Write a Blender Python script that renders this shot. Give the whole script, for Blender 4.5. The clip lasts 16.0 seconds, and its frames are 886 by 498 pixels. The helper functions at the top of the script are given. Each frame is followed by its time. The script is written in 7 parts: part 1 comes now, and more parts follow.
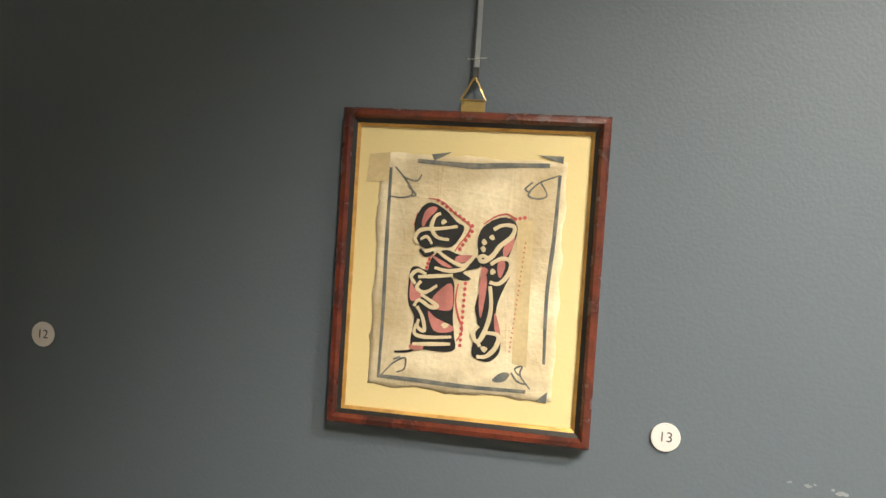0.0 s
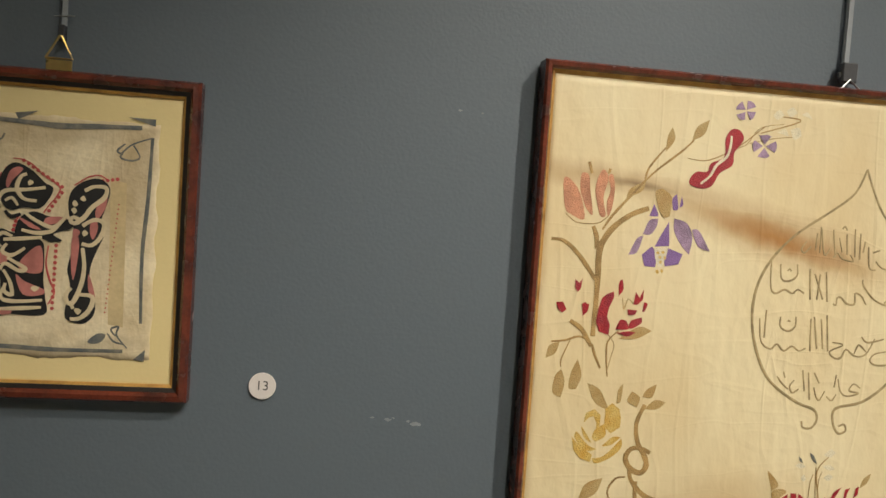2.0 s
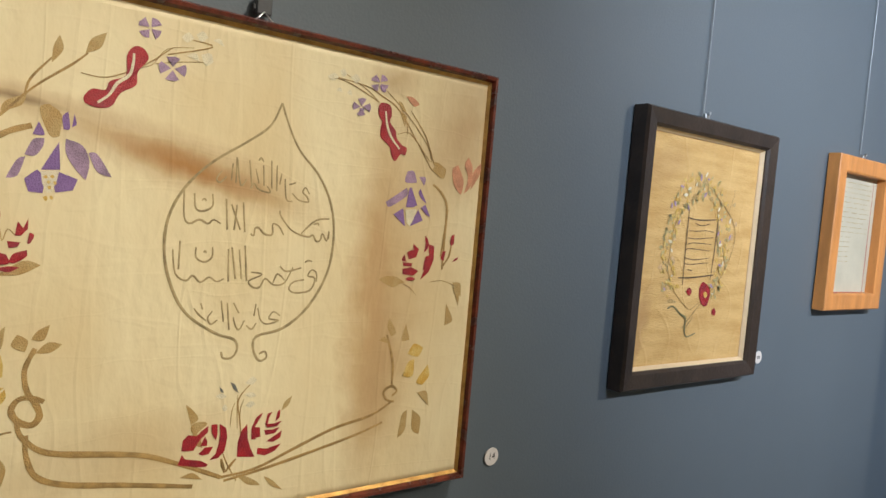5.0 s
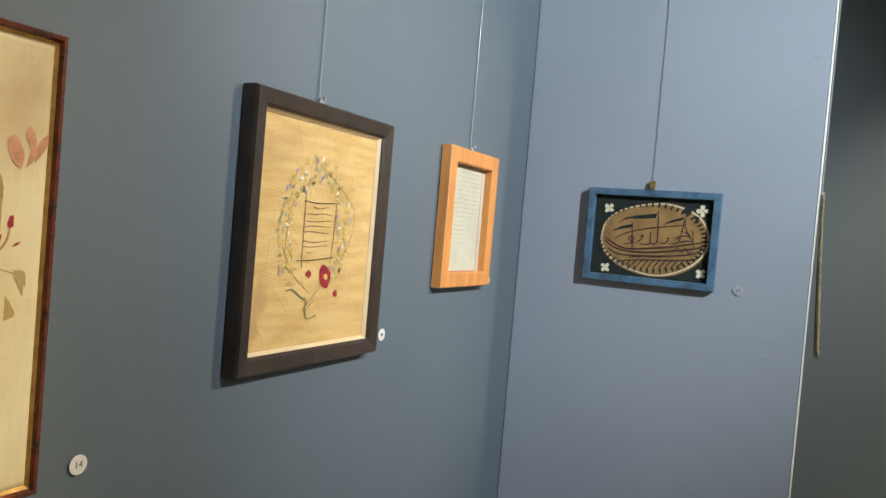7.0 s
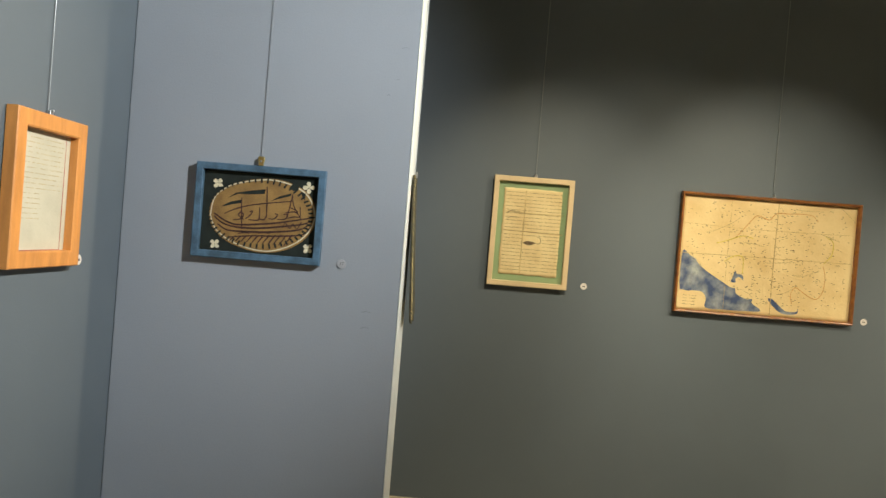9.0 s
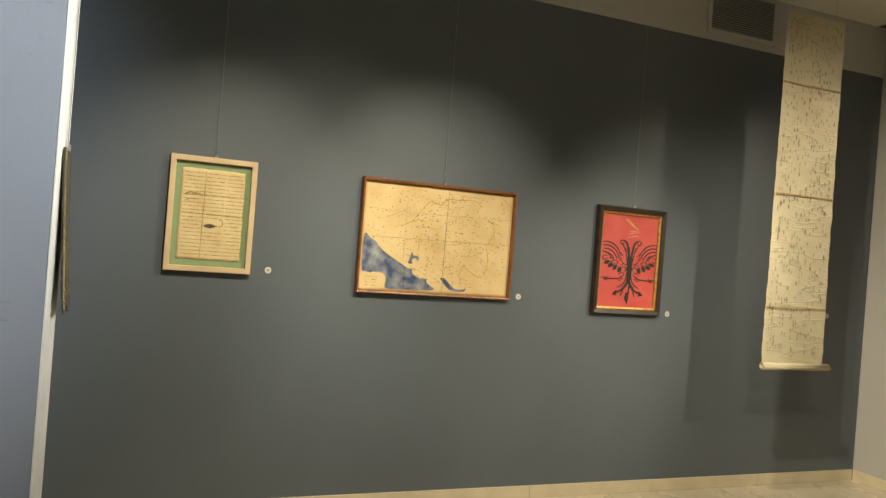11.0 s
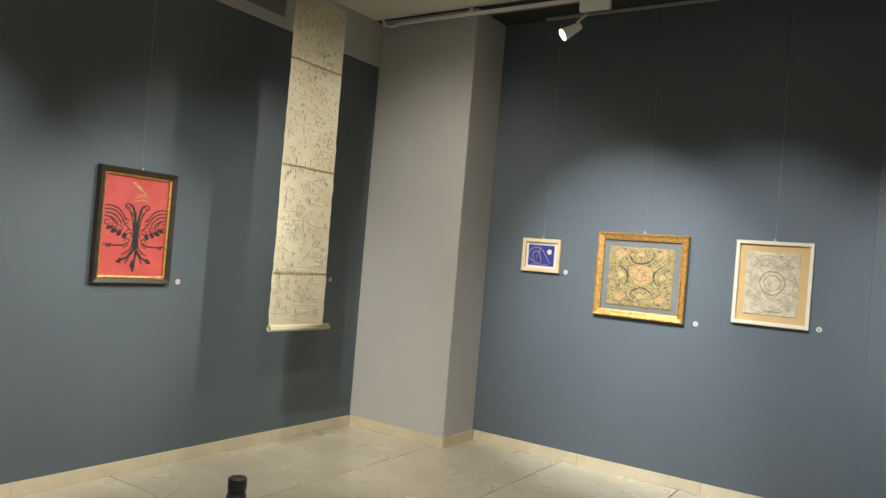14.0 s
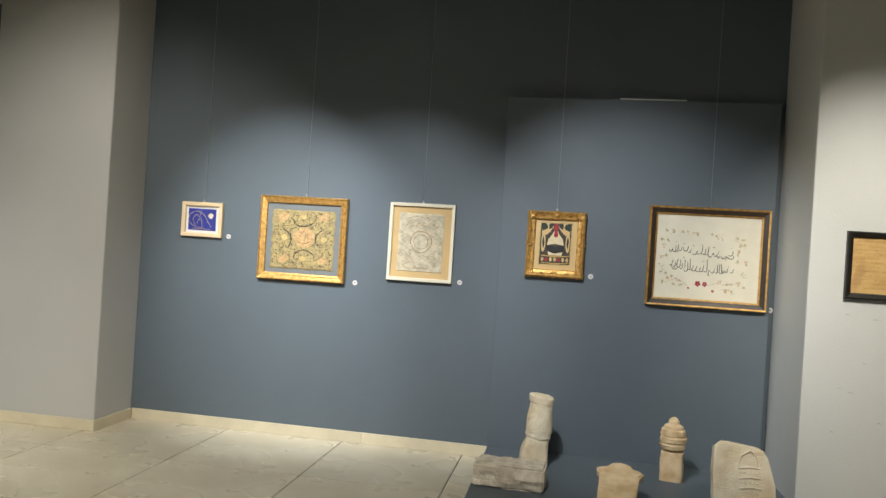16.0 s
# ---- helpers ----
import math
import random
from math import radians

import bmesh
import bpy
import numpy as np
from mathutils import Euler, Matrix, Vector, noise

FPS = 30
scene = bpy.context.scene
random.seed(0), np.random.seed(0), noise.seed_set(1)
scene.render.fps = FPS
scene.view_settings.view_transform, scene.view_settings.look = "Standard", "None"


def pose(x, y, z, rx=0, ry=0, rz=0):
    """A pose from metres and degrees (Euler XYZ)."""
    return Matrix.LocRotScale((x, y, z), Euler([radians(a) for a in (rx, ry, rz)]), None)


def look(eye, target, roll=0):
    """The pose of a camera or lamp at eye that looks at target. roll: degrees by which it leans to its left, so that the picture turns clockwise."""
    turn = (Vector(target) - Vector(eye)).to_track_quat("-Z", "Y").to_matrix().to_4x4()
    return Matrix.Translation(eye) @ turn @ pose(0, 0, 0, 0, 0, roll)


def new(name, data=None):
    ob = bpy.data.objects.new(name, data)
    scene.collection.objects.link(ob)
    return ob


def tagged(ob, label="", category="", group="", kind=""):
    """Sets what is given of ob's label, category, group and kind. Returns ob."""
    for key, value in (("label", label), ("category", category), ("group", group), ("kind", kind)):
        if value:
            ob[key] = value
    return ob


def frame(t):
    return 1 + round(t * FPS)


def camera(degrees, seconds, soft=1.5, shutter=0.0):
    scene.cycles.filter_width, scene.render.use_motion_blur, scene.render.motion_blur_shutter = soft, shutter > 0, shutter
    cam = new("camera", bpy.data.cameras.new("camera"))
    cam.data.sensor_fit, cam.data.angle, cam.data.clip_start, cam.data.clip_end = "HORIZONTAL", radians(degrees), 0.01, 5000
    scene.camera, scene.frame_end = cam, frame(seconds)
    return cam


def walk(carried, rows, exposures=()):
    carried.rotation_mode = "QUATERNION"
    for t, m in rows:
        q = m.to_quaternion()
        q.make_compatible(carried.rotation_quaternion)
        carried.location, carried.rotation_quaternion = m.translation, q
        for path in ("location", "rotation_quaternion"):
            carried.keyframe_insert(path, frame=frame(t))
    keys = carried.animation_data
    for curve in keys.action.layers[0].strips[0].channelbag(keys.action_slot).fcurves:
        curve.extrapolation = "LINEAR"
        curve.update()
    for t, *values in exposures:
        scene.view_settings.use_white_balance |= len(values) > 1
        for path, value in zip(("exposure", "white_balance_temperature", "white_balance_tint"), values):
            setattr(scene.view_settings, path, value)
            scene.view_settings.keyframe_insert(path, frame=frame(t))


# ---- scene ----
cam = camera(62.2, 16.0)
PATH = [
    (0, (1.528, 0.034, 1.543), (1.201, 2.006, 1.475), 3.7),
    (0.5, (1.595, 0.023, 1.551), (1.403, 2.012, 1.47), 3.7),
    (1, (1.649, 0.013, 1.547), (1.608, 2.011, 1.466), 3.8),
    (1.5, (1.711, -0.003, 1.548), (1.818, 1.992, 1.456), 3.8),
    (2, (1.756, -0.016, 1.543), (2.028, 1.963, 1.445), 3.9),
    (2.5, (1.803, -0.03, 1.54), (2.241, 1.919, 1.434), 4.0),
    (3, (1.852, -0.028, 1.526), (2.448, 1.878, 1.42), 4.2),
    (3.5, (1.903, -0.021, 1.516), (2.658, 1.827, 1.404), 4.5),
    (4, (1.937, -0.019, 1.51), (2.866, 1.748, 1.398), 4.7),
    (4.2, (1.953, -0.021, 1.51), (2.949, 1.709, 1.395), 4.8),
    (6.3, (2.088, -0.13, 1.507), (3.691, 1.064, 1.441), 5.1),
    (6.5, (2.099, -0.125, 1.505), (3.758, 0.989, 1.441), 5.2),
    (7, (2.133, -0.148, 1.504), (3.911, 0.766, 1.45), 4.9),
    (7.5, (2.156, -0.207, 1.508), (4.024, 0.506, 1.46), 4.8),
    (8, (2.179, -0.25, 1.497), (4.117, 0.239, 1.466), 4.7),
    (8.5, (2.186, -0.291, 1.5), (4.168, -0.03, 1.472), 4.8),
    (9, (2.197, -0.327, 1.502), (4.196, -0.286, 1.473), 4.7),
    (9.5, (2.187, -0.383, 1.499), (4.181, -0.535, 1.476), 4.6),
    (10, (2.205, -0.382, 1.496), (4.17, -0.753, 1.482), 4.5),
    (10.2, (2.189, -0.413, 1.488), (4.14, -0.853, 1.481), 4.4),
    (12.3, (2.234, -0.479, 1.483), (3.838, -1.674, 1.488), 5.2),
    (12.5, (2.244, -0.501, 1.483), (3.803, -1.755, 1.491), 5.2),
    (13, (2.198, -0.55, 1.486), (3.641, -1.934, 1.496), 5.2),
    (13.5, (2.202, -0.596, 1.481), (3.486, -2.129, 1.495), 5.0),
    (14, (2.143, -0.646, 1.484), (3.256, -2.307, 1.504), 4.8),
    (14.5, (2.092, -0.672, 1.487), (3.018, -2.445, 1.51), 4.5),
    (15, (2.045, -0.693, 1.481), (2.779, -2.553, 1.505), 4.0),
    (15.5, (1.993, -0.718, 1.463), (2.535, -2.643, 1.481), 3.7),
    (16, (1.964, -0.734, 1.446), (2.308, -2.705, 1.447), 3.6),
]
EXPOSURE = [(0, 1.15, 6500, 10), (0.7, 0.7, 6500, 10), (1.5, 0.15, 6500, 10), (2.5, -0.08, 6500, 10), (3.5, -0.07, 6500, 10), (4.2, -0.1, 6500, 10), (6.3, 0.03, 7000, 6), (7.5, 0.25, 7300, 5), (9, 0.1, 8300, 6), (10.2, 0.03, 8700, 8), (12.3, 0.3, 6600, 9), (14, 0.31, 6400, 9), (16, 0.36, 6300, 8)]
walk(cam, [(t, look(eye, target, roll)) for t, eye, target, roll in PATH], EXPOSURE)

# ---- world and lights ----
world = bpy.data.worlds.new("world")
scene.world = world
world.use_nodes = True
world.node_tree.nodes["Background"].inputs[0].default_value = (0.02, 0.022, 0.025, 1)
world.node_tree.nodes["Background"].inputs[1].default_value = 0.3

NORTH, EAST, SOUTH, WEST = 0.956, 6.18, -5.912, -3.0
CEIL = 3.41


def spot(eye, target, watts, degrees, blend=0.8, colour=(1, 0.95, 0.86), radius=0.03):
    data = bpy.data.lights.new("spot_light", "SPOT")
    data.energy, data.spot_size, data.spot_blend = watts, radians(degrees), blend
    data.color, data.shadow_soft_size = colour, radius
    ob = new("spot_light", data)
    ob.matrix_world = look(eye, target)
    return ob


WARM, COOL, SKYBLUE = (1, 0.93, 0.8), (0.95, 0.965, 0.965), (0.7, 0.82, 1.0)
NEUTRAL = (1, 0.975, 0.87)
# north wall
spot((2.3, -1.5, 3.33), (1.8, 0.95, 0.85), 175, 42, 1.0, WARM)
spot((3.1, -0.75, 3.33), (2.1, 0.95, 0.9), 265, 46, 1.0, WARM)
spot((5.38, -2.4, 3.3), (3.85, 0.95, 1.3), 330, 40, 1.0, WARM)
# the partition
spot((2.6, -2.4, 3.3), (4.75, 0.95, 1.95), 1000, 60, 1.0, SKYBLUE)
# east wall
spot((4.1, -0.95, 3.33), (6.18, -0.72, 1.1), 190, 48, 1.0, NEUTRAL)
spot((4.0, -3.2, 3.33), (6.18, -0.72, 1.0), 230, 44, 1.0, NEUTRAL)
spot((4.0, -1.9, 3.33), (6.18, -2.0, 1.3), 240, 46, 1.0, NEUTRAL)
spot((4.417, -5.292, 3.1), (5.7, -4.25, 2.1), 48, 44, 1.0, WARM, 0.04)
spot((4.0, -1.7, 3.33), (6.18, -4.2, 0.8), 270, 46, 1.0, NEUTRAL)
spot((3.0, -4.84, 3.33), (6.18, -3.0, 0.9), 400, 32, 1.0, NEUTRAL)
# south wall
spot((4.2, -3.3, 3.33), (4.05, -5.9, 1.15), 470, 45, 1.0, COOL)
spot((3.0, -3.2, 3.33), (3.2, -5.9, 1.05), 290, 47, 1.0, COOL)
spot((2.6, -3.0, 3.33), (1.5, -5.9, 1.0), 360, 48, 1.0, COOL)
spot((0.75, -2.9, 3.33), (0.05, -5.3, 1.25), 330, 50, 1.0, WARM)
# added fills, no lamp seen: first on the pillar, second bounced off the floor
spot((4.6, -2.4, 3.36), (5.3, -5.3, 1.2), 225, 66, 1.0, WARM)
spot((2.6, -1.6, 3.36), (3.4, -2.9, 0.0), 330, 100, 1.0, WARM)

# ---- materials ----


def mat(name, base, rough=0.6, vary=0.08, scale=8.0, bump=0.1, grain=180.0, metal=0.0, second=None, stretch=(1, 1, 1), rand=0.0):
    """A surface with broad stains, fine grain and a little relief; second: a colour that the stains lead to."""
    m = bpy.data.materials.new(name)
    m.use_nodes = True
    nt = m.node_tree
    b = nt.nodes["Principled BSDF"]
    co = nt.nodes.new("ShaderNodeTexCoord")
    mp = nt.nodes.new("ShaderNodeMapping")
    mp.inputs["Scale"].default_value = stretch
    nt.links.new(co.outputs["Object"], mp.inputs["Vector"])
    big = nt.nodes.new("ShaderNodeTexNoise")
    big.inputs["Scale"].default_value, big.inputs["Detail"].default_value = scale, 6
    fine = nt.nodes.new("ShaderNodeTexNoise")
    fine.inputs["Scale"].default_value, fine.inputs["Detail"].default_value = grain, 3
    for n in (big, fine):
        nt.links.new(mp.outputs[0], n.inputs["Vector"])
    mix = nt.nodes.new("ShaderNodeMix")
    mix.data_type = "RGBA"
    other = second or tuple(c * (1 - 2.2 * vary) for c in base)
    mix.inputs[6].default_value, mix.inputs[7].default_value = (*base, 1), (*other, 1)
    ramp = nt.nodes.new("ShaderNodeMapRange")
    ramp.inputs[1].default_value, ramp.inputs[2].default_value = 0.38, 0.68
    nt.links.new(big.outputs["Fac"], ramp.inputs[0])
    nt.links.new(ramp.outputs[0], mix.inputs[0])
    hue = nt.nodes.new("ShaderNodeHueSaturation")
    val = nt.nodes.new("ShaderNodeMapRange")
    val.inputs[3].default_value, val.inputs[4].default_value = 1 - vary, 1 + vary
    nt.links.new(fine.outputs["Fac"], val.inputs[0])
    nt.links.new(mix.outputs[2], hue.inputs["Color"])
    last = val.outputs[0]
    if rand:
        info = nt.nodes.new("ShaderNodeObjectInfo")
        rr = nt.nodes.new("ShaderNodeMapRange")
        rr.inputs[3].default_value, rr.inputs[4].default_value = 1 - rand, 1 + rand
        mul = nt.nodes.new("ShaderNodeMath")
        mul.operation = "MULTIPLY"
        nt.links.new(info.outputs["Random"], rr.inputs[0])
        nt.links.new(rr.outputs[0], mul.inputs[0])
        nt.links.new(last, mul.inputs[1])
        last = mul.outputs[0]
    nt.links.new(last, hue.inputs["Value"])
    nt.links.new(hue.outputs[0], b.inputs["Base Color"])
    rg = nt.nodes.new("ShaderNodeMapRange")
    rg.inputs[3].default_value, rg.inputs[4].default_value = max(rough - 0.1, 0.05), min(rough + 0.1, 1)
    nt.links.new(big.outputs["Fac"], rg.inputs[0])
    nt.links.new(rg.outputs[0], b.inputs["Roughness"])
    b.inputs["Metallic"].default_value = metal
    if bump:
        bp = nt.nodes.new("ShaderNodeBump")
        bp.inputs["Strength"].default_value, bp.inputs["Distance"].default_value = bump, 0.004
        nt.links.new(fine.outputs["Fac"], bp.inputs["Height"])
        nt.links.new(bp.outputs[0], b.inputs["Normal"])
    return m


def glow(name, colour, strength):
    m = bpy.data.materials.new(name)
    m.use_nodes = True
    b = m.node_tree.nodes["Principled BSDF"]
    b.inputs["Emission Color"].default_value, b.inputs["Emission Strength"].default_value = (*colour, 1), strength
    return m


SLATE = mat("slate_blue_wall_paint", (0.105, 0.128, 0.15), 0.55, 0.05, 1.3, 0.13, 210, second=(0.095, 0.116, 0.136))
PALEBLUE = mat("pale_blue_grey_wall_paint", (0.27, 0.295, 0.34), 0.6, 0.04, 1.2, 0.2, 220)
WHITE = mat("off_white_wall_paint", (0.62, 0.62, 0.6), 0.7, 0.03, 1.1, 0.3, 120)
GREYPAINT = mat("light_grey_wall_paint", (0.5, 0.495, 0.48), 0.7, 0.03, 1.1, 0.3, 120)
CEILPAINT = mat("cream_ceiling_paint", (0.72, 0.7, 0.6), 0.8, 0.02, 0.9, 0.1, 90)
DARKCEIL = mat("dark_ceiling_strip", (0.03, 0.032, 0.035), 0.8, 0.05)
TILE = mat("cream_marble_tile", (0.66, 0.6, 0.47), 0.28, 0.05, 2.2, 0.03, 60, second=(0.56, 0.5, 0.38), rand=0.05)
GROUT = mat("dark_grout", (0.07, 0.06, 0.05), 0.9)
SKIRT = mat("cream_stone_skirting", (0.66, 0.58, 0.42), 0.45, 0.06, 6, 0.1, 90, rand=0.06)
MAHOGANY = mat("red_mahogany_varnish", (0.15, 0.034, 0.018), 0.26, 0.3, 30, 0.25, 220, second=(0.045, 0.013, 0.01), stretch=(1, 1, 1))
CHESTNUT = mat("golden_chestnut_varnish", (0.3, 0.11, 0.03), 0.3, 0.2, 24, 0.2, 200, second=(0.16, 0.05, 0.018))
DARKCLOTH = mat("dark_olive_woven_cloth", (0.1, 0.088, 0.055), 0.9, 0.25, 40, 0.5, 300, second=(0.05, 0.045, 0.03))
PLASTER = mat("bare_white_plaster", (0.82, 0.81, 0.76), 0.8, 0.05, 9, 0.6, 90)
BLACKWOOD = mat("black_varnished_wood", (0.02, 0.016, 0.014), 0.35, 0.2, 20)
DARKBROWN = mat("dark_brown_stained_wood", (0.042, 0.026, 0.018), 0.4, 0.2, 14, 0.2, 120)
GILT = mat("worn_gilt", (0.62, 0.36, 0.1), 0.42, 0.2, 40, 0.3, 260, metal=0.5, second=(0.38, 0.2, 0.055))
BRASS = mat("polished_brass", (0.72, 0.52, 0.2), 0.3, 0.08, 30, 0.05, metal=1.0)
STEEL = mat("dull_steel", (0.5, 0.5, 0.5), 0.35, 0.06, 30, 0.05, metal=1.0)
CREAMBOARD = mat("pale_yellow_mount_board", (0.74, 0.6, 0.3), 0.8, 0.02, 3, 0.05)
OLDPAPER = mat("aged_manuscript_paper", (0.77, 0.66, 0.45), 0.85, 0.12, 22, 0.25, 160, second=(0.6, 0.48, 0.29))
SILK = mat("ivory_silk_cloth", (0.73, 0.625, 0.395), 0.6, 0.025, 5, 0.45, 46, second=(0.64, 0.5, 0.28), stretch=(1, 0.55, 1))
LINEN = mat("yellowed_linen", (0.62, 0.4, 0.16), 0.75, 0.1, 7, 0.5, 60, second=(0.5, 0.3, 0.1), stretch=(1, 5, 1))
PINE = mat("orange_pine_wood", (0.66, 0.27, 0.075), 0.45, 0.12, 5, 0.15, 90, second=(0.5, 0.2, 0.055), stretch=(6, 1, 6))
PALEWOOD = mat("pale_natural_wood", (0.72, 0.54, 0.33), 0.5, 0.06, 9, 0.1, 90)
GREENBOARD = mat("sage_green_mount_board", (0.27, 0.37, 0.2), 0.85, 0.04)
BLUEWOOD = mat("worn_blue_painted_wood", (0.065, 0.14, 0.22), 0.55, 0.25, 22, 0.3, 150, second=(0.035, 0.075, 0.115))
NAVY = mat("dark_green_black_velvet", (0.008, 0.014, 0.011), 0.9, 0.2, 20)
WHITEPAPER = mat("white_label_card", (0.68, 0.63, 0.6), 0.6, 0.02)
INK = mat("black_ink", (0.015, 0.014, 0.014), 0.6, 0.2, 60)
NYLON = mat("clear_nylon_band", (0.3, 0.32, 0.34), 0.25, 0.1)
SHEETPAPER = mat("white_aged_paper", (0.72, 0.66, 0.52), 0.85, 0.05, 5, 0.15)
MAPPAPER = mat("aged_map_paper", (0.76, 0.575, 0.31), 0.8, 0.05, 5, 0.25, 90, second=(0.66, 0.46, 0.22))
REDSILK = mat("red_silk", (0.58, 0.09, 0.075), 0.6, 0.08, 5, 0.2, 300, second=(0.5, 0.06, 0.055))
SCROLLPAPER = mat("ivory_scroll_paper", (0.6, 0.55, 0.4), 0.85, 0.05, 3.5, 0.3, 60, second=(0.54, 0.47, 0.32))
ROYAL = mat("royal_blue_cloth", (0.018, 0.03, 0.24), 0.7, 0.1)
GOLDTHREAD = mat("gold_thread", (0.58, 0.41, 0.16), 0.5, 0.15, 60, 0.3, 400)
GREYBOARD = mat("grey_mount_board", (0.175, 0.185, 0.185), 0.8, 0.03)
OLIVE = mat("olive_embroidered_cloth", (0.4, 0.31, 0.14), 0.8, 0.25, 40, 0.6, 300, second=(0.25, 0.19, 0.085))
TANBOARD = mat("tan_mount_board", (0.62, 0.43, 0.2), 0.8, 0.04)
LACE = mat("white_knotted_lace", (0.7, 0.62, 0.46), 0.85, 0.15, 25, 0.5, 260, second=(0.48, 0.43, 0.32))
WHITEWOOD = mat("cream_painted_wood", (0.78, 0.7, 0.55), 0.45, 0.03)
STONE = mat("weathered_limestone", (0.74, 0.57, 0.36), 0.9, 0.14, 12, 1.0, 160, second=(0.56, 0.38, 0.19))
MARBLE = mat("pale_marble", (0.8, 0.71, 0.54), 0.75, 0.12, 7, 1.0, 140, second=(0.6, 0.46, 0.28))
ROUGHSTONE = mat("rough_broken_stone", (0.76, 0.68, 0.56), 0.95, 0.2, 16, 1.0, 120, second=(0.52, 0.44, 0.35))
WHITEPLASTIC = mat("white_lamp_enamel", (0.78, 0.78, 0.77), 0.35, 0.02)
VENTDARK = mat("grey_vent_metal", (0.3, 0.3, 0.3), 0.5, 0.05)
BLACKPOST = mat("black_powder_coat", (0.012, 0.012, 0.013), 0.4, 0.1)

PINKINK = mat("pink_ink_wash", (0.55, 0.2, 0.17), 0.8, 0.15, 30)
CREAMINK = mat("cream_ink", (0.68, 0.56, 0.36), 0.8, 0.06, 30)
GREYINK = mat("faded_grey_ink", (0.1, 0.11, 0.11), 0.85, 0.4, 50, second=(0.22, 0.2, 0.16))
REDINK = mat("red_ink", (0.55, 0.1, 0.09), 0.8, 0.15)
GOLDSTEM = mat("old_gold_silk_thread", (0.43, 0.265, 0.09), 0.55, 0.2, 60, 0.5, 500)
LEAFGOLD = mat("tarnished_gold_silk", (0.4, 0.25, 0.085), 0.55, 0.22, 70, 0.5, 500, second=(0.44, 0.31, 0.13))
TULIPPINK = mat("faded_pink_silk", (0.6, 0.27, 0.15), 0.55, 0.15, 60, 0.5, 500)
SCARLET = mat("crimson_silk_thread", (0.36, 0.012, 0.018), 0.45, 0.2, 60, 0.5, 500, second=(0.22, 0.008, 0.02))
SILKPALE = mat("white_silk_thread", (0.72, 0.64, 0.46), 0.55, 0.1, 60, 0.4, 500)
VIOLET = mat("violet_silk_thread", (0.19, 0.1, 0.28), 0.45, 0.2, 60, 0.5, 500, second=(0.22, 0.12, 0.32))
LILAC = mat("lilac_silk_thread", (0.38, 0.25, 0.38), 0.5, 0.2, 60, 0.5, 500)
MARIGOLD = mat("marigold_silk_thread", (0.55, 0.32, 0.05), 0.5, 0.2, 60, 0.5, 500, second=(0.62, 0.45, 0.15))
BLUSH = mat("faded_peach_thread", (0.62, 0.4, 0.2), 0.6, 0.2, 60, 0.4, 400)
SAGE = mat("faded_olive_thread", (0.48, 0.39, 0.17), 0.6, 0.2, 60, 0.4, 400)
OLDGREEN = mat("faded_green_thread", (0.2, 0.18, 0.08), 0.6, 0.2, 60, 0.4, 400)
PENCIL = mat("faded_brown_line", (0.4, 0.3, 0.15), 0.75, 0.2, 60)
DARKTHREAD = mat("dark_brown_thread", (0.07, 0.055, 0.035), 0.65, 0.3, 60, 0.4, 400)
GOLDVELVET = mat("worn_gold_velvet", (0.3, 0.17, 0.055), 0.85, 0.2, 18, 0.5, 250, second=(0.2, 0.11, 0.038))
MAROON = mat("maroon_thread", (0.045, 0.012, 0.009), 0.7, 0.2, 50)
SEABLUE = mat("blue_map_wash", (0.045, 0.075, 0.16), 0.8, 0.35, 14, 0.1, 60, second=(0.34, 0.36, 0.36))
ROUTERED = mat("orange_map_line", (0.62, 0.28, 0.08), 0.8, 0.15, 40)
ROUTEYELLOW = mat("yellow_map_line", (0.66, 0.5, 0.1), 0.8, 0.15, 40)
CORAL = mat("coral_silk_thread", (0.58, 0.36, 0.16), 0.55, 0.2, 60, 0.5, 400)
DARKGREEN = mat("dark_green_thread", (0.03, 0.045, 0.03), 0.7, 0.2, 50)
PARCHMENT = mat("yellow_parchment", (0.8, 0.64, 0.36), 0.85, 0.06, 9, 0.3, 160, second=(0.7, 0.52, 0.27))
SEPIA = mat("sepia_ink", (0.16, 0.11, 0.06), 0.8, 0.3, 60)
FOLDSTAIN = mat("brown_fold_stain", (0.6, 0.42, 0.19), 0.85, 0.25, 40)
TANPATCH = mat("tan_paper_patch", (0.62, 0.48, 0.26), 0.85, 0.15, 12)
SEAM = mat("brown_glue_line", (0.55, 0.38, 0.17), 0.8, 0.2, 40)
FAINTINK = mat("faint_grey_ink", (0.32, 0.31, 0.25), 0.85, 0.2)
LABELINK = mat("grey_print", (0.07, 0.065, 0.06), 0.7, 0.1)
NYLONDARK = mat("dark_nylon_band", (0.05, 0.055, 0.06), 0.3, 0.1)
DARKSTEEL = mat("dark_steel", (0.08, 0.08, 0.085), 0.45, 0.1, metal=0.6)
CHIP = mat("grey_plaster_chip", (0.28, 0.3, 0.31), 0.9, 0.2)
SCUFF = mat("grey_scuff", (0.2, 0.215, 0.25), 0.8, 0.2)


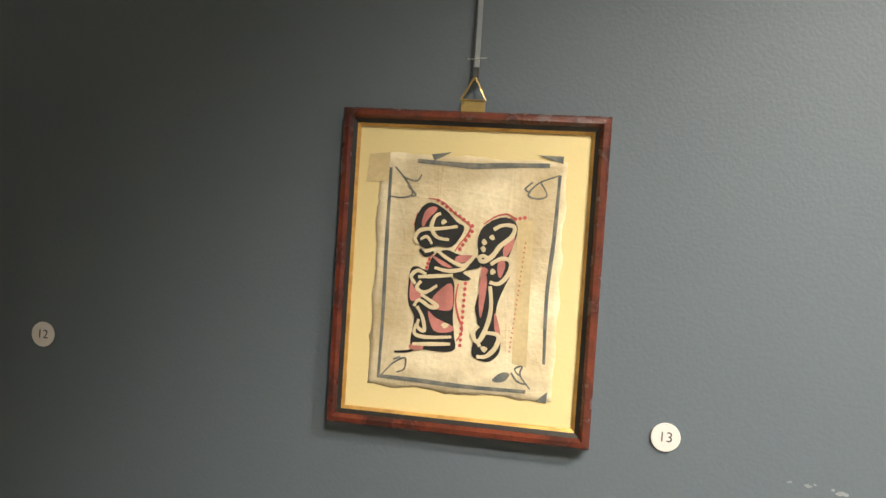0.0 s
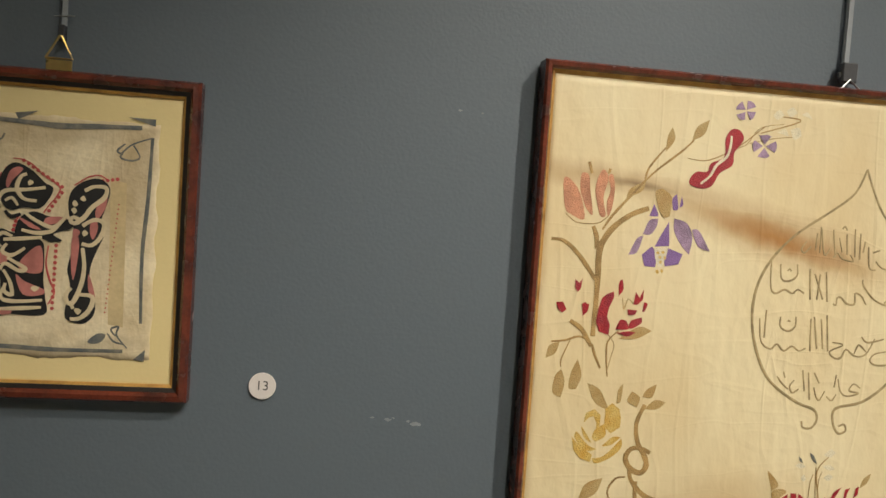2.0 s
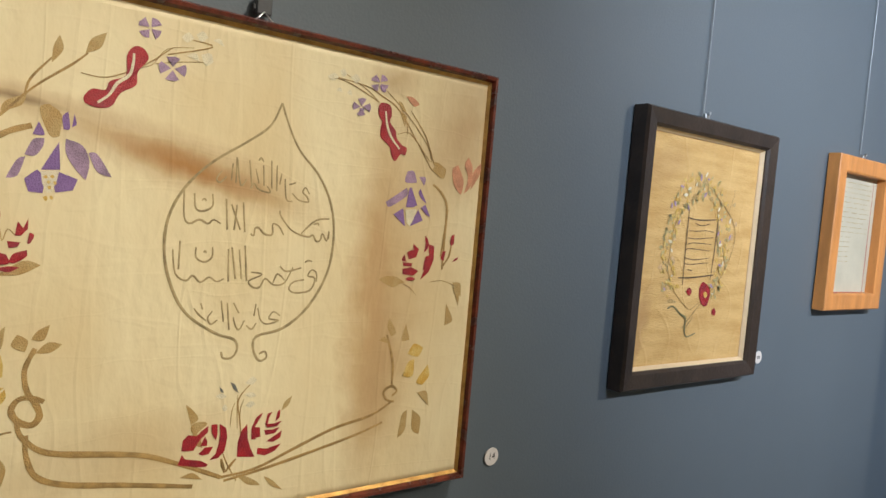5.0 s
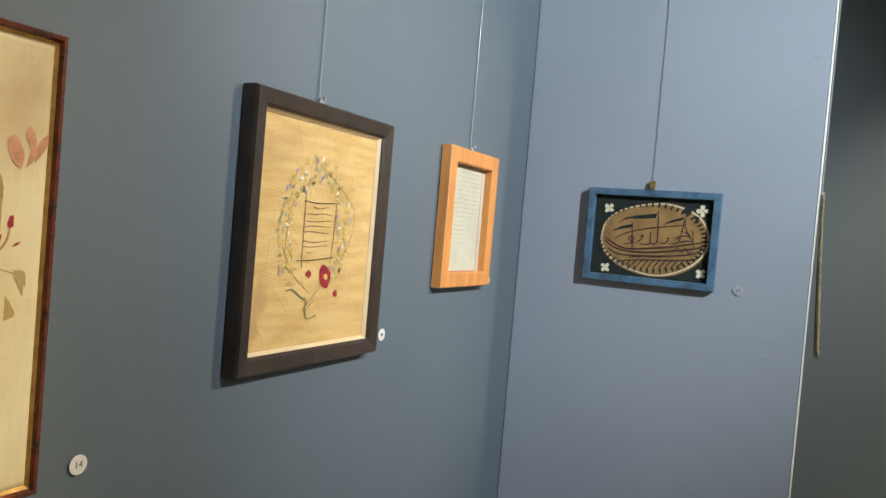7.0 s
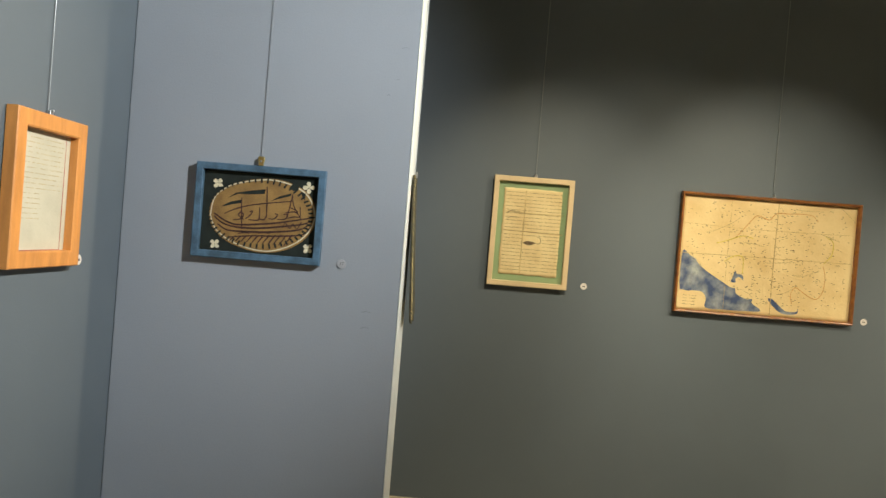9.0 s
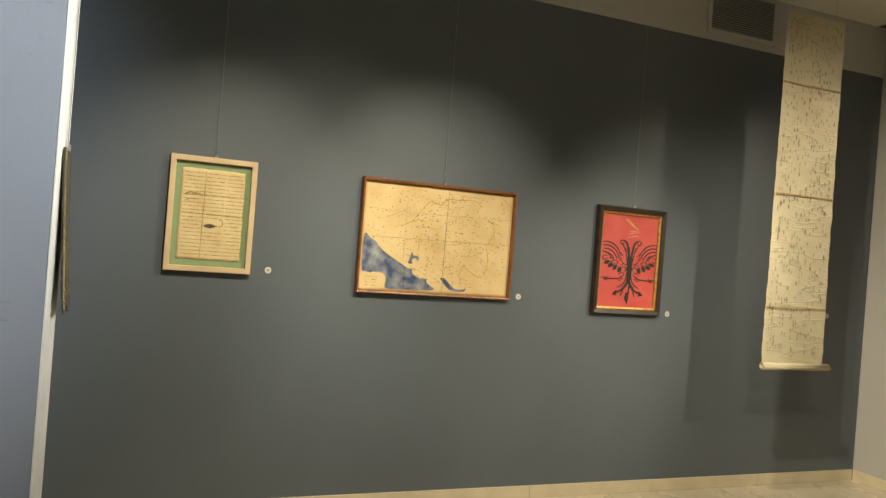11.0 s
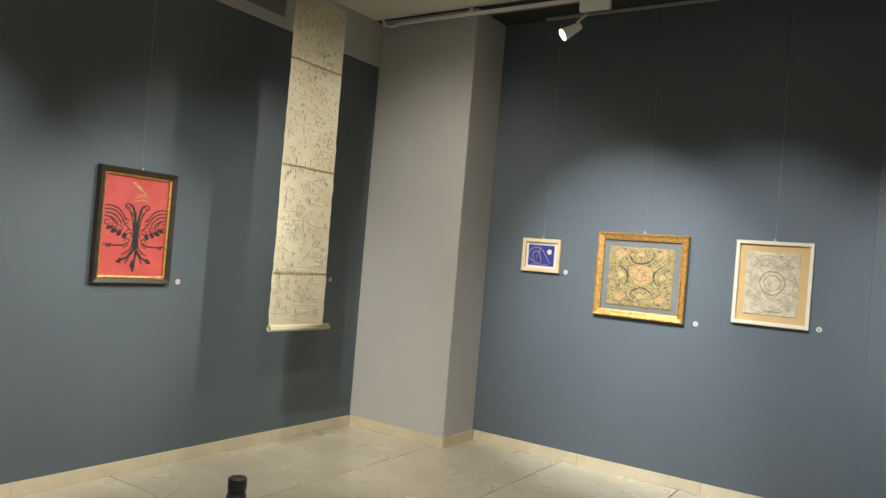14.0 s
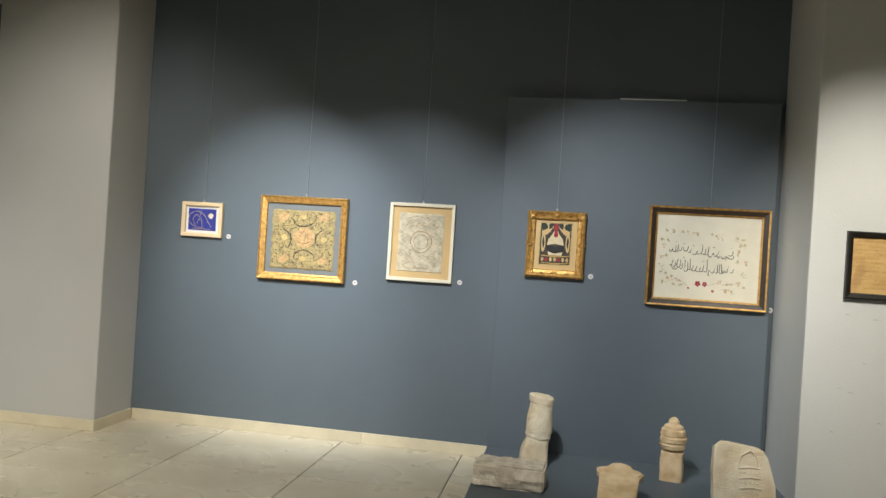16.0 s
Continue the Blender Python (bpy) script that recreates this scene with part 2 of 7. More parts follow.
def stain(m, x, y, turn, long, wide, colour, strength, warped=0.05, core=0.55):
    """An oval stain with an uneven rim on a cloth, in its own metres."""
    nt = m.node_tree
    b = nt.nodes["Principled BSDF"]
    co = nt.nodes.new("ShaderNodeTexCoord")
    warp = nt.nodes.new("ShaderNodeTexNoise")
    warp.inputs["Scale"].default_value, warp.inputs["Detail"].default_value = 24, 6
    nt.links.new(co.outputs["Object"], warp.inputs["Vector"])
    add = nt.nodes.new("ShaderNodeVectorMath")
    add.operation = "MULTIPLY_ADD"
    add.inputs[1].default_value = (warped, warped, 0)
    nt.links.new(warp.outputs["Color"], add.inputs[0])
    nt.links.new(co.outputs["Object"], add.inputs[2])
    mp = nt.nodes.new("ShaderNodeMapping")
    mp.vector_type = "TEXTURE"
    mp.inputs["Location"].default_value = (x + warped / 2, y + warped / 2, 0)
    mp.inputs["Rotation"].default_value = (0, 0, radians(turn))
    mp.inputs["Scale"].default_value = (long, wide, 1)
    nt.links.new(add.outputs[0], mp.inputs["Vector"])
    flat = nt.nodes.new("ShaderNodeVectorMath")
    flat.operation = "MULTIPLY"
    flat.inputs[1].default_value = (1, 1, 0)
    nt.links.new(mp.outputs[0], flat.inputs[0])
    g = nt.nodes.new("ShaderNodeTexGradient")
    g.gradient_type = "SPHERICAL"
    nt.links.new(flat.outputs[0], g.inputs["Vector"])
    r = nt.nodes.new("ShaderNodeMapRange")
    r.inputs[2].default_value, r.inputs[4].default_value = core, strength
    nt.links.new(g.outputs["Fac"], r.inputs[0])
    mix = nt.nodes.new("ShaderNodeMix")
    mix.data_type = "RGBA"
    mix.inputs[7].default_value = (*colour, 1)
    nt.links.new(r.outputs[0], mix.inputs[0])
    nt.links.new(b.inputs["Base Color"].links[0].from_socket, mix.inputs[6])
    nt.links.new(mix.outputs[2], b.inputs["Base Color"])


def creases(m, along, across, height, seed=0.0):
    """Fine pressed folds, long in one direction, as relief on a cloth or paper."""
    nt = m.node_tree
    b = nt.nodes["Principled BSDF"]
    co = nt.nodes.new("ShaderNodeTexCoord")
    mp = nt.nodes.new("ShaderNodeMapping")
    mp.inputs["Location"].default_value = (seed, seed * 0.7, 0)
    mp.inputs["Scale"].default_value = (across, along, 1)
    n = nt.nodes.new("ShaderNodeTexNoise")
    n.inputs["Scale"].default_value, n.inputs["Detail"].default_value, n.inputs["Distortion"].default_value = 1.0, 1.5, 0.4
    off = nt.nodes.new("ShaderNodeMath")
    off.operation = "SUBTRACT"
    off.inputs[1].default_value = 0.5
    size = nt.nodes.new("ShaderNodeMath")
    size.operation = "ABSOLUTE"
    ridge = nt.nodes.new("ShaderNodeMapRange")
    ridge.inputs[2].default_value, ridge.inputs[3].default_value, ridge.inputs[4].default_value = 0.035, 1.0, 0.0
    bp = nt.nodes.new("ShaderNodeBump")
    bp.inputs["Strength"].default_value, bp.inputs["Distance"].default_value = height, 0.003
    nt.links.new(co.outputs["Object"], mp.inputs["Vector"])
    nt.links.new(mp.outputs[0], n.inputs["Vector"])
    nt.links.new(n.outputs["Fac"], off.inputs[0])
    nt.links.new(off.outputs[0], size.inputs[0])
    nt.links.new(size.outputs[0], ridge.inputs[0])
    nt.links.new(ridge.outputs[0], bp.inputs["Height"])
    if b.inputs["Normal"].links:
        nt.links.new(b.inputs["Normal"].links[0].from_socket, bp.inputs["Normal"])
    nt.links.new(bp.outputs[0], b.inputs["Normal"])


creases(SILK, 2.2, 16, 0.2)
creases(SILK, 22, 5, 0.09, 3.1)
creases(LINEN, 5, 9, 0.4, 1.7)
creases(MAPPAPER, 4, 5, 0.25, 2.3)
creases(OLDPAPER, 6, 34, 0.13, 0.4)
creases(OLDPAPER, 28, 5, 0.1, 5.2)
creases(SCROLLPAPER, 12, 2.5, 0.5, 1.1)
creases(PARCHMENT, 12, 6, 0.12, 4.4)

BROWN = (0.36, 0.2, 0.08)
RUST = (0.36, 0.16, 0.035)
stain(SILK, 0.34, 0.515, -15, 0.24, 0.045, BROWN, 0.7, 0.03, 0.9)
stain(SILK, 0.35, 0.508, -15, 0.17, 0.022, RUST, 0.85, 0.025, 0.9)
stain(SILK, 0.09, 0.575, -6, 0.2, 0.022, BROWN, 0.55, 0.03, 0.9)
stain(SILK, 0.145, 0.568, -8, 0.06, 0.007, (0.16, 0.09, 0.04), 0.7, 0.008, 0.9)
stain(SILK, 0.66, 0.36, 88, 0.34, 0.06, RUST, 0.6, 0.06, 0.8)
stain(SILK, 0.685, 0.2, 80, 0.22, 0.06, BROWN, 0.55, 0.06, 0.8)
stain(SILK, 0.74, 0.36, 84, 0.45, 0.13, (0.5, 0.33, 0.15), 0.5, 0.06, 0.9)
stain(SILK, 0.82, 0.62, 65, 0.18, 0.1, BROWN, 0.55, 0.06, 0.9)
stain(SILK, 0.67, 0.68, 10, 0.06, 0.03, BROWN, 0.5, 0.04, 0.9)
stain(SILK, 0.25, 0.12, 10, 0.2, 0.06, BROWN, 0.25)
stain(OLDPAPER, 0.08, 0.2, 85, 0.2, 0.03, (0.3, 0.21, 0.1), 0.35)
stain(OLDPAPER, 0.16, 0.06, 3, 0.14, 0.02, (0.22, 0.15, 0.08), 0.35)
stain(OLDPAPER, 0.25, 0.26, 75, 0.14, 0.03, (0.3, 0.2, 0.1), 0.35)
stain(OLDPAPER, 0.15, 0.33, 2, 0.15, 0.025, (0.3, 0.21, 0.11), 0.35)
stain(LINEN, 0.07, 0.13, 75, 0.12, 0.03, BROWN, 0.5)
stain(LINEN, 0.1, 0.5, 20, 0.12, 0.05, BROWN, 0.3)
GREYLABEL = mat("grey_label_film", (0.33, 0.335, 0.37), 0.5, 0.04)
LETTERPAPER = mat("greyed_letter_paper", (0.5, 0.46, 0.36), 0.85, 0.06, 8, 0.2)

# ---- builders ----


def mesh_of(bm, name, material):
    me = bpy.data.meshes.new(name)
    bmesh.ops.recalc_face_normals(bm, faces=bm.faces)
    bm.to_mesh(me)
    bm.free()
    me.materials.append(material)
    return me


def part(name, bm, material, parent, label="", smooth=False):
    ob = new(name, mesh_of(bm, name, material))
    ob.parent = parent
    if smooth:
        for p in ob.data.polygons:
            p.use_smooth = True
    return tagged(ob, label)


def single(name, bm, material, label="", category="", kind="", group="", smooth=False):
    ob = part(name, bm, material, None, label, smooth)
    return tagged(ob, label, category, group, kind)


def root(name, m, label, category, group=""):
    ob = new(name)
    ob.empty_display_size = 0.05
    ob.matrix_world = m
    return tagged(ob, label, category, group)


def box(bm, x0, y0, z0, x1, y1, z1, bevel=0.0, segs=1):
    got = bmesh.ops.create_cube(bm, size=1)["verts"]
    for v in got:
        v.co = ((x0 + x1) / 2 + v.co.x * (x1 - x0), (y0 + y1) / 2 + v.co.y * (y1 - y0), (z0 + z1) / 2 + v.co.z * (z1 - z0))
    if bevel:
        es = list({e for v in got for e in v.link_edges})
        bmesh.ops.bevel(bm, geom=es, offset=bevel, segments=segs, affect="EDGES")
    return bm


def solid(*a, **k):
    return box(bmesh.new(), *a, **k)


def lathe(profile, n=24, bm=None, squash=1.0):
    """A turned form from (radius, height) pairs."""
    bm = bm or bmesh.new()
    rings = [[bm.verts.new((r * math.cos(2 * math.pi * i / n), squash * r * math.sin(2 * math.pi * i / n), z)) for i in range(n)] for r, z in profile]
    for a, b in zip(rings, rings[1:]):
        for i in range(n):
            bm.faces.new((a[i], a[(i + 1) % n], b[(i + 1) % n], b[i]))
    bm.faces.new(rings[0][::-1])
    bm.faces.new(rings[-1])
    return bm


def tube(bm, pts, r, n=8):
    pts = [Vector(p) for p in pts]
    rings = []
    for i, p in enumerate(pts):
        d = (pts[min(i + 1, len(pts) - 1)] - pts[max(i - 1, 0)]).normalized()
        u = d.orthogonal().normalized()
        w = d.cross(u)
        rings.append([bm.verts.new(p + r * (u * math.cos(2 * math.pi * k / n) + w * math.sin(2 * math.pi * k / n))) for k in range(n)])
    for a, b in zip(rings, rings[1:]):
        q = min(range(n), key=lambda s: (a[0].co - b[s].co).length)
        for k in range(n):
            bm.faces.new((a[k], a[(k + 1) % n], b[(k + 1 + q) % n], b[(k + q) % n]))
    bm.faces.new(rings[0][::-1])
    bm.faces.new(rings[-1])
    return bm


def on_wall(side, a, z, off=0.0):
    """The pose of a picture's lower left corner: x to the viewer's right, y up, z out of the wall."""
    if side == "north":
        m = Matrix(((1, 0, 0, a), (0, 0, -1, NORTH - off), (0, 1, 0, z), (0, 0, 0, 1)))
    elif side == "east":
        m = Matrix(((0, 0, -1, EAST - off), (-1, 0, 0, a), (0, 1, 0, z), (0, 0, 0, 1)))
    elif side == "partition":
        m = Matrix(((0, 0, -1, 4.957 - off), (-1, 0, 0, a), (0, 1, 0, z), (0, 0, 0, 1)))
    elif side == "board":
        m = Matrix(((-1, 0, 0, a), (0, 0, 1, -5.83 + off), (0, 1, 0, z), (0, 0, 0, 1)))
    elif side == "white":
        m = Matrix(((-1, 0, 0, a), (0, 0, 1, -5.23 + off), (0, 1, 0, z), (0, 0, 0, 1)))
    else:
        m = Matrix(((-1, 0, 0, a), (0, 0, 1, SOUTH + off), (0, 1, 0, z), (0, 0, 0, 1)))
    return m


def rails(parent, name, w, h, profile, material, label=""):
    """Four mitred mouldings; profile: (inset from the outer edge, height over the wall)."""
    for k in range(4):
        bm = bmesh.new()
        rows = []
        for d, z in profile:
            c = [(d, d), (w - d, d), (w - d, h - d), (d, h - d)]
            rows.append([bm.verts.new((*c[k], z)), bm.verts.new((*c[(k + 1) % 4], z))])
        n = len(rows)
        for i in range(n):
            p, q = rows[i], rows[(i + 1) % n]
            bm.faces.new((p[0], p[1], q[1], q[0]))
        bm.faces.new([r[0] for r in rows][::-1])
        bm.faces.new([r[1] for r in rows])
        part(name, bm, material, parent, label)


def sheet(parent, name, x0, y0, x1, y1, z, material, label="", wave=0.0, cells=1, ragged=0.0, seed=0, thick=0.0015):
    """Paper or cloth: a thin sheet, wavy and ragged where asked."""
    bm = bmesh.new()
    nx = max(1, cells)
    ny = max(1, round(cells * (y1 - y0) / (x1 - x0)))
    grid = []
    for j in range(ny + 1):
        row = []
        for i in range(nx + 1):
            u, v = i / nx, j / ny
            x, y = x0 + (x1 - x0) * u, y0 + (y1 - y0) * v
            if ragged:
                if i in (0, nx):
                    x += ragged * (noise.noise((v * 9 + seed, i, 1.3)) + 0.5 * noise.noise((v * 31, i + seed, 4)))
                if j in (0, ny):
                    y += ragged * (noise.noise((u * 8 + seed, j, 2.3)) + 0.5 * noise.noise((u * 29, j + seed, 5)))
            dz = wave * (noise.noise((x * 9 + seed, y * 9, 3)) + 0.6 * noise.noise((x * 26, y * 14 + seed, 7))) if wave else 0
            row.append(bm.verts.new((x, y, z + dz)))
        grid.append(row)
    top = []
    for j in range(ny):
        for i in range(nx):
            top.append(bm.faces.new((grid[j][i], grid[j][i + 1], grid[j + 1][i + 1], grid[j + 1][i])))
    got = bmesh.ops.extrude_face_region(bm, geom=top)
    for v in got["geom"]:
        if isinstance(v, bmesh.types.BMVert):
            v.co.z += thick
    return part(name, bm, material, parent, label, smooth=wave > 0)

# ---- the large structure ----


def structure(name, bm, material, label):
    return single(name, bm, material, label, kind="structure")


structure("wall_north", solid(WEST - 0.15, NORTH, -0.05, EAST + 0.15, NORTH + 0.15, CEIL), SLATE, "slate blue painted gallery wall with small chips")
partition = structure("wall_partition", solid(4.957, -0.12, 0, 5.26, NORTH, CEIL - 0.001, 0.004), PALEBLUE, "pale blue-grey painted partition wall with a raw white edge")
part("raw_edge", solid(4.956, -0.124, 0, 5.262, -0.1201, CEIL - 0.002), PLASTER, partition, "raw white plaster end of the partition")
structure("wall_east", solid(EAST, -6.06, -0.05, EAST + 0.15, NORTH + 0.15, CEIL + 0.1), SLATE, "slate blue painted gallery wall under a white band")
structure("trim", solid(EAST - 0.006, -5.458, 3.04, EAST, NORTH, CEIL), GREYPAINT, "light grey painted band above the slate wall")
structure("wall_south", solid(0.4, SOUTH - 0.15, -0.05, EAST + 0.15, SOUTH, 3.5), SLATE, "slate blue painted gallery wall behind the stones")
structure("pillar", solid(5.225, SOUTH, 0, EAST, -5.458, 3.44, 0.006), GREYPAINT, "light grey painted corner pillar")
structure("wall_white", solid(WEST - 0.15, -6.06, -0.05, 0.622, -5.23, 3.5, 0.004), WHITE, "off-white painted wall with a dark framed sheet")
# unseen west wall, added only to close the room
structure("wall_west", solid(WEST - 0.15, -5.23, -0.05, WEST, NORTH, CEIL), WHITE, "plain off-white wall, unseen, added to close the gallery")
structure("ceiling", solid(WEST - 0.15, -5.36, CEIL, EAST, NORTH + 0.15, CEIL + 0.12), CEILPAINT, "flat cream painted ceiling")
structure("ceiling", solid(WEST - 0.15, -6.06, 3.44, EAST + 0.15, -5.36, 3.55), DARKCEIL, "dark ceiling strip beside the wall")

# ---- pictures ----
PICS = {}


def picture(side, a, z, w, h, label, name="framed_picture", off=0.004, group=""):
    return root(name, on_wall(side, a, z, off), label, "picture", group)


p = picture("north", 1.241, 1.281, 0.332, 0.402, "framed calligraphy leaf in a red mahogany and gilt frame")
rails(p, "frame_rail", 0.332, 0.402, [(0, 0), (0, 0.018), (0.003, 0.023), (0.009, 0.024), (0.013, 0.019), (0.014, 0.004)], MAHOGANY)
rails(p, "inner_rail", 0.332, 0.402, [(0.0131, 0.004), (0.0131, 0.0185), (0.0185, 0.0165), (0.0185, 0.004)], BLACKWOOD)
rails(p, "gilt_slip", 0.332, 0.402, [(0.0186, 0.004), (0.0186, 0.0165), (0.022, 0.014), (0.022, 0.004)], GILT)
sheet(p, "mount", 0.012, 0.012, 0.318, 0.392, 0.0095, CREAMBOARD, "pale yellow mount")
sheet(p, "manuscript_leaf", 0.05, 0.052, 0.284, 0.347, 0.0112, OLDPAPER, "worn manuscript leaf", 0.0004, 30, 0.004, 3, 0.0008)
PICS["leaf"] = (p, 0.006)

p = picture("north", 2.003, 1.03, 0.877, 0.722, "large embroidered ivory silk panel in a thin mahogany frame")
rails(p, "frame_rail", 0.877, 0.722, [(0, 0), (0, 0.03), (0.003, 0.034), (0.008, 0.033), (0.011, 0.028), (0.011, 0.004)], MAHOGANY)
rails(p, "gilt_slip", 0.877, 0.722, [(0.0111, 0.004), (0.0111, 0.026), (0.018, 0.02), (0.018, 0.004)], GILT)
sheet(p, "silk", 0.012, 0.012, 0.865, 0.71, 0.02, SILK, "ivory silk with brown stains", 0.00015, 60)
PICS["silk"] = (p, 0.0098)

p = picture("north", 3.302, 1.152, 0.546, 0.621, "embroidered flower wreath in a wide dark brown frame")
rails(p, "frame_rail", 0.546, 0.621, [(0, 0), (0, 0.034), (0.004, 0.041), (0.034, 0.037), (0.04, 0.03), (0.04, 0.004)], DARKBROWN)
rails(p, "gilt_slip", 0.546, 0.621, [(0.0401, 0.004), (0.0401, 0.026), (0.047, 0.018), (0.047, 0.004)], PALEWOOD)
sheet(p, "linen", 0.03, 0.03, 0.516, 0.591, 0.0135, LINEN, "yellowed linen cloth", 0.0008, 30)
PICS["wreath"] = (p, 0.008)

p = picture("north", 4.21, 1.315, 0.38, 0.46, "handwritten letter in a deep orange pine frame")
rails(p, "frame_rail", 0.38, 0.46, [(0, 0), (0, 0.033), (0.003, 0.036), (0.045, 0.036), (0.05, 0.033), (0.05, 0.004)], PINE)
sheet(p, "letter", 0.04, 0.04, 0.34, 0.42, 0.006, LETTERPAPER, "greyish handwritten letter")
PICS["letter"] = (p, 0.0)

p = picture("partition", 0.672, 1.361, 0.486, 0.357, "velvet ship picture in a worn blue wooden frame")
rails(p, "frame_rail", 0.486, 0.355, [(0, 0), (0, 0.028), (0.002, 0.03), (0.024, 0.03), (0.026, 0.028), (0.026, 0.004)], BLUEWOOD)
sheet(p, "velvet", 0.02, 0.02, 0.466, 0.335, 0.006, NAVY, "dark green-black velvet ground")
PICS["velvet"] = (p, 0.0)

p = picture("east", -0.493, 1.277, 0.43, 0.59, "old document on green board in a pale wood frame")
rails(p, "frame_rail", 0.43, 0.59, [(0, 0), (0, 0.028), (0.002, 0.03), (0.026, 0.03), (0.028, 0.027), (0.028, 0.004)], PALEWOOD)
sheet(p, "mount", 0.02, 0.02, 0.41, 0.57, 0.005, GREENBOARD, "sage green mount")
sheet(p, "document", 0.058, 0.062, 0.372, 0.528, 0.0075, PARCHMENT, "aged document paper", 0.0006, 20, 0.004)
PICS["document"] = (p, 0.0)

p = picture("east", -1.5, 1.215, 0.953, 0.645, "old coastal map in a thin reddish wood frame")
rails(p, "frame_rail", 0.953, 0.645, [(0, 0), (0, 0.028), (0.004, 0.033), (0.012, 0.03), (0.016, 0.02), (0.016, 0.004)], CHESTNUT)
sheet(p, "map_paper", 0.012, 0.012, 0.941, 0.633, 0.006, MAPPAPER, "folded yellow map paper", 0.0008, 40)
PICS["map"] = (p, 0.0)

p = picture("east", -3.035, 1.163, 0.52, 0.688, "black heraldic ornament on red silk in a dark frame")
rails(p, "frame_rail", 0.52, 0.688, [(0, 0), (0, 0.026), (0.006, 0.036), (0.03, 0.03), (0.036, 0.022), (0.036, 0.004)], DARKBROWN)
rails(p, "gilt_slip", 0.52, 0.688, [(0.0361, 0.004), (0.0361, 0.024), (0.047, 0.018), (0.047, 0.004)], GILT)
sheet(p, "silk", 0.03, 0.03, 0.49, 0.658, 0.006, REDSILK, "red silk ground", 0.0006, 24)
PICS["emblem"] = (p, 0.0)

p = picture("south", 4.889, 1.426, 0.329, 0.262, "gold monogram on royal blue cloth in a pale frame")
rails(p, "frame_rail", 0.329, 0.262, [(0, 0), (0, 0.024), (0.003, 0.028), (0.026, 0.026), (0.03, 0.022), (0.03, 0.004)], PALEWOOD)
sheet(p, "mount", 0.02, 0.02, 0.309, 0.242, 0.005, WHITEPAPER, "white mount")
PICS["blue"] = (p, 0.0)

p = picture("south", 4.255, 1.148, 0.676, 0.622, "embroidered square cloth in a gilded beaded frame")
rails(p, "frame_rail", 0.672, 0.62, [(0, 0), (0, 0.03), (0.005, 0.037), (0.012, 0.03), (0.034, 0.024), (0.034, 0.004)], GILT)
rails(p, "inner_rail", 0.672, 0.62, [(0.0341, 0.004), (0.0341, 0.02), (0.038, 0.028), (0.05, 0.024), (0.052, 0.016), (0.052, 0.004)], GILT)
sheet(p, "mount", 0.04, 0.04, 0.632, 0.58, 0.005, GREYBOARD, "grey mount")
sheet(p, "embroidered_cloth", 0.092, 0.085, 0.578, 0.52, 0.0075, OLIVE, "olive cloth with a frilled edge", 0.0006, 30, 0.008, 2)
bm = bmesh.new()
for k in range(112):
    u = k % 28 / 28
    x, y = ((0.008 + 0.656 * u, 0.008), (0.664, 0.008 + 0.604 * u), (0.664 - 0.656 * u, 0.612), (0.008, 0.612 - 0.604 * u))[k // 28]
    bmesh.ops.create_uvsphere(bm, u_segments=8, v_segments=5, radius=0.0075, matrix=Matrix.Translation((x, y, 0.034)))
tagged(part("beading", bm, GILT, p, "row of gilded beads"), kind="stuff")
PICS["cloth"] = (p, 0.0)

p = picture("south", 3.266, 1.205, 0.476, 0.56, "white lace panel on tan board in a cream frame")
rails(p, "frame_rail", 0.476, 0.56, [(0, 0), (0, 0.026), (0.002, 0.028), (0.022, 0.026), (0.024, 0.022), (0.024, 0.004)], WHITEWOOD)
sheet(p, "mount", 0.02, 0.02, 0.456, 0.54, 0.005, TANBOARD, "tan mount")
sheet(p, "lace_panel", 0.07, 0.07, 0.398, 0.487, 0.0075, LACE, "white knotted lace", 0.002, 40, 0.004, 4)
PICS["lace"] = (p, 0.0)

p = picture("board", 2.27, 1.3, 0.393, 0.456, "small embroidered curtain scene in an ornate gilded frame")
rails(p, "frame_rail", 0.393, 0.452, [(0, 0), (0, 0.03), (0.012, 0.044), (0.03, 0.03), (0.05, 0.026), (0.055, 0.02), (0.055, 0.004)], GILT)
sheet(p, "mount", 0.04, 0.04, 0.353, 0.412, 0.005, TANBOARD, "tan mount")
for x, y, s in ((0.03, 0.03, 1.5), (0.363, 0.03, 1.5), (0.03, 0.422, 1.5), (0.363, 0.422, 1.5), (0.196, 0.02, 1.2), (0.196, 0.432, 1.2), (0.02, 0.226, 1.2), (0.373, 0.226, 1.2),
                (0.11, 0.02, 0.8), (0.28, 0.02, 0.8), (0.11, 0.432, 0.8), (0.28, 0.432, 0.8), (0.02, 0.13, 0.8), (0.02, 0.32, 0.8), (0.373, 0.13, 0.8), (0.373, 0.32, 0.8)):
    bm = bmesh.new()
    rings = [[bm.verts.new((x + s * q * f * math.cos(c), y + s * q * f * math.sin(c), h - 0.004 * (k % 2) * (q > 0.01)))
              for k in range(14) for c in [2 * math.pi * k / 14] for f in [1 - 0.2 * (k % 2)]] for q, h in ((0.024, 0.024), (0.022, 0.036), (0.013, 0.044), (0.006, 0.04))]
    for lo, hi in zip(rings, rings[1:]):
        for k in range(14):
            bm.faces.new((lo[k], lo[(k + 1) % 14], hi[(k + 1) % 14], hi[k]))
    bm.faces.new(rings[-1])
    part("carved_shell", bm, GILT, p)
PICS["curtain"] = (p, 0.0)

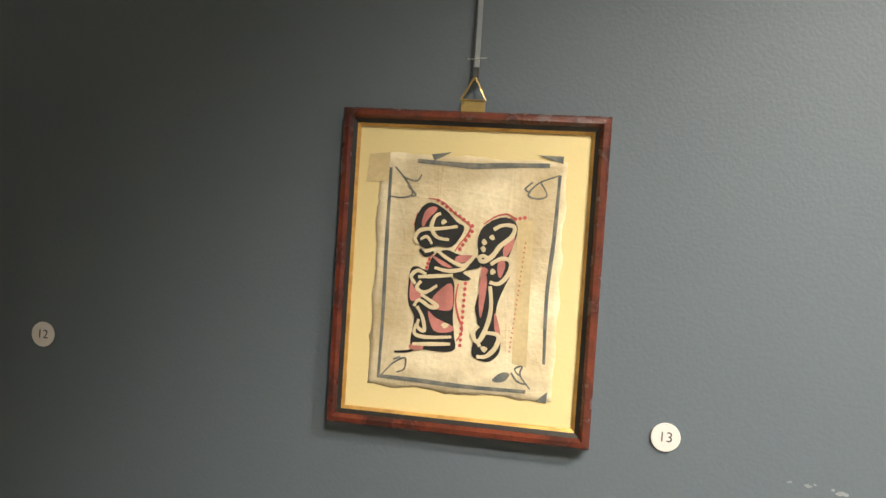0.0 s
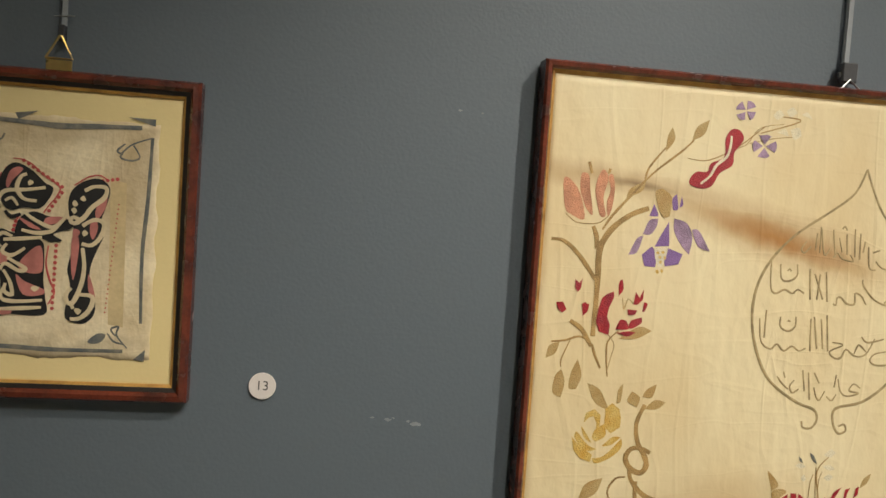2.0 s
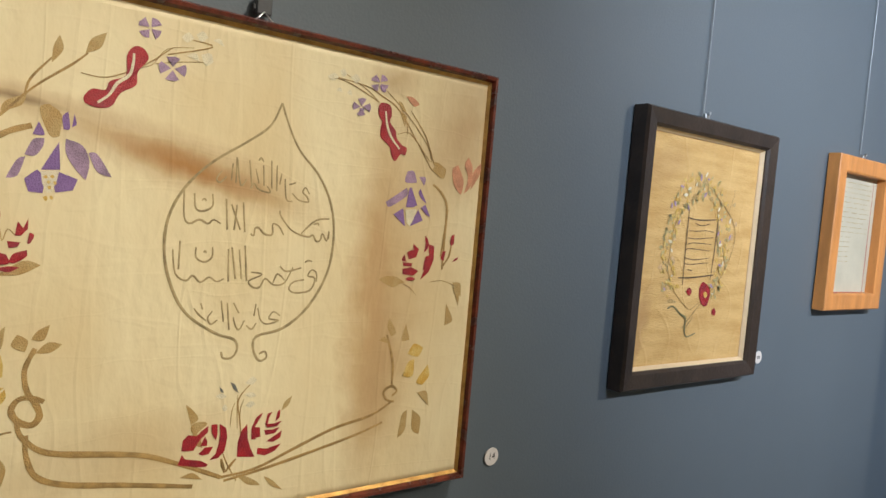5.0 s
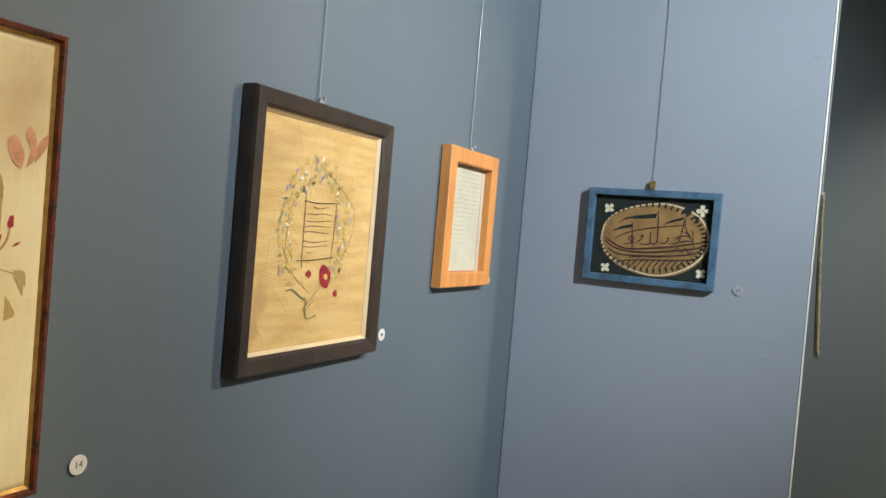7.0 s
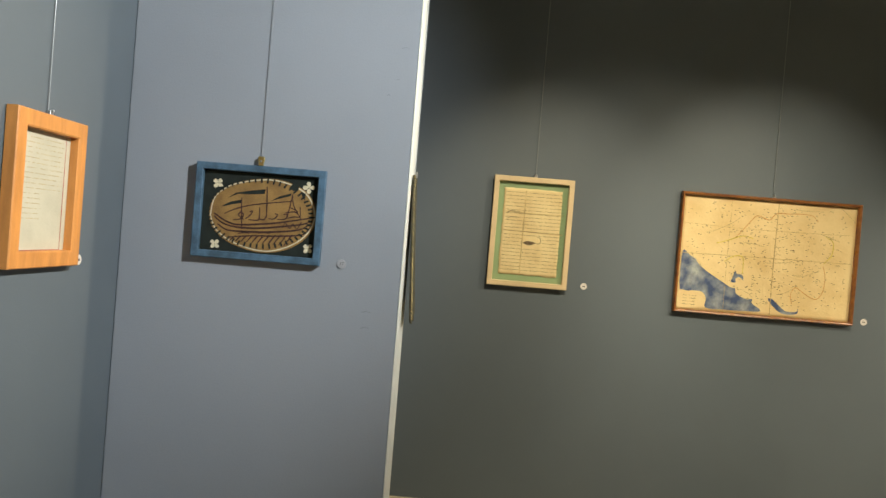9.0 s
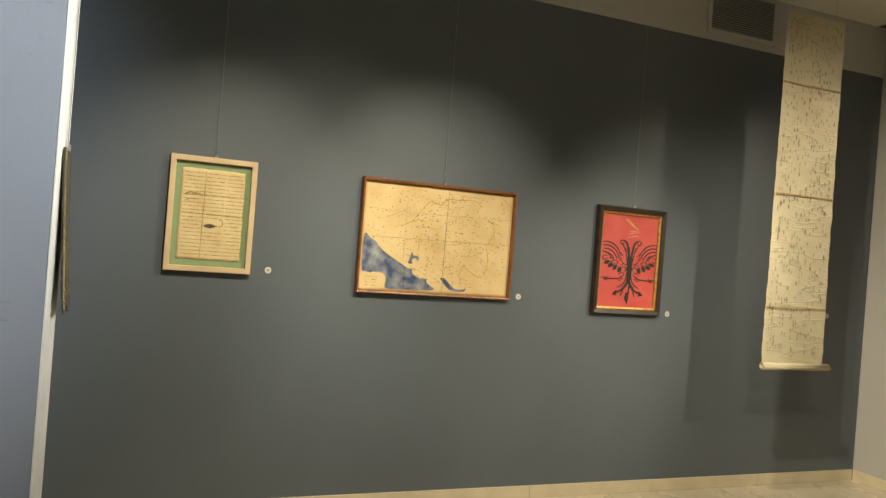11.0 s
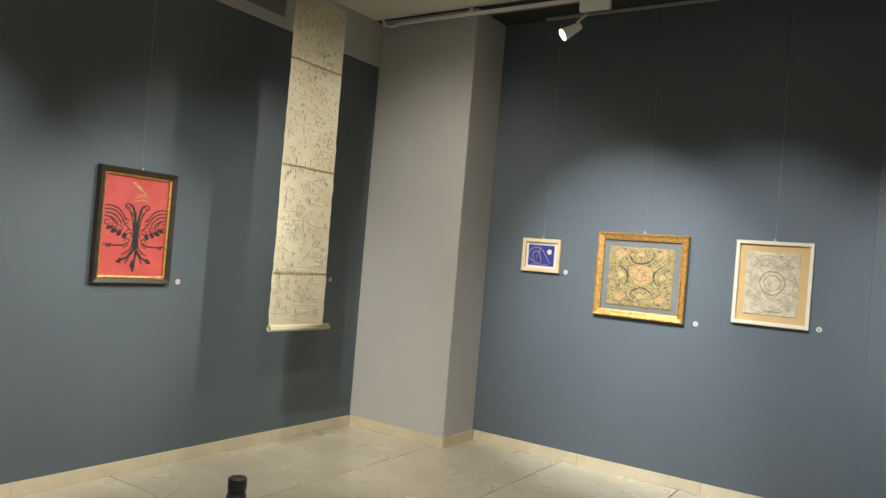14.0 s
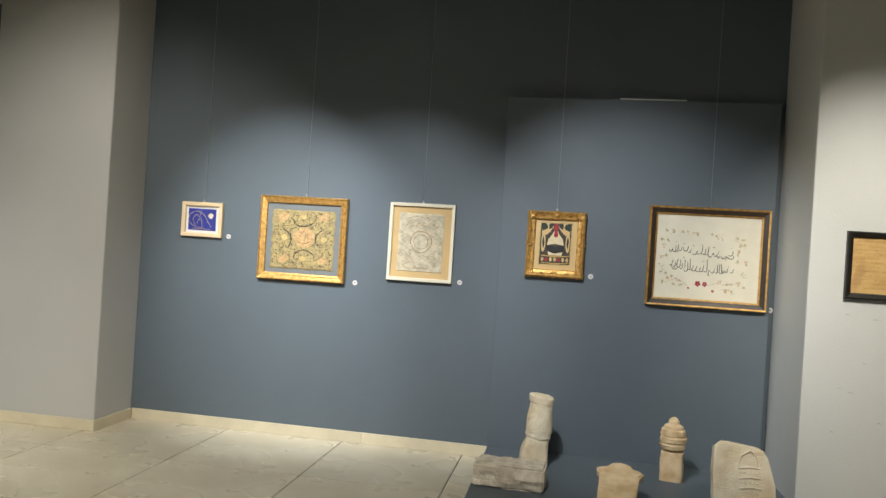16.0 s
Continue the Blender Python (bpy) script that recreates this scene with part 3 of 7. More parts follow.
p = picture("board", 1.462, 1.166, 0.766, 0.664, "embroidered verse with flowers in a brown and gold frame")
rails(p, "frame_rail", 0.766, 0.664, [(0, 0), (0, 0.03), (0.005, 0.04), (0.014, 0.036), (0.014, 0.004)], GILT)
rails(p, "inner_rail", 0.766, 0.664, [(0.0141, 0.004), (0.0141, 0.035), (0.036, 0.026), (0.044, 0.022), (0.044, 0.004)], DARKBROWN)
rails(p, "gilt_slip", 0.766, 0.664, [(0.0441, 0.004), (0.0441, 0.022), (0.054, 0.016), (0.054, 0.004)], GILT)
sheet(p, "cloth", 0.04, 0.04, 0.726, 0.624, 0.006, SHEETPAPER, "cream cloth", 0.0008, 30)
PICS["verse"] = (p, 0.0)


import itertools

# ---- needlework, ink and print on the pictures ----


class Ink:
    """Drawn or stitched lines and patches of one colour on one picture, in millimetres from its lower left corner."""

    def __init__(self, z):
        self.bms, self.z, self.joined = [bmesh.new()], z, False

    def piece(self):
        """The mesh to draw in: one for all, or one for each stroke."""
        if not self.joined and self.bms[-1].verts:
            self.bms.append(bmesh.new())
        return self.bms[-1]

    @staticmethod
    def glide(pts, closed, n=4):
        p = [Vector((x, y)) / 1000 for x, y in pts]
        if len(p) < 3:
            return p
        out, m = [], len(p)
        for i in range(m if closed else m - 1):
            a, b, c, d = (p[(i - 1) % m], p[i], p[(i + 1) % m], p[(i + 2) % m]) if closed else (p[max(i - 1, 0)], p[i], p[i + 1], p[min(i + 2, m - 1)])
            for k in range(n):
                t = k / n
                out.append(0.5 * (2 * b + (c - a) * t + (2 * a - 5 * b + 4 * c - d) * t * t + (3 * b - a - 3 * c + d) * t ** 3))
        return out if closed else out + [p[-1]]

    def line(self, width, *pts):
        bm, q = self.piece(), self.glide(pts, False)
        rows, n = [], len(q)
        for i, c in enumerate(q):
            d = (q[min(i + 1, n - 1)] - q[max(i - 1, 0)]).normalized()
            side = Vector((-d.y, d.x)) * width / 2000 * (0.55 + 0.45 * math.sin(math.pi * min(max((i + 0.6) / n, 0.15), 0.85))) * (1 + 0.18 * noise.noise((c.x * 300, c.y * 300, width)))
            rows.append([bm.verts.new((*(c + side * s), self.z + h)) for s, h in ((-1, 0), (0, 0.0002), (1, 0))])
        for a, b in zip(rows, rows[1:]):
            for k in (0, 1):
                bm.faces.new((a[k], a[k + 1], b[k + 1], b[k]))

    def blob(self, *pts):
        bm = self.piece()
        bm.faces.new([bm.verts.new((p.x, p.y, self.z + 0.00001 * (len(self.bms) % 7))) for p in self.glide(pts, True)])

    def leaf(self, *pts):
        """A patch with two pointed ends, the two points that lie farthest apart."""
        n = len(pts)
        i, j = max(itertools.combinations(range(n), 2), key=lambda e: math.dist(pts[e[0]], pts[e[1]]))
        q = self.glide(pts[i:j + 1], False)[:-1] + self.glide(pts[j:] + pts[:i + 1], False)[:-1]
        bm = self.piece()
        bm.faces.new([bm.verts.new((p.x, p.y, self.z + 0.00001 * (len(self.bms) % 7))) for p in q])

    def poly(self, *pts):
        bm = self.piece()
        bm.faces.new([bm.verts.new((x / 1000, y / 1000, self.z + 0.00001 * (len(self.bms) % 7))) for x, y in pts])

    def bars(self, x0, x1, y, h, seed, fill=0.75):
        """A row of unreadable writing as short uneven bars."""
        rng = random.Random(seed)
        x = x0
        while x < x1:
            w = rng.uniform(2, 9)
            if rng.random() < fill:
                e = min(x + w, x1)
                j = rng.uniform(-0.2, 0.2) * h
                self.poly((x, y + j), (e, y + j * 0.4), (e, y + h * rng.uniform(0.5, 1)), (x, y + h * rng.uniform(0.5, 1)))
            x += w + rng.uniform(0.6, 2)


CURRENT, INKS = [None, 0.0], []


def art_on(key):
    CURRENT[:] = PICS[key]
    return PICS[key][0]


FINE = ("place_name", "handwriting", "stitch", "gold_stitch", "lace_knot", "dotted_petal", "border_tooth", "inset_text", "small_leaf", "yellow_blossom",
        "pale_blossom", "pink_blossom", "faint_writing", "script")


def art(name, material, z):
    got = Ink(CURRENT[1] + (0.012 + (z - 0.012) * 0.35 if z > 0.012 else z) + 0.00008 * (len(INKS) % 3))
    got.joined = name in FINE
    INKS.append((got, name, material, CURRENT[0]))
    return got


art_on("leaf")
ink = art("ink_ground", INK, 0.0076)
ink.blob((105, 237), (99, 258), (105, 278), (118, 288), (137, 280), (152, 266), (162, 260), (158, 247), (147, 234), (129, 234), (115, 230))
ink.blob((185, 216), (180, 241), (184, 259), (198, 271), (214, 275), (226, 268), (228, 256), (223, 237), (219, 222), (224, 208), (216, 187), (209, 165), (209, 139), (216, 122), (215, 106), (203, 95), (186, 98), (181, 108), (186, 141), (182, 162), (188, 188), (192, 206))
ink.blob((125, 221), (141, 230), (159, 225), (180, 223), (185, 212), (164, 204), (175, 196), (161, 194), (150, 197), (125, 193), (120, 203))
ink.blob((97, 200), (105, 207), (117, 203), (150, 196), (155, 175), (155, 146), (158, 124), (157, 104), (111, 104), (103, 113), (106, 142), (97, 163))
ink.line(3, (112, 104), (100, 99), (83, 97))
ink.line(5, (108, 229), (115, 222), (126, 226))
ink = art("pink_panel", PINKINK, 0.0082)
ink.blob((108, 262), (112, 277), (121, 283), (127, 280), (116, 267), (111, 257))
ink.blob((124, 221), (138, 210), (150, 209), (130, 220))
ink.blob((157, 224), (179, 225), (171, 218), (154, 215))
ink.blob((129, 171), (150, 189), (154, 160), (145, 154), (128, 158))
ink.blob((123, 152), (134, 144), (156, 135), (153, 128), (132, 128))
ink.blob((99, 189), (105, 178), (116, 175), (110, 165), (99, 165))
ink.blob((186, 198), (191, 206), (195, 192), (192, 159), (189, 149), (186, 170))
ink.blob((207, 220), (213, 225), (216, 214), (211, 200), (207, 207))
ink.blob((217, 250), (225, 257), (224, 240), (215, 225), (212, 234))
ink.blob((207, 157), (214, 139), (216, 123), (208, 136))
ink.blob((188, 212), (195, 209), (193, 203), (187, 202))
ink.blob((103, 108), (119, 108), (118, 103), (104, 102))
ink = art("cream_letter", CREAMINK, 0.0088)
ink.line(5, (144, 243), (129, 245), (121, 257), (125, 271), (132, 275))
ink.line(5, (154, 260), (132, 256), (108, 253), (101, 242), (105, 235))
ink.line(4, (108, 241), (116, 245), (123, 236))
ink.line(5, (129, 230), (141, 221), (163, 212), (176, 223), (180, 234))
ink.line(5, (128, 207), (145, 204), (162, 207), (170, 214))
ink.line(5, (108, 194), (127, 196), (152, 199))
ink.line(5, (105, 185), (99, 194), (107, 202), (118, 198))
ink.line(5, (133, 185), (118, 175), (107, 180), (112, 189))
ink.line(5, (105, 157), (111, 165), (126, 157), (135, 159), (124, 166), (113, 172))
ink.line(5, (109, 157), (117, 143), (120, 127), (111, 131), (112, 141))
ink.line(5, (155, 122), (125, 119), (108, 122), (109, 135))
ink.line(5, (106, 109), (133, 111), (154, 113))
ink.line(6, (199, 259), (210, 265), (224, 264), (222, 252), (208, 239), (200, 227), (190, 219), (184, 221), (187, 226), (198, 222))
ink.line(6, (198, 216), (211, 224), (223, 221), (221, 206), (210, 193), (198, 194))
ink.line(6, (199, 189), (202, 167), (200, 146), (192, 123), (185, 120), (182, 130), (188, 139))
ink.line(5, (188, 120), (191, 113))
ink.line(6, (198, 131), (213, 129), (211, 114), (200, 102), (188, 100))
ink.blob((185, 243), (188, 247), (192, 242), (188, 239))
ink.blob((184, 235), (188, 238), (191, 234), (188, 230))
ink.blob((194, 249), (198, 253), (201, 248), (198, 246))
ink.blob((198, 208), (201, 211), (205, 207), (200, 203))
ink.blob((192, 112), (197, 114), (201, 111), (197, 106))
ink.blob((133, 265), (136, 268), (140, 265), (135, 261))
ink.blob((141, 136), (145, 139), (151, 137), (146, 132))
ink = art("border_line", GREYINK, 0.0068)
ink.line(7, (98, 339), (142, 337), (170, 336), (213, 339), (262, 341))
ink.line(5, (64, 329), (64, 241), (65, 139), (64, 66))
ink.line(5, (275, 330), (273, 254), (269, 183), (271, 98))
ink.line(6, (62, 64), (114, 63), (172, 61), (251, 62))
ink.line(2.5, (70, 330), (84, 315), (94, 298), (81, 292), (66, 293))
ink.line(2.5, (80, 318), (98, 314), (104, 322))
ink.line(2.5, (87, 307), (98, 297), (92, 294))
ink.line(2.5, (273, 329), (250, 319), (238, 304), (251, 300), (261, 305), (253, 319))
ink.line(2.5, (243, 320), (234, 311), (241, 307))
ink.line(2.5, (68, 66), (82, 82), (97, 90), (97, 76), (87, 71))
ink.line(2.5, (82, 87), (91, 91))
ink.line(2.5, (256, 66), (243, 82), (245, 93), (236, 89), (242, 81))
ink.line(2.5, (232, 84), (240, 74), (251, 71))
ink.blob((209, 73), (220, 83), (230, 82), (225, 73), (215, 70))
ink.poly((115, 348), (141, 352), (119, 340))
ink.poly((246, 353), (278, 353), (278, 344))
ink.poly((264, 52), (278, 65), (277, 50))
ink = art("rosette", REDINK, 0.007)
ink.line(2, (115, 293), (126, 292), (137, 287), (149, 276), (162, 268), (170, 260), (165, 248), (158, 239), (152, 229))
ink.line(2, (102, 275), (100, 264), (98, 258))
ink.line(2, (186, 265), (198, 274), (207, 278), (216, 279), (225, 274))
ink.line(2.5, (159, 189), (157, 167), (162, 147), (168, 132), (161, 117))

art_on("silk")
ink = art("stem", GOLDSTEM, 0.0125)
ink.line(9, (94, 361), (95, 405), (95, 441), (94, 469), (97, 487), (111, 509), (135, 528), (159, 538))
ink.line(7, (90, 479), (89, 495), (83, 509))
ink.line(6, (27, 489), (45, 487), (66, 470), (88, 443), (93, 437))
ink.line(7, (93, 347), (78, 370), (61, 381))
ink.line(4, (108, 318), (99, 336), (94, 351))
ink.line(4, (96, 505), (110, 527), (133, 554), (150, 574))
ink.line(3, (150, 574), (167, 591), (198, 617), (215, 634))
ink.line(3, (150, 574), (155, 593), (176, 621))
ink.line(2.5, (119, 307), (116, 330), (116, 355), (130, 370))
ink.line(3, (92, 354), (75, 360), (56, 354), (37, 352))
ink.line(2, (63, 354), (53, 329), (53, 318))
ink.line(8, (176, 270), (166, 244), (170, 217), (180, 201), (185, 186), (177, 175), (162, 181), (154, 195), (161, 208), (176, 209), (189, 203))
ink.line(8, (161, 181), (165, 164), (184, 144), (211, 134), (267, 126), (316, 117), (370, 95), (422, 71))
ink.line(8, (171, 163), (173, 136), (186, 108), (221, 93), (286, 82), (346, 71), (382, 64))
ink.line(5, (422, 71), (474, 76), (531, 96), (602, 121), (671, 135), (709, 154))
ink.line(5, (427, 65), (484, 73), (562, 88), (646, 106), (695, 121))
ink.line(5, (715, 154), (699, 159), (693, 173), (708, 181), (719, 172), (710, 164))
ink.line(5, (708, 181), (707, 216), (699, 244), (690, 268))
ink.line(5, (759, 522), (777, 510), (792, 487), (793, 435), (793, 378))
ink.line(2, (753, 546), (718, 589), (679, 634), (643, 652), (615, 662), (557, 667))
ink.line(2, (757, 556), (735, 600), (701, 637))
ink.line(2, (451, 108), (446, 148), (441, 183), (462, 208))
ink.line(3, (144, 124), (132, 147), (142, 166), (156, 169))
ink.line(2, (446, 62), (430, 90), (422, 108))
ink.line(2, (341, 676), (368, 672), (310, 651))
ink = art("leaf", LEAFGOLD, 0.013)
ink.leaf((126, 550), (131, 563), (152, 574), (147, 560))
ink.leaf((176, 615), (177, 635), (183, 649), (188, 633))
ink.leaf((212, 633), (218, 652), (235, 663), (229, 643))
ink.leaf((131, 359), (158, 377), (177, 372), (155, 360))
ink.leaf((31, 329), (35, 346), (49, 352), (44, 336))
ink.leaf((44, 283), (46, 305), (54, 315), (60, 298), (56, 276))
ink.leaf((66, 290), (68, 311), (76, 329), (83, 307), (76, 288))
ink.leaf((92, 297), (110, 289), (126, 260), (104, 271))
ink.leaf((135, 270), (136, 289), (143, 298), (141, 274))
ink.leaf((150, 274), (156, 288), (168, 280), (165, 266))
ink.leaf((171, 281), (178, 292), (191, 299), (185, 280))
ink.leaf((176, 264), (190, 277), (206, 274), (193, 264))
ink.leaf((91, 133), (100, 158), (124, 167), (115, 145))
ink.leaf((100, 90), (113, 119), (124, 134), (124, 103))
ink.leaf((132, 91), (135, 125), (143, 139), (152, 123), (144, 95))
ink.leaf((378, 127), (378, 146), (389, 131), (392, 118))
ink.leaf((363, 79), (380, 84), (395, 72))
ink.leaf((753, 546), (767, 557), (784, 550), (778, 533))
ink.leaf((664, 360), (685, 366), (712, 357), (693, 347))
ink.leaf((819, 349), (835, 339), (836, 315))
ink.leaf((689, 282), (693, 296), (708, 272), (699, 265))
ink.leaf((720, 258), (727, 286), (737, 258))
ink.leaf((675, 259), (687, 265), (698, 252))
ink.leaf((728, 90), (733, 128), (744, 137), (743, 103))
ink.leaf((757, 102), (755, 136), (774, 120), (773, 91))
ink.leaf((762, 165), (782, 166), (789, 139))
ink.leaf((489, 62), (503, 54), (521, 36), (501, 46))
ink.leaf((809, 280), (809, 319), (826, 290))
ink.leaf((679, 634), (693, 627), (691, 609))
ink = art("yellow_rose", MARIGOLD, 0.0136)
ink.leaf((728, 196), (737, 219), (750, 224), (749, 195))
ink.leaf((758, 185), (780, 213), (785, 193), (771, 178))
ink.leaf((735, 234), (747, 251), (767, 243), (757, 228))

art_on("silk")
ink = art("viola", LILAC, 0.0133)
ink.poly((609, 630), (622, 623), (624, 629), (624, 632), (621, 637))
ink.poly((607, 628), (599, 616), (605, 615), (610, 616), (615, 618))
ink.poly((605, 629), (593, 635), (591, 630), (591, 626), (593, 622))
ink.poly((607, 630), (615, 642), (609, 643), (604, 642), (599, 640))
ink.poly((639, 670), (643, 658), (648, 663), (652, 666), (653, 670))
ink.poly((635, 669), (621, 665), (625, 661), (629, 658), (634, 658))
ink.poly((635, 672), (630, 683), (625, 679), (621, 676), (621, 672))
ink.poly((638, 673), (652, 677), (648, 682), (644, 684), (639, 685))
ink = art("viola_shade", VIOLET, 0.0135)
ink.leaf((622, 676), (630, 682), (637, 672), (628, 672))
ink.leaf((637, 667), (645, 669), (650, 660), (643, 658))
ink.leaf((603, 626), (612, 627), (609, 619))
ink = art("tulip_heart", SCARLET, 0.0135)
ink.blob((638, 630), (641, 640), (652, 642), (661, 638), (664, 625), (662, 613), (674, 601), (677, 590), (688, 580), (698, 576), (696, 564), (687, 565), (678, 553), (670, 560), (665, 574), (652, 583), (646, 588), (645, 601), (647, 612), (640, 621))
ink = art("pale_slit", SILKPALE, 0.014)
ink.line(4, (652, 629), (657, 607), (667, 589), (684, 573))
ink = art("bellflower", VIOLET, 0.0134)
ink.poly((706, 480), (711, 513), (715, 513), (729, 485), (721, 481))
ink.poly((683, 467), (701, 478), (708, 448))
ink.poly((717, 449), (732, 478), (743, 460))
ink.leaf((733, 513), (748, 489), (737, 496), (730, 505))
ink.poly((737, 481), (746, 487), (758, 467), (749, 470))
ink = art("lilac_petal", LILAC, 0.0132)
ink.leaf((701, 521), (704, 539), (717, 540), (725, 522))
ink.leaf((728, 532), (742, 532), (740, 518))
ink.leaf((666, 486), (683, 497), (705, 512), (708, 501), (693, 489), (673, 478))
ink = art("bell_heart", SILKPALE, 0.0136)
ink.poly((706, 476), (729, 478), (723, 460), (717, 449), (710, 455))
ink = art("rose", SCARLET, 0.0137)
ink.leaf((751, 435), (758, 428), (759, 415), (751, 406), (753, 419))
ink.poly((759, 421), (772, 418), (773, 395), (765, 374), (748, 360), (755, 377), (752, 377), (755, 399), (763, 402))
ink.poly((717, 406), (730, 411), (727, 421), (740, 412), (736, 398), (721, 394))
ink.poly((710, 389), (729, 388), (728, 382), (711, 383))
ink.poly((710, 378), (727, 381), (743, 375), (733, 367), (711, 369))
ink.blob((718, 361), (728, 365), (737, 361), (728, 358))
ink.leaf((707, 393), (712, 402), (716, 390))
ink.poly((788, 396), (791, 410), (798, 410), (795, 394))
ink.poly((805, 426), (808, 438), (814, 440), (815, 424), (809, 419))
ink.leaf((814, 392), (820, 398), (828, 401), (823, 395))
ink = art("tulip", TULIPPINK, 0.0132)
ink.leaf((798, 553), (809, 560), (824, 534), (821, 509), (807, 520), (799, 537))
ink.leaf((824, 562), (831, 576), (842, 558), (840, 526), (827, 512), (833, 540))
ink.leaf((844, 550), (861, 569), (859, 547), (841, 520))
ink.leaf((689, 659), (703, 659), (717, 650), (705, 645))
ink = art("fine_stem", GOLDSTEM, 0.0126)
ink.line(1.4, (561, 665), (585, 661), (617, 650), (639, 641))
ink.line(1.4, (572, 676), (601, 663), (622, 653), (639, 641))
ink.line(1.4, (652, 661), (687, 636), (718, 609), (743, 581), (751, 559))
ink.line(1.4, (678, 596), (701, 601), (723, 584), (748, 559))
ink.line(1.4, (698, 599), (695, 615), (687, 631))
ink.line(1.2, (713, 353), (728, 347), (740, 335))
ink.line(1.2, (769, 356), (792, 359), (813, 354), (836, 345))
ink.line(4, (787, 400), (791, 432), (795, 482))
ink.line(4, (809, 419), (805, 400), (792, 382))
ink = art("leaf", LEAFGOLD, 0.013)
ink.leaf((675, 359), (693, 366), (718, 355), (697, 352))
ink.leaf((754, 559), (768, 559), (784, 545), (767, 544))
ink.leaf((818, 356), (837, 354), (840, 330))
ink.leaf((675, 649), (683, 646), (692, 633), (682, 635))
ink = art("white_blossom", SILKPALE, 0.0136)
ink.leaf((544, 665), (555, 672), (563, 667), (554, 660))
ink.leaf((564, 676), (571, 681), (577, 674), (570, 669))
ink.leaf((584, 671), (594, 677), (601, 669), (593, 663))
ink.leaf((560, 647), (567, 652), (572, 645))
ink.leaf((579, 646), (585, 652), (589, 642))

art_on("silk")
ink = art("rose", SCARLET, 0.0137)
ink.poly((363, 117), (364, 132), (371, 139), (383, 136), (390, 143), (399, 149), (399, 140), (388, 130), (380, 116))
ink.poly((359, 98), (364, 112), (369, 105), (391, 100), (402, 93), (399, 90), (386, 91))
ink.poly((387, 110), (396, 118), (408, 118), (402, 108), (393, 107))
ink.poly((389, 121), (395, 134), (399, 127), (399, 120))
ink.poly((403, 150), (412, 150), (413, 136), (411, 126), (405, 137))
ink.poly((415, 150), (425, 143), (428, 129), (425, 109), (416, 100), (404, 99), (412, 107), (416, 122), (417, 136))
ink.poly((445, 98), (444, 119), (449, 136), (457, 145), (459, 124), (464, 109), (472, 94))
ink.poly((465, 121), (464, 138), (470, 153), (481, 160), (476, 151), (469, 139), (477, 138), (479, 123), (473, 123), (471, 120))
ink.poly((485, 142), (488, 157), (495, 159), (491, 151), (489, 142))
ink.poly((501, 144), (504, 159), (508, 162), (508, 150))
ink.poly((485, 142), (500, 141), (512, 144), (504, 136), (489, 136))
ink.poly((484, 133), (498, 132), (509, 135), (502, 126), (487, 125))
ink.poly((489, 115), (499, 121), (513, 129), (511, 118), (500, 113))
ink.poly((475, 98), (476, 107), (490, 104), (513, 109), (504, 99), (488, 94))
ink = art("leaf", LEAFGOLD, 0.013)
ink.leaf((365, 182), (373, 176), (384, 161), (374, 153))
ink.leaf((445, 71), (461, 66), (478, 56), (484, 49), (463, 54))
ink.leaf((510, 159), (514, 172), (526, 181), (521, 167))
ink = art("gold_heart", LEAFGOLD, 0.0131)
ink.blob((374, 146), (377, 154), (389, 156), (397, 152), (387, 143), (380, 138))
ink = art("fine_stem", GOLDSTEM, 0.0126)
ink.line(5, (421, 98), (424, 87), (428, 77))
ink.line(4, (443, 95), (435, 86), (429, 78))
ink.line(1.2, (442, 140), (440, 166), (439, 189))
ink.line(1.2, (431, 144), (432, 166), (436, 178))
ink.line(1.2, (445, 145), (445, 169), (449, 182))
ink = art("white_blossom", SILKPALE, 0.0136)
ink.leaf((406, 190), (414, 194), (423, 189), (415, 186))
ink.leaf((417, 172), (421, 178), (425, 171), (421, 167))
ink.leaf((449, 206), (459, 215), (467, 210), (460, 203))
ink.leaf((448, 190), (460, 192), (468, 186), (459, 184))
ink.leaf((452, 173), (460, 179), (467, 174), (459, 169))
ink = art("grey_leaf", GREYINK, 0.0134)
ink.leaf((427, 209), (434, 205), (440, 193), (433, 198))
ink.leaf((411, 204), (416, 199), (418, 194), (413, 197))

art_on("silk")
ink = art("viola", LILAC, 0.0133)
ink.poly((319, 634), (333, 626), (335, 632), (335, 638), (333, 642))
ink.poly((317, 632), (308, 619), (315, 618), (321, 618), (326, 621))
ink.poly((315, 634), (302, 641), (299, 636), (300, 630), (302, 625))
ink.poly((317, 636), (326, 648), (320, 650), (315, 649), (308, 648))
ink.poly((287, 679), (293, 667), (297, 671), (299, 675), (300, 679))
ink.poly((285, 678), (272, 673), (276, 669), (279, 667), (285, 667))
ink.poly((285, 681), (279, 692), (275, 688), (272, 685), (271, 680))
ink.poly((287, 681), (300, 686), (296, 691), (292, 693), (287, 693))
ink = art("white_blossom", SILKPALE, 0.0136)
ink.leaf((326, 677), (335, 685), (342, 678), (333, 671))
ink.leaf((345, 684), (354, 690), (361, 683), (352, 676))
ink.leaf((334, 654), (346, 660), (351, 650))
ink.leaf((353, 659), (366, 663), (370, 652), (360, 646))
ink.leaf((368, 681), (377, 685), (384, 676))

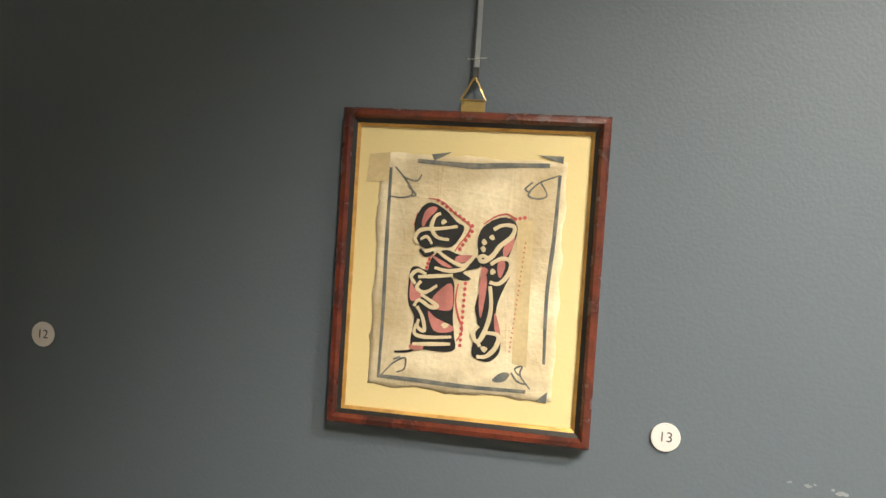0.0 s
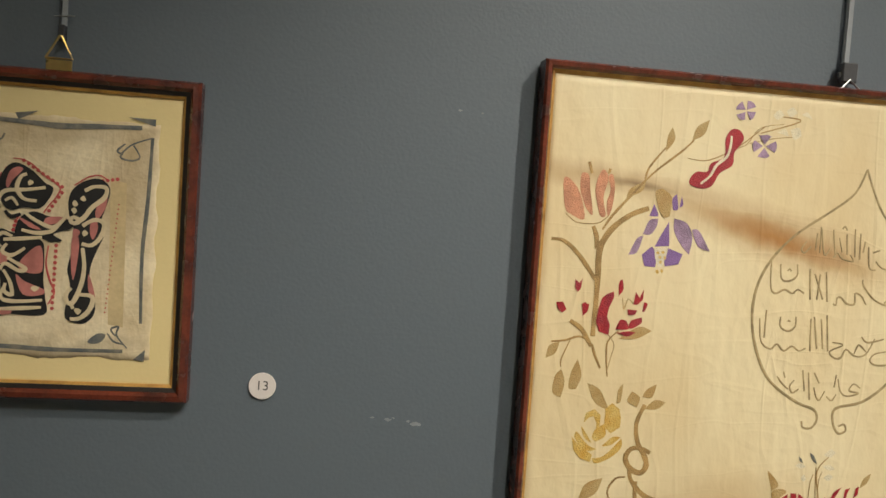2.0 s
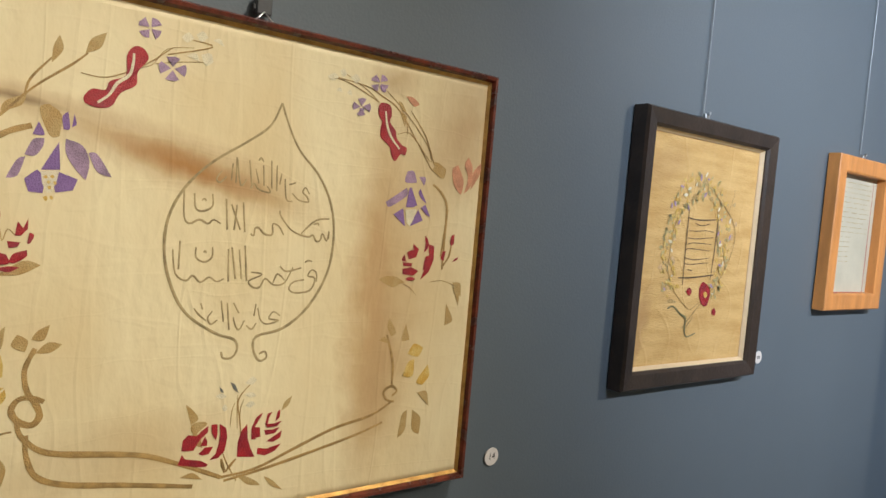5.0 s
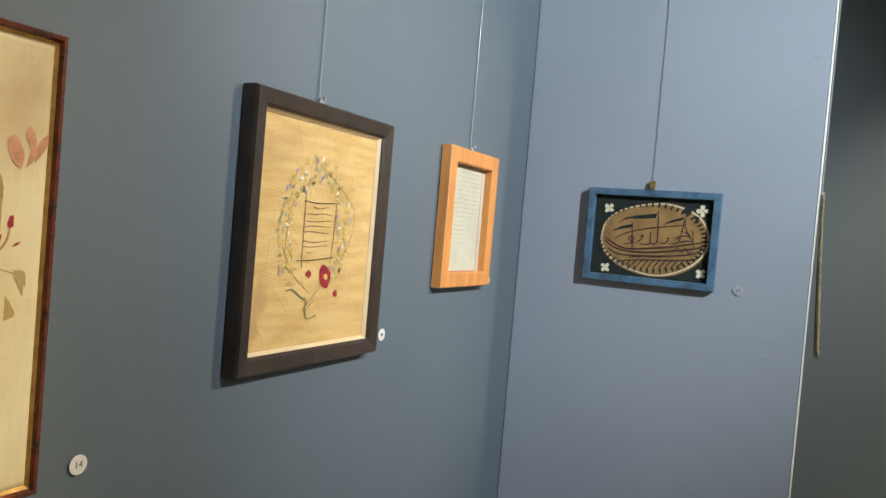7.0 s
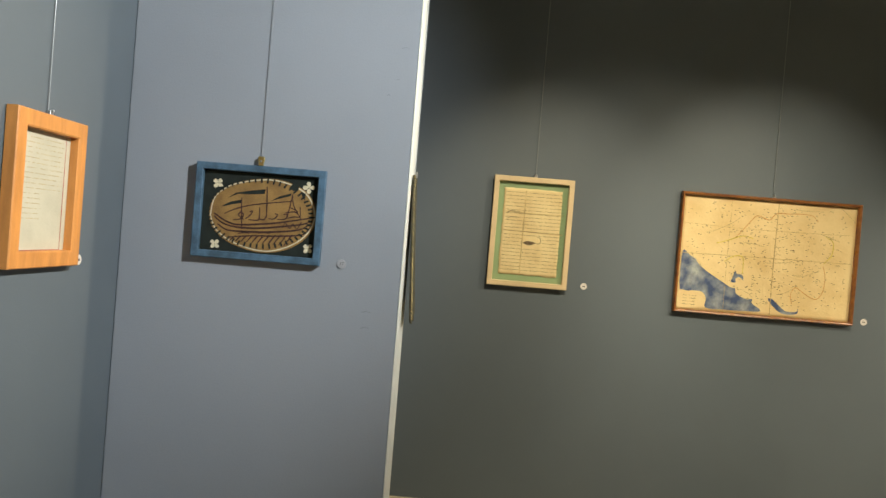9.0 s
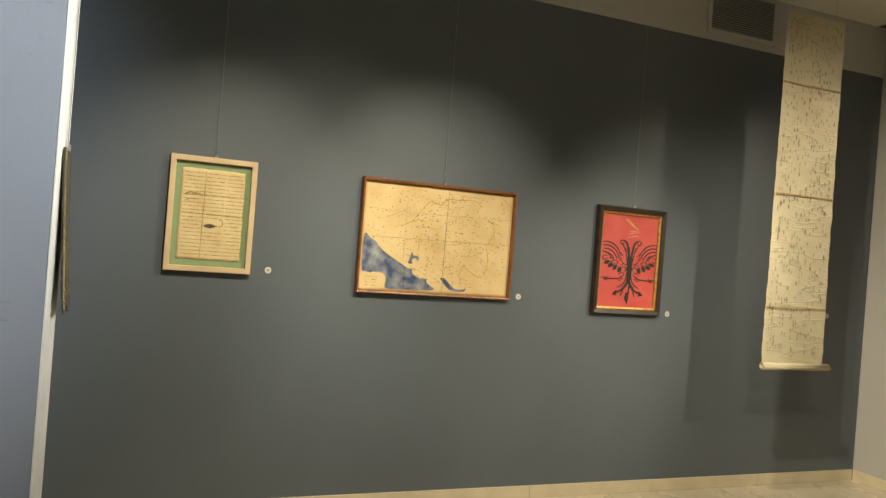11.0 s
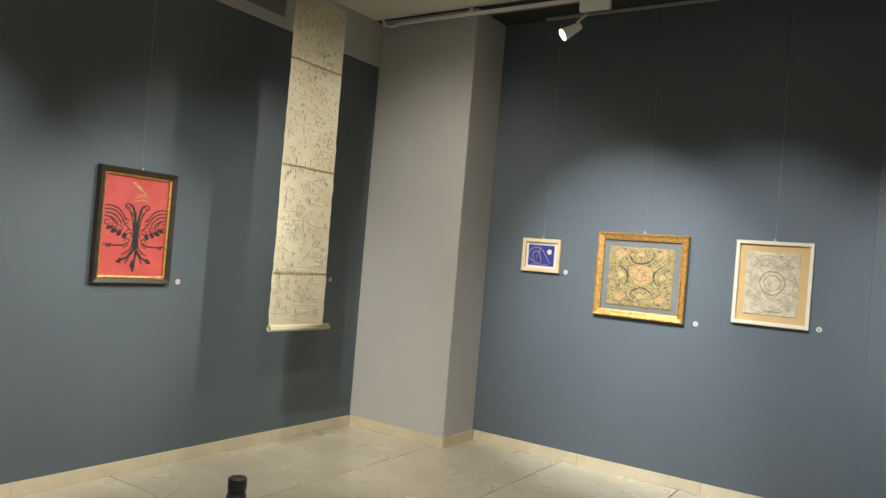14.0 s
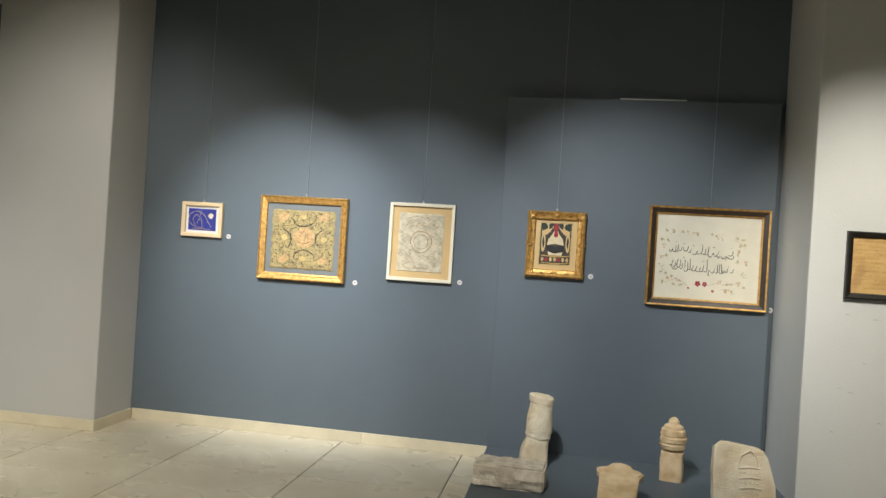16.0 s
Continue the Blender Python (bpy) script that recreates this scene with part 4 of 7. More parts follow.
art_on("silk")
ink = art("tulip", TULIPPINK, 0.0132)
ink.blob((38, 570), (52, 565), (63, 548), (70, 518), (53, 522), (42, 532))
ink.blob((62, 578), (72, 576), (75, 558), (81, 525), (73, 530), (66, 543), (61, 558))
ink.blob((82, 560), (87, 580), (93, 585), (99, 573), (94, 548), (99, 525), (92, 523), (86, 539))
ink.blob((99, 576), (105, 579), (109, 560), (107, 535), (102, 524), (99, 541), (103, 559))
ink = art("fine_stem", GOLDSTEM, 0.0126)
ink.line(1.2, (44, 524), (60, 513), (87, 513), (99, 520), (105, 527))
ink.line(1.2, (116, 364), (125, 351), (122, 334), (117, 311))
ink.line(1.2, (132, 415), (135, 400), (140, 414), (148, 407))
ink.line(1.6, (208, 609), (239, 609), (280, 631), (315, 660))
ink.line(1, (277, 628), (292, 635), (309, 658), (343, 666))
ink.line(1, (295, 636), (329, 645), (368, 651))
ink.line(5, (71, 594), (76, 579))
ink.line(4, (101, 587), (99, 580))
ink = art("bellflower", VIOLET, 0.0134)
ink.poly((171, 487), (180, 505), (189, 522), (192, 489))
ink.poly((154, 475), (167, 487), (177, 478), (174, 459), (159, 460))
ink.poly((183, 479), (191, 486), (212, 479), (207, 465), (188, 461))
ink.leaf((160, 528), (166, 544), (173, 529))
ink.leaf((193, 538), (191, 553), (197, 560), (200, 540))
ink.leaf((202, 542), (204, 558), (207, 546))
ink = art("lilac_petal", LILAC, 0.0132)
ink.leaf((196, 527), (215, 521), (224, 502), (221, 479), (208, 492), (197, 510))
ink.leaf((222, 513), (233, 512), (251, 485), (233, 491))
ink.leaf((173, 525), (161, 522), (153, 503), (164, 503), (172, 515))
ink.leaf((154, 501), (145, 496), (135, 474), (147, 478))
ink = art("gold_heart", LEAFGOLD, 0.0131)
ink.leaf((166, 559), (176, 566), (190, 555), (189, 529), (178, 529))
ink = art("bell_heart", SILKPALE, 0.0136)
ink.poly((171, 485), (191, 488), (189, 476), (184, 460), (178, 460), (173, 472))
ink = art("yellow_blossom", MARIGOLD, 0.0139)
ink.blob((174, 479), (177, 481), (179, 478), (176, 477))
ink.blob((181, 480), (184, 482), (186, 480), (184, 478))
ink.blob((178, 473), (180, 475), (182, 473), (180, 471))
ink.blob((185, 473), (187, 475), (189, 472), (187, 470))
ink.blob((179, 467), (182, 469), (183, 466), (181, 464))
ink.blob((175, 454), (178, 456), (180, 453), (178, 450))
ink.blob((182, 455), (184, 457), (186, 454), (184, 452))
ink = art("rose", SCARLET, 0.0137)
ink.poly((99, 397), (103, 413), (109, 419), (119, 423), (120, 416), (114, 401), (112, 389), (117, 378), (116, 364), (102, 368), (97, 382))
ink.leaf((126, 421), (126, 437), (130, 440), (132, 428), (127, 418))
ink.leaf((125, 372), (131, 385), (140, 384), (143, 373))
ink.poly((140, 400), (154, 399), (151, 393), (142, 392))
ink.leaf((143, 375), (147, 385), (161, 390), (161, 382), (149, 374))
ink.leaf((128, 367), (142, 370), (154, 369), (143, 363))
ink.poly((148, 407), (150, 424), (156, 416), (161, 428), (161, 415), (154, 407))
ink.leaf((161, 398), (163, 411), (168, 408), (164, 398))
ink.poly((65, 425), (64, 437), (70, 432), (74, 439), (73, 426), (69, 420))
ink.poly((40, 405), (49, 406), (55, 396), (49, 391), (43, 396))
ink.poly((76, 404), (80, 407), (84, 404), (86, 406), (84, 394), (78, 388))
ink = art("yellow_rose", MARIGOLD, 0.0136)
ink.poly((76, 223), (85, 213), (106, 199), (104, 189), (90, 193), (80, 204))
ink.leaf((106, 194), (123, 198), (146, 222), (147, 210), (132, 195), (112, 187))
ink.leaf((79, 224), (83, 230), (98, 213), (112, 207), (101, 204), (88, 210))
ink.leaf((104, 223), (109, 235), (121, 242), (123, 226), (110, 217))
ink.poly((120, 238), (120, 262), (129, 271), (140, 263), (143, 252), (143, 238), (130, 229))
ink.poly((91, 243), (93, 256), (105, 262), (114, 254), (114, 240), (109, 231), (109, 244), (104, 252), (98, 250))
ink.leaf((88, 238), (96, 228), (104, 215), (93, 223))
ink.leaf((119, 211), (133, 224), (145, 224), (132, 213))
ink = art("tulip_heart", SCARLET, 0.0135)
ink.blob((213, 581), (222, 592), (237, 593), (242, 605), (260, 615), (260, 640), (268, 653), (280, 652), (286, 640), (274, 622), (273, 605), (255, 592), (246, 575), (233, 570), (216, 573))
ink = art("pale_slit", SILKPALE, 0.014)
ink.line(4, (229, 576), (242, 588), (250, 603), (264, 616), (268, 633), (268, 644))
ink = art("medallion_line", PENCIL, 0.0124)
ink.line(4.2, (475, 614), (460, 580), (429, 554), (378, 518), (343, 480), (324, 438), (322, 391), (335, 344), (358, 308), (399, 281), (427, 271), (433, 257), (426, 245), (413, 245), (410, 254))
ink.line(4.2, (475, 614), (487, 586), (508, 550), (543, 516), (567, 474), (576, 424), (569, 368), (541, 317), (502, 285), (461, 274), (458, 254), (468, 238), (479, 242), (476, 251), (467, 248))
ink = art("embroidered_verse", PENCIL, 0.0126)
ink.line(2.7, (529, 487), (522, 496), (518, 489), (525, 483), (528, 475), (512, 477), (501, 486))
ink.line(2.7, (502, 474), (492, 477), (488, 506))
ink.line(2.7, (480, 497), (482, 513))
ink.line(2.7, (476, 487), (474, 524))
ink.line(2.7, (468, 490), (465, 530))
ink.line(2.7, (461, 493), (466, 484), (449, 487), (441, 495), (435, 487))
ink.line(2.7, (456, 493), (453, 522))
ink.line(2.7, (448, 496), (442, 516))
ink.line(2.7, (438, 488), (432, 527))
ink.line(2.7, (429, 500), (421, 491), (414, 526))
ink.line(2.7, (414, 493), (413, 529))
ink.line(2.7, (407, 496), (408, 520))
ink.line(2.7, (400, 501), (391, 492), (386, 497), (393, 508))
ink.line(2.7, (445, 528), (449, 532), (453, 527))
ink.line(2.7, (495, 498), (506, 502))
ink.line(3, (567, 421), (567, 433), (564, 418), (556, 429), (553, 419), (546, 417), (540, 426), (531, 423), (505, 431), (486, 451), (484, 459))
ink.line(3, (566, 452), (543, 448), (520, 427))
ink.line(3, (492, 424), (484, 436), (474, 439), (474, 424), (462, 424), (453, 432), (447, 431), (446, 421), (441, 423))
ink.line(3, (432, 425), (427, 467))
ink.line(3, (425, 428), (410, 463))
ink.line(3, (416, 427), (418, 463))
ink.line(3, (406, 427), (402, 470))
ink.line(3, (396, 435), (386, 440), (378, 434), (366, 439), (353, 433), (345, 442), (343, 478))
ink.line(3, (357, 474), (360, 454), (371, 451), (383, 459), (382, 475))
ink.line(2.7, (368, 465), (371, 468), (374, 465))
ink.line(2.7, (540, 442), (547, 444), (549, 441))
ink.line(3, (552, 355), (551, 368), (543, 373), (537, 364), (549, 360), (542, 342), (518, 338), (507, 344), (513, 354), (531, 358))
ink.line(3, (525, 376), (501, 370), (490, 378))
ink.line(3, (511, 376), (499, 353), (482, 350), (468, 359), (461, 347), (451, 346), (443, 355), (463, 365), (446, 368))
ink.line(3, (440, 355), (434, 406))
ink.line(3, (481, 353), (487, 366), (499, 357))
ink.line(3, (432, 358), (426, 400))
ink.line(3, (423, 358), (415, 403))
ink.line(3, (413, 354), (410, 400))
ink.line(3, (406, 358), (396, 354), (385, 360), (373, 353), (362, 362), (353, 355), (338, 365), (333, 397))
ink.line(3, (342, 370), (342, 409))
ink.line(3, (364, 401), (365, 387), (377, 381), (387, 388), (387, 402))
ink.line(2.7, (375, 394), (377, 396), (379, 394))
ink.line(2.7, (530, 384), (535, 387), (542, 386))
ink.line(2.7, (496, 304), (485, 310), (479, 300), (494, 297), (477, 292), (466, 298), (460, 316))
ink.line(2.7, (459, 294), (453, 285), (444, 291))
ink.line(2.7, (455, 304), (457, 322))
ink.line(2.7, (441, 298), (434, 285), (428, 291), (424, 303))
ink.line(2.7, (432, 309), (423, 324))
ink.line(2.7, (419, 285), (414, 324))
ink.line(2.7, (410, 297), (405, 327))
ink.line(2.7, (401, 300), (392, 294), (387, 303), (393, 312))
ink.line(2.7, (385, 299), (374, 308), (367, 317))
ink.line(2.7, (379, 315), (376, 324))

art_on("wreath")
ink = art("wreath_text_frame", SEPIA, 0.0085)
ink.line(3, (212, 391), (263, 388), (351, 394))
ink.line(3, (198, 249), (261, 251), (344, 258))
ink.line(3, (216, 410), (216, 353), (218, 232))
ink.line(3, (340, 413), (338, 331), (331, 245))
ink = art("wreath_text", SEPIA, 0.0084)
ink.line(1.8, (247, 379), (272, 375), (307, 381))
ink.line(1.8, (224, 361), (255, 361), (290, 364), (326, 362))
ink.line(1.8, (221, 344), (258, 343), (324, 349))
ink.line(1.8, (220, 328), (248, 333), (320, 332))
ink.line(1.8, (218, 316), (238, 319), (317, 316))
ink.line(1.8, (215, 298), (254, 293), (318, 299))
ink.line(1.8, (214, 284), (244, 282), (315, 287))
ink.line(1.8, (232, 269), (252, 267))
ink = art("stem", GOLDSTEM, 0.0083)
ink.line(2.5, (254, 173), (204, 205), (175, 232), (154, 271), (157, 311), (159, 350), (178, 390), (222, 433), (274, 469))
ink.line(2.5, (260, 173), (316, 203), (371, 245), (404, 290), (423, 342), (413, 385), (355, 432), (300, 461))
ink.line(4, (232, 129), (262, 155), (299, 186))
ink.line(4, (244, 126), (274, 155))
ink.line(2, (379, 405), (398, 450), (401, 471))
ink = art("ribbon", OLDGREEN, 0.0088)
ink.line(5, (168, 178), (191, 182), (221, 164), (245, 153), (244, 129), (255, 109), (290, 116))
ink = art("red_blossom", SCARLET, 0.009)
ink.blob((290, 225), (300, 240), (317, 235), (335, 220), (335, 199), (326, 181), (306, 186), (293, 203))
ink.blob((236, 218), (247, 227), (258, 218), (251, 207))
ink.blob((353, 166), (362, 176), (371, 166), (365, 157))
ink = art("blossom_heart", MARIGOLD, 0.0094)
ink.blob((307, 212), (316, 217), (325, 209), (316, 201))
ink = art("leaf", LEAFGOLD, 0.0086)
ink.blob((137, 229), (152, 234), (158, 220), (143, 219))
ink.blob((163, 196), (180, 200), (200, 192), (179, 191))
ink.blob((131, 320), (139, 324), (147, 313))
ink.blob((228, 468), (244, 477), (254, 464))
ink.blob((257, 475), (270, 485), (284, 470))
ink.blob((293, 464), (308, 473), (313, 460))
ink.blob((195, 422), (209, 427), (208, 416))
ink.blob((221, 437), (233, 449), (242, 435))
ink.blob((361, 274), (381, 269), (372, 259))
ink.blob((377, 376), (396, 380), (394, 366))
ink.blob((394, 434), (409, 439), (406, 428))
ink.blob((291, 440), (305, 447), (309, 436))
ink.blob((383, 297), (396, 300), (394, 287))
ink = art("lilac_blossom", BLUSH, 0.0087)
ink.blob((147, 382), (158, 387), (162, 378))
ink.blob((116, 271), (127, 281), (132, 267))
ink.blob((155, 285), (168, 299), (179, 285), (167, 277))
ink.blob((389, 347), (406, 364), (413, 348))
ink.blob((412, 388), (424, 393), (424, 380))
ink.blob((161, 337), (170, 350), (174, 335))

art_on("velvet")
ink = art("oval_ground", GOLDVELVET, 0.0085)
ink.blob((54, 156), (64, 221), (111, 268), (182, 296), (247, 309), (312, 310), (388, 288), (435, 251), (458, 193), (451, 140), (415, 88), (356, 50), (281, 32), (201, 39), (131, 63), (79, 101))
ink = art("oval_border", SILKPALE, 0.0092)
ink.line(4.375, (59, 157), (70, 222), (118, 269), (186, 293), (254, 305), (312, 304), (383, 284), (429, 248), (451, 193), (444, 141), (408, 93), (350, 57), (280, 38), (204, 46), (134, 70), (82, 108), (59, 157))

art_on("velvet")
ink = art("rosette_white", SILKPALE, 0.0088)
ink.blob((80, 278), (82, 269), (90, 263), (95, 266), (98, 272), (91, 279))
ink.blob((79, 278), (69, 277), (63, 270), (66, 264), (73, 262), (80, 269))
ink.blob((79, 280), (77, 289), (69, 295), (64, 292), (61, 286), (69, 279))
ink.blob((80, 280), (90, 282), (96, 288), (92, 294), (86, 297), (79, 290))
ink.blob((424, 289), (433, 283), (442, 283), (444, 290), (441, 297), (431, 296))
ink.blob((423, 287), (416, 279), (417, 269), (424, 266), (431, 270), (430, 280))
ink.blob((421, 289), (413, 295), (403, 294), (400, 287), (404, 280), (414, 281))
ink.blob((423, 290), (429, 299), (428, 308), (420, 310), (414, 307), (415, 297))
ink.blob((84, 50), (85, 40), (92, 35), (99, 38), (100, 44), (93, 50))
ink.blob((82, 50), (74, 49), (68, 41), (71, 35), (77, 34), (83, 40))
ink.blob((82, 50), (82, 59), (74, 65), (68, 62), (66, 56), (74, 50))
ink.blob((84, 51), (93, 52), (99, 59), (96, 65), (90, 67), (83, 60))
ink.blob((436, 59), (437, 50), (444, 45), (450, 48), (451, 54), (445, 60))
ink.blob((434, 59), (425, 58), (420, 50), (423, 45), (429, 43), (435, 50))
ink.blob((434, 61), (433, 70), (426, 76), (421, 72), (418, 67), (425, 60))
ink.blob((435, 61), (445, 63), (451, 69), (447, 75), (442, 77), (435, 70))
ink = art("ship_line", MAROON, 0.0098)
ink.line(7, (72, 167), (106, 146), (146, 131), (191, 131), (294, 144), (380, 162), (456, 180))
ink.line(7, (74, 155), (108, 131), (162, 120), (244, 122), (331, 135), (409, 150), (443, 165))
ink.line(7, (89, 126), (125, 107), (186, 105), (297, 112), (397, 128), (437, 153))
ink.line(6, (136, 80), (225, 92), (334, 99), (413, 112), (438, 139))
ink.line(5, (265, 280), (269, 225), (271, 164))
ink.line(5, (173, 231), (175, 189), (182, 113))
ink.line(5, (112, 167), (155, 189), (214, 207), (287, 221), (367, 233))
ink.line(4, (364, 262), (370, 219), (400, 171))
ink.line(4, (363, 255), (354, 196), (350, 175))
ink.line(4, (395, 214), (400, 164))
ink.line(4, (353, 211), (376, 202), (390, 195))
ink.line(5, (148, 146), (174, 152), (184, 167), (175, 178), (165, 166), (186, 151))
ink.line(5, (193, 154), (210, 169), (217, 185), (206, 180))
ink.line(5, (204, 151), (235, 151), (244, 159), (244, 200))
ink.line(5, (241, 157), (263, 156), (272, 175))
ink.line(5, (278, 162), (299, 161), (313, 178), (301, 181))
ink.line(5, (311, 160), (343, 165), (349, 183), (334, 180))
ink.line(5, (341, 188), (376, 194), (391, 185))
ink.line(5, (350, 168), (375, 175), (396, 175))
ink.line(4, (335, 130), (344, 149), (361, 131), (373, 148), (389, 131), (405, 158))
ink.line(4, (168, 96), (194, 101), (213, 100))
ink.line(4, (246, 103), (268, 107), (290, 105))
ink.line(5, (162, 87), (148, 77), (140, 66))
ink.line(5, (183, 89), (171, 78), (162, 66))
ink.line(5, (205, 92), (192, 80), (182, 66))
ink.line(5, (226, 94), (214, 81), (203, 66))
ink.line(5, (247, 95), (236, 83), (224, 66))
ink.line(5, (269, 97), (257, 84), (244, 65))
ink.line(5, (290, 99), (278, 86), (264, 65))
ink.line(5, (311, 102), (299, 86), (285, 65))
ink.line(5, (332, 104), (320, 88), (305, 65))
ink.line(5, (352, 105), (342, 89), (325, 65))
ink.line(5, (373, 107), (362, 90), (345, 64))
ink = art("pennant", NAVY, 0.0096)
ink.poly((118, 225), (150, 248), (202, 260), (261, 270), (258, 252), (203, 246), (158, 245), (136, 238))
ink.poly((96, 192), (131, 213), (172, 224), (172, 211), (139, 204), (117, 197))
ink.poly((282, 227), (314, 247), (360, 263), (357, 252), (315, 239))
ink.poly((348, 282), (366, 305), (388, 292), (380, 270), (363, 273))
ink.poly((394, 271), (413, 266), (411, 240), (401, 250))

art_on("map")
ink = art("sea", SEABLUE, 0.0092)
ink.blob((29, 323), (71, 306), (103, 288), (116, 268), (161, 231), (205, 205), (256, 176), (302, 151), (325, 148), (333, 120), (385, 96), (419, 97), (421, 75), (470, 38), (380, 30), (270, 29), (176, 32), (174, 81), (150, 115), (93, 119), (32, 118))
ink.blob((506, 98), (522, 109), (560, 79), (586, 57), (611, 46), (659, 49), (664, 67), (660, 37), (576, 36))
ink.blob((307, 208), (317, 242), (328, 227), (356, 223), (364, 195), (341, 211), (322, 198), (326, 181), (299, 181))
ink = art("border_route", ROUTERED, 0.0094)
ink.line(4, (304, 421), (339, 463), (379, 515), (410, 545), (451, 534), (480, 529), (512, 565), (583, 568), (656, 573), (706, 565), (734, 538))
ink.line(4, (631, 88), (621, 135), (641, 178), (672, 163), (725, 131), (763, 127), (790, 171), (795, 245), (780, 304))
ink = art("border_route_yellow", ROUTEYELLOW, 0.0093)
ink.line(5, (205, 382), (267, 403), (342, 431), (399, 421))
ink.line(5, (780, 460), (821, 435), (821, 368), (793, 329), (782, 316))
ink.line(5, (256, 287), (308, 321), (353, 313), (355, 229))
ink = art("river", PENCIL, 0.0094)
ink.line(2, (146, 435), (209, 457), (281, 496), (332, 538))
ink.line(2, (345, 398), (402, 393), (460, 383))
ink.line(2, (753, 475), (805, 457), (859, 439))
ink.line(2, (543, 130), (601, 151), (646, 178))
ink.line(2, (462, 296), (538, 302), (609, 311))
ink.line(1.5, (605, 592), (678, 591), (760, 592))
ink.line(1.5, (335, 154), (393, 128), (418, 109))
ink.line(1.5, (854, 616), (897, 579), (948, 532))
ink.line(2, (622, 241), (689, 245), (760, 277))

art_on("emblem")
ink = art("ornament", INK, 0.009)
for side in (1, -1):
    def x(v, side=side):
        return 270 + side * (v - 270)

    ink.line(17, (x(215), 474), (x(239), 461), (x(251), 422), (x(264), 345), (x(269), 267), (x(260), 199), (x(230), 163), (x(189), 138))
    ink.line(9, (x(231), 432), (x(249), 344), (x(254), 266), (x(241), 209), (x(209), 182), (x(187), 172))
    ink.line(7, (x(251), 366), (x(260), 277), (x(254), 204), (x(223), 172))
    ink.line(9, (x(217), 477), (x(195), 474), (x(191), 459), (x(204), 450), (x(219), 459))
    ink.line(7, (x(210), 448), (x(223), 426), (x(236), 399))
    ink.poly((x(148), 125), (x(177), 153), (x(208), 147), (x(184), 136), (x(189), 118))
    ink.line(9, (x(239), 164), (x(222), 134), (x(215), 115))
    ink.line(9, (x(56), 457), (x(103), 458), (x(150), 441), (x(182), 407), (x(197), 372))
    ink.line(9, (x(59), 435), (x(106), 436), (x(146), 418), (x(174), 390), (x(186), 360))
    ink.line(9, (x(65), 414), (x(103), 413), (x(136), 398), (x(161), 372), (x(172), 350))
    ink.line(9, (x(57), 397), (x(93), 390), (x(122), 379), (x(148), 358))
    ink.line(7, (x(95), 372), (x(70), 370), (x(63), 355), (x(79), 343), (x(100), 355))
    ink.line(7, (x(102), 382), (x(121), 367), (x(119), 349))
    ink.blob((x(74), 320), (x(90), 341), (x(123), 336), (x(102), 317))
    ink.blob((x(105), 299), (x(119), 325), (x(151), 318), (x(135), 299))
    ink.blob((x(144), 283), (x(151), 311), (x(177), 310), (x(167), 285))
    ink.blob((x(181), 270), (x(186), 302), (x(208), 301), (x(207), 274))
    ink.line(7, (x(122), 364), (x(144), 350), (x(134), 330), (x(112), 342))
    ink.line(7, (x(152), 347), (x(179), 336), (x(173), 318), (x(150), 325))
    ink.line(7, (x(186), 353), (x(211), 341), (x(218), 322), (x(197), 314))
    ink.line(7, (x(173), 378), (x(194), 361), (x(216), 358))
    ink.line(7, (x(210), 288), (x(226), 307), (x(246), 294), (x(235), 276))
    ink.line(7, (x(192), 253), (x(210), 269), (x(234), 259), (x(221), 241))
    ink.line(7, (x(217), 333), (x(234), 321), (x(246), 324))
    ink.line(7, (x(219), 376), (x(203), 386), (x(194), 396))
    ink.line(9, (x(63), 231), (x(108), 225), (x(159), 226), (x(202), 232), (x(228), 251))
    ink.line(7, (x(82), 239), (x(94), 222), (x(111), 212))
    ink.line(7, (x(82), 212), (x(97), 225), (x(115), 239))
    ink.line(7, (x(187), 230), (x(199), 217), (x(216), 221))
    ink.line(7, (x(205), 249), (x(215), 232), (x(231), 228))
ink.line(15, (257, 434), (270, 323), (280, 211), (272, 110), (270, 70))
ink.poly((246, 106), (269, 66), (282, 106), (260, 147))
ink = art("gold_script", GOLDTHREAD, 0.009)
ink.line(7.5, (223, 614), (263, 583), (311, 556))
ink.line(4.5, (241, 611), (283, 579))
ink.line(3.75, (237, 493), (294, 509), (331, 504))
ink.line(3.75, (241, 519), (285, 528), (329, 535))
ink.line(3.75, (254, 538), (290, 540), (319, 548))

art_on("blue")
ink = art("blue_cloth", ROYAL, 0.007)
ink.poly((46, 214), (272, 212), (274, 48), (49, 50))
ink = art("monogram", GOLDTHREAD, 0.0078)
ink.line(4, (164, 68), (98, 81), (49, 120), (64, 170), (118, 194), (174, 168), (205, 120), (240, 72))
ink.line(4, (107, 90), (85, 130), (110, 165), (149, 141), (163, 76))
ink.line(3, (120, 99), (131, 132), (160, 117))
ink.line(3, (150, 200), (142, 158))
ink.line(3, (72, 63), (146, 62), (228, 60))
ink = art("monogram_star", SILKPALE, 0.008)
ink.blob((208, 161), (228, 182), (251, 167), (235, 138))

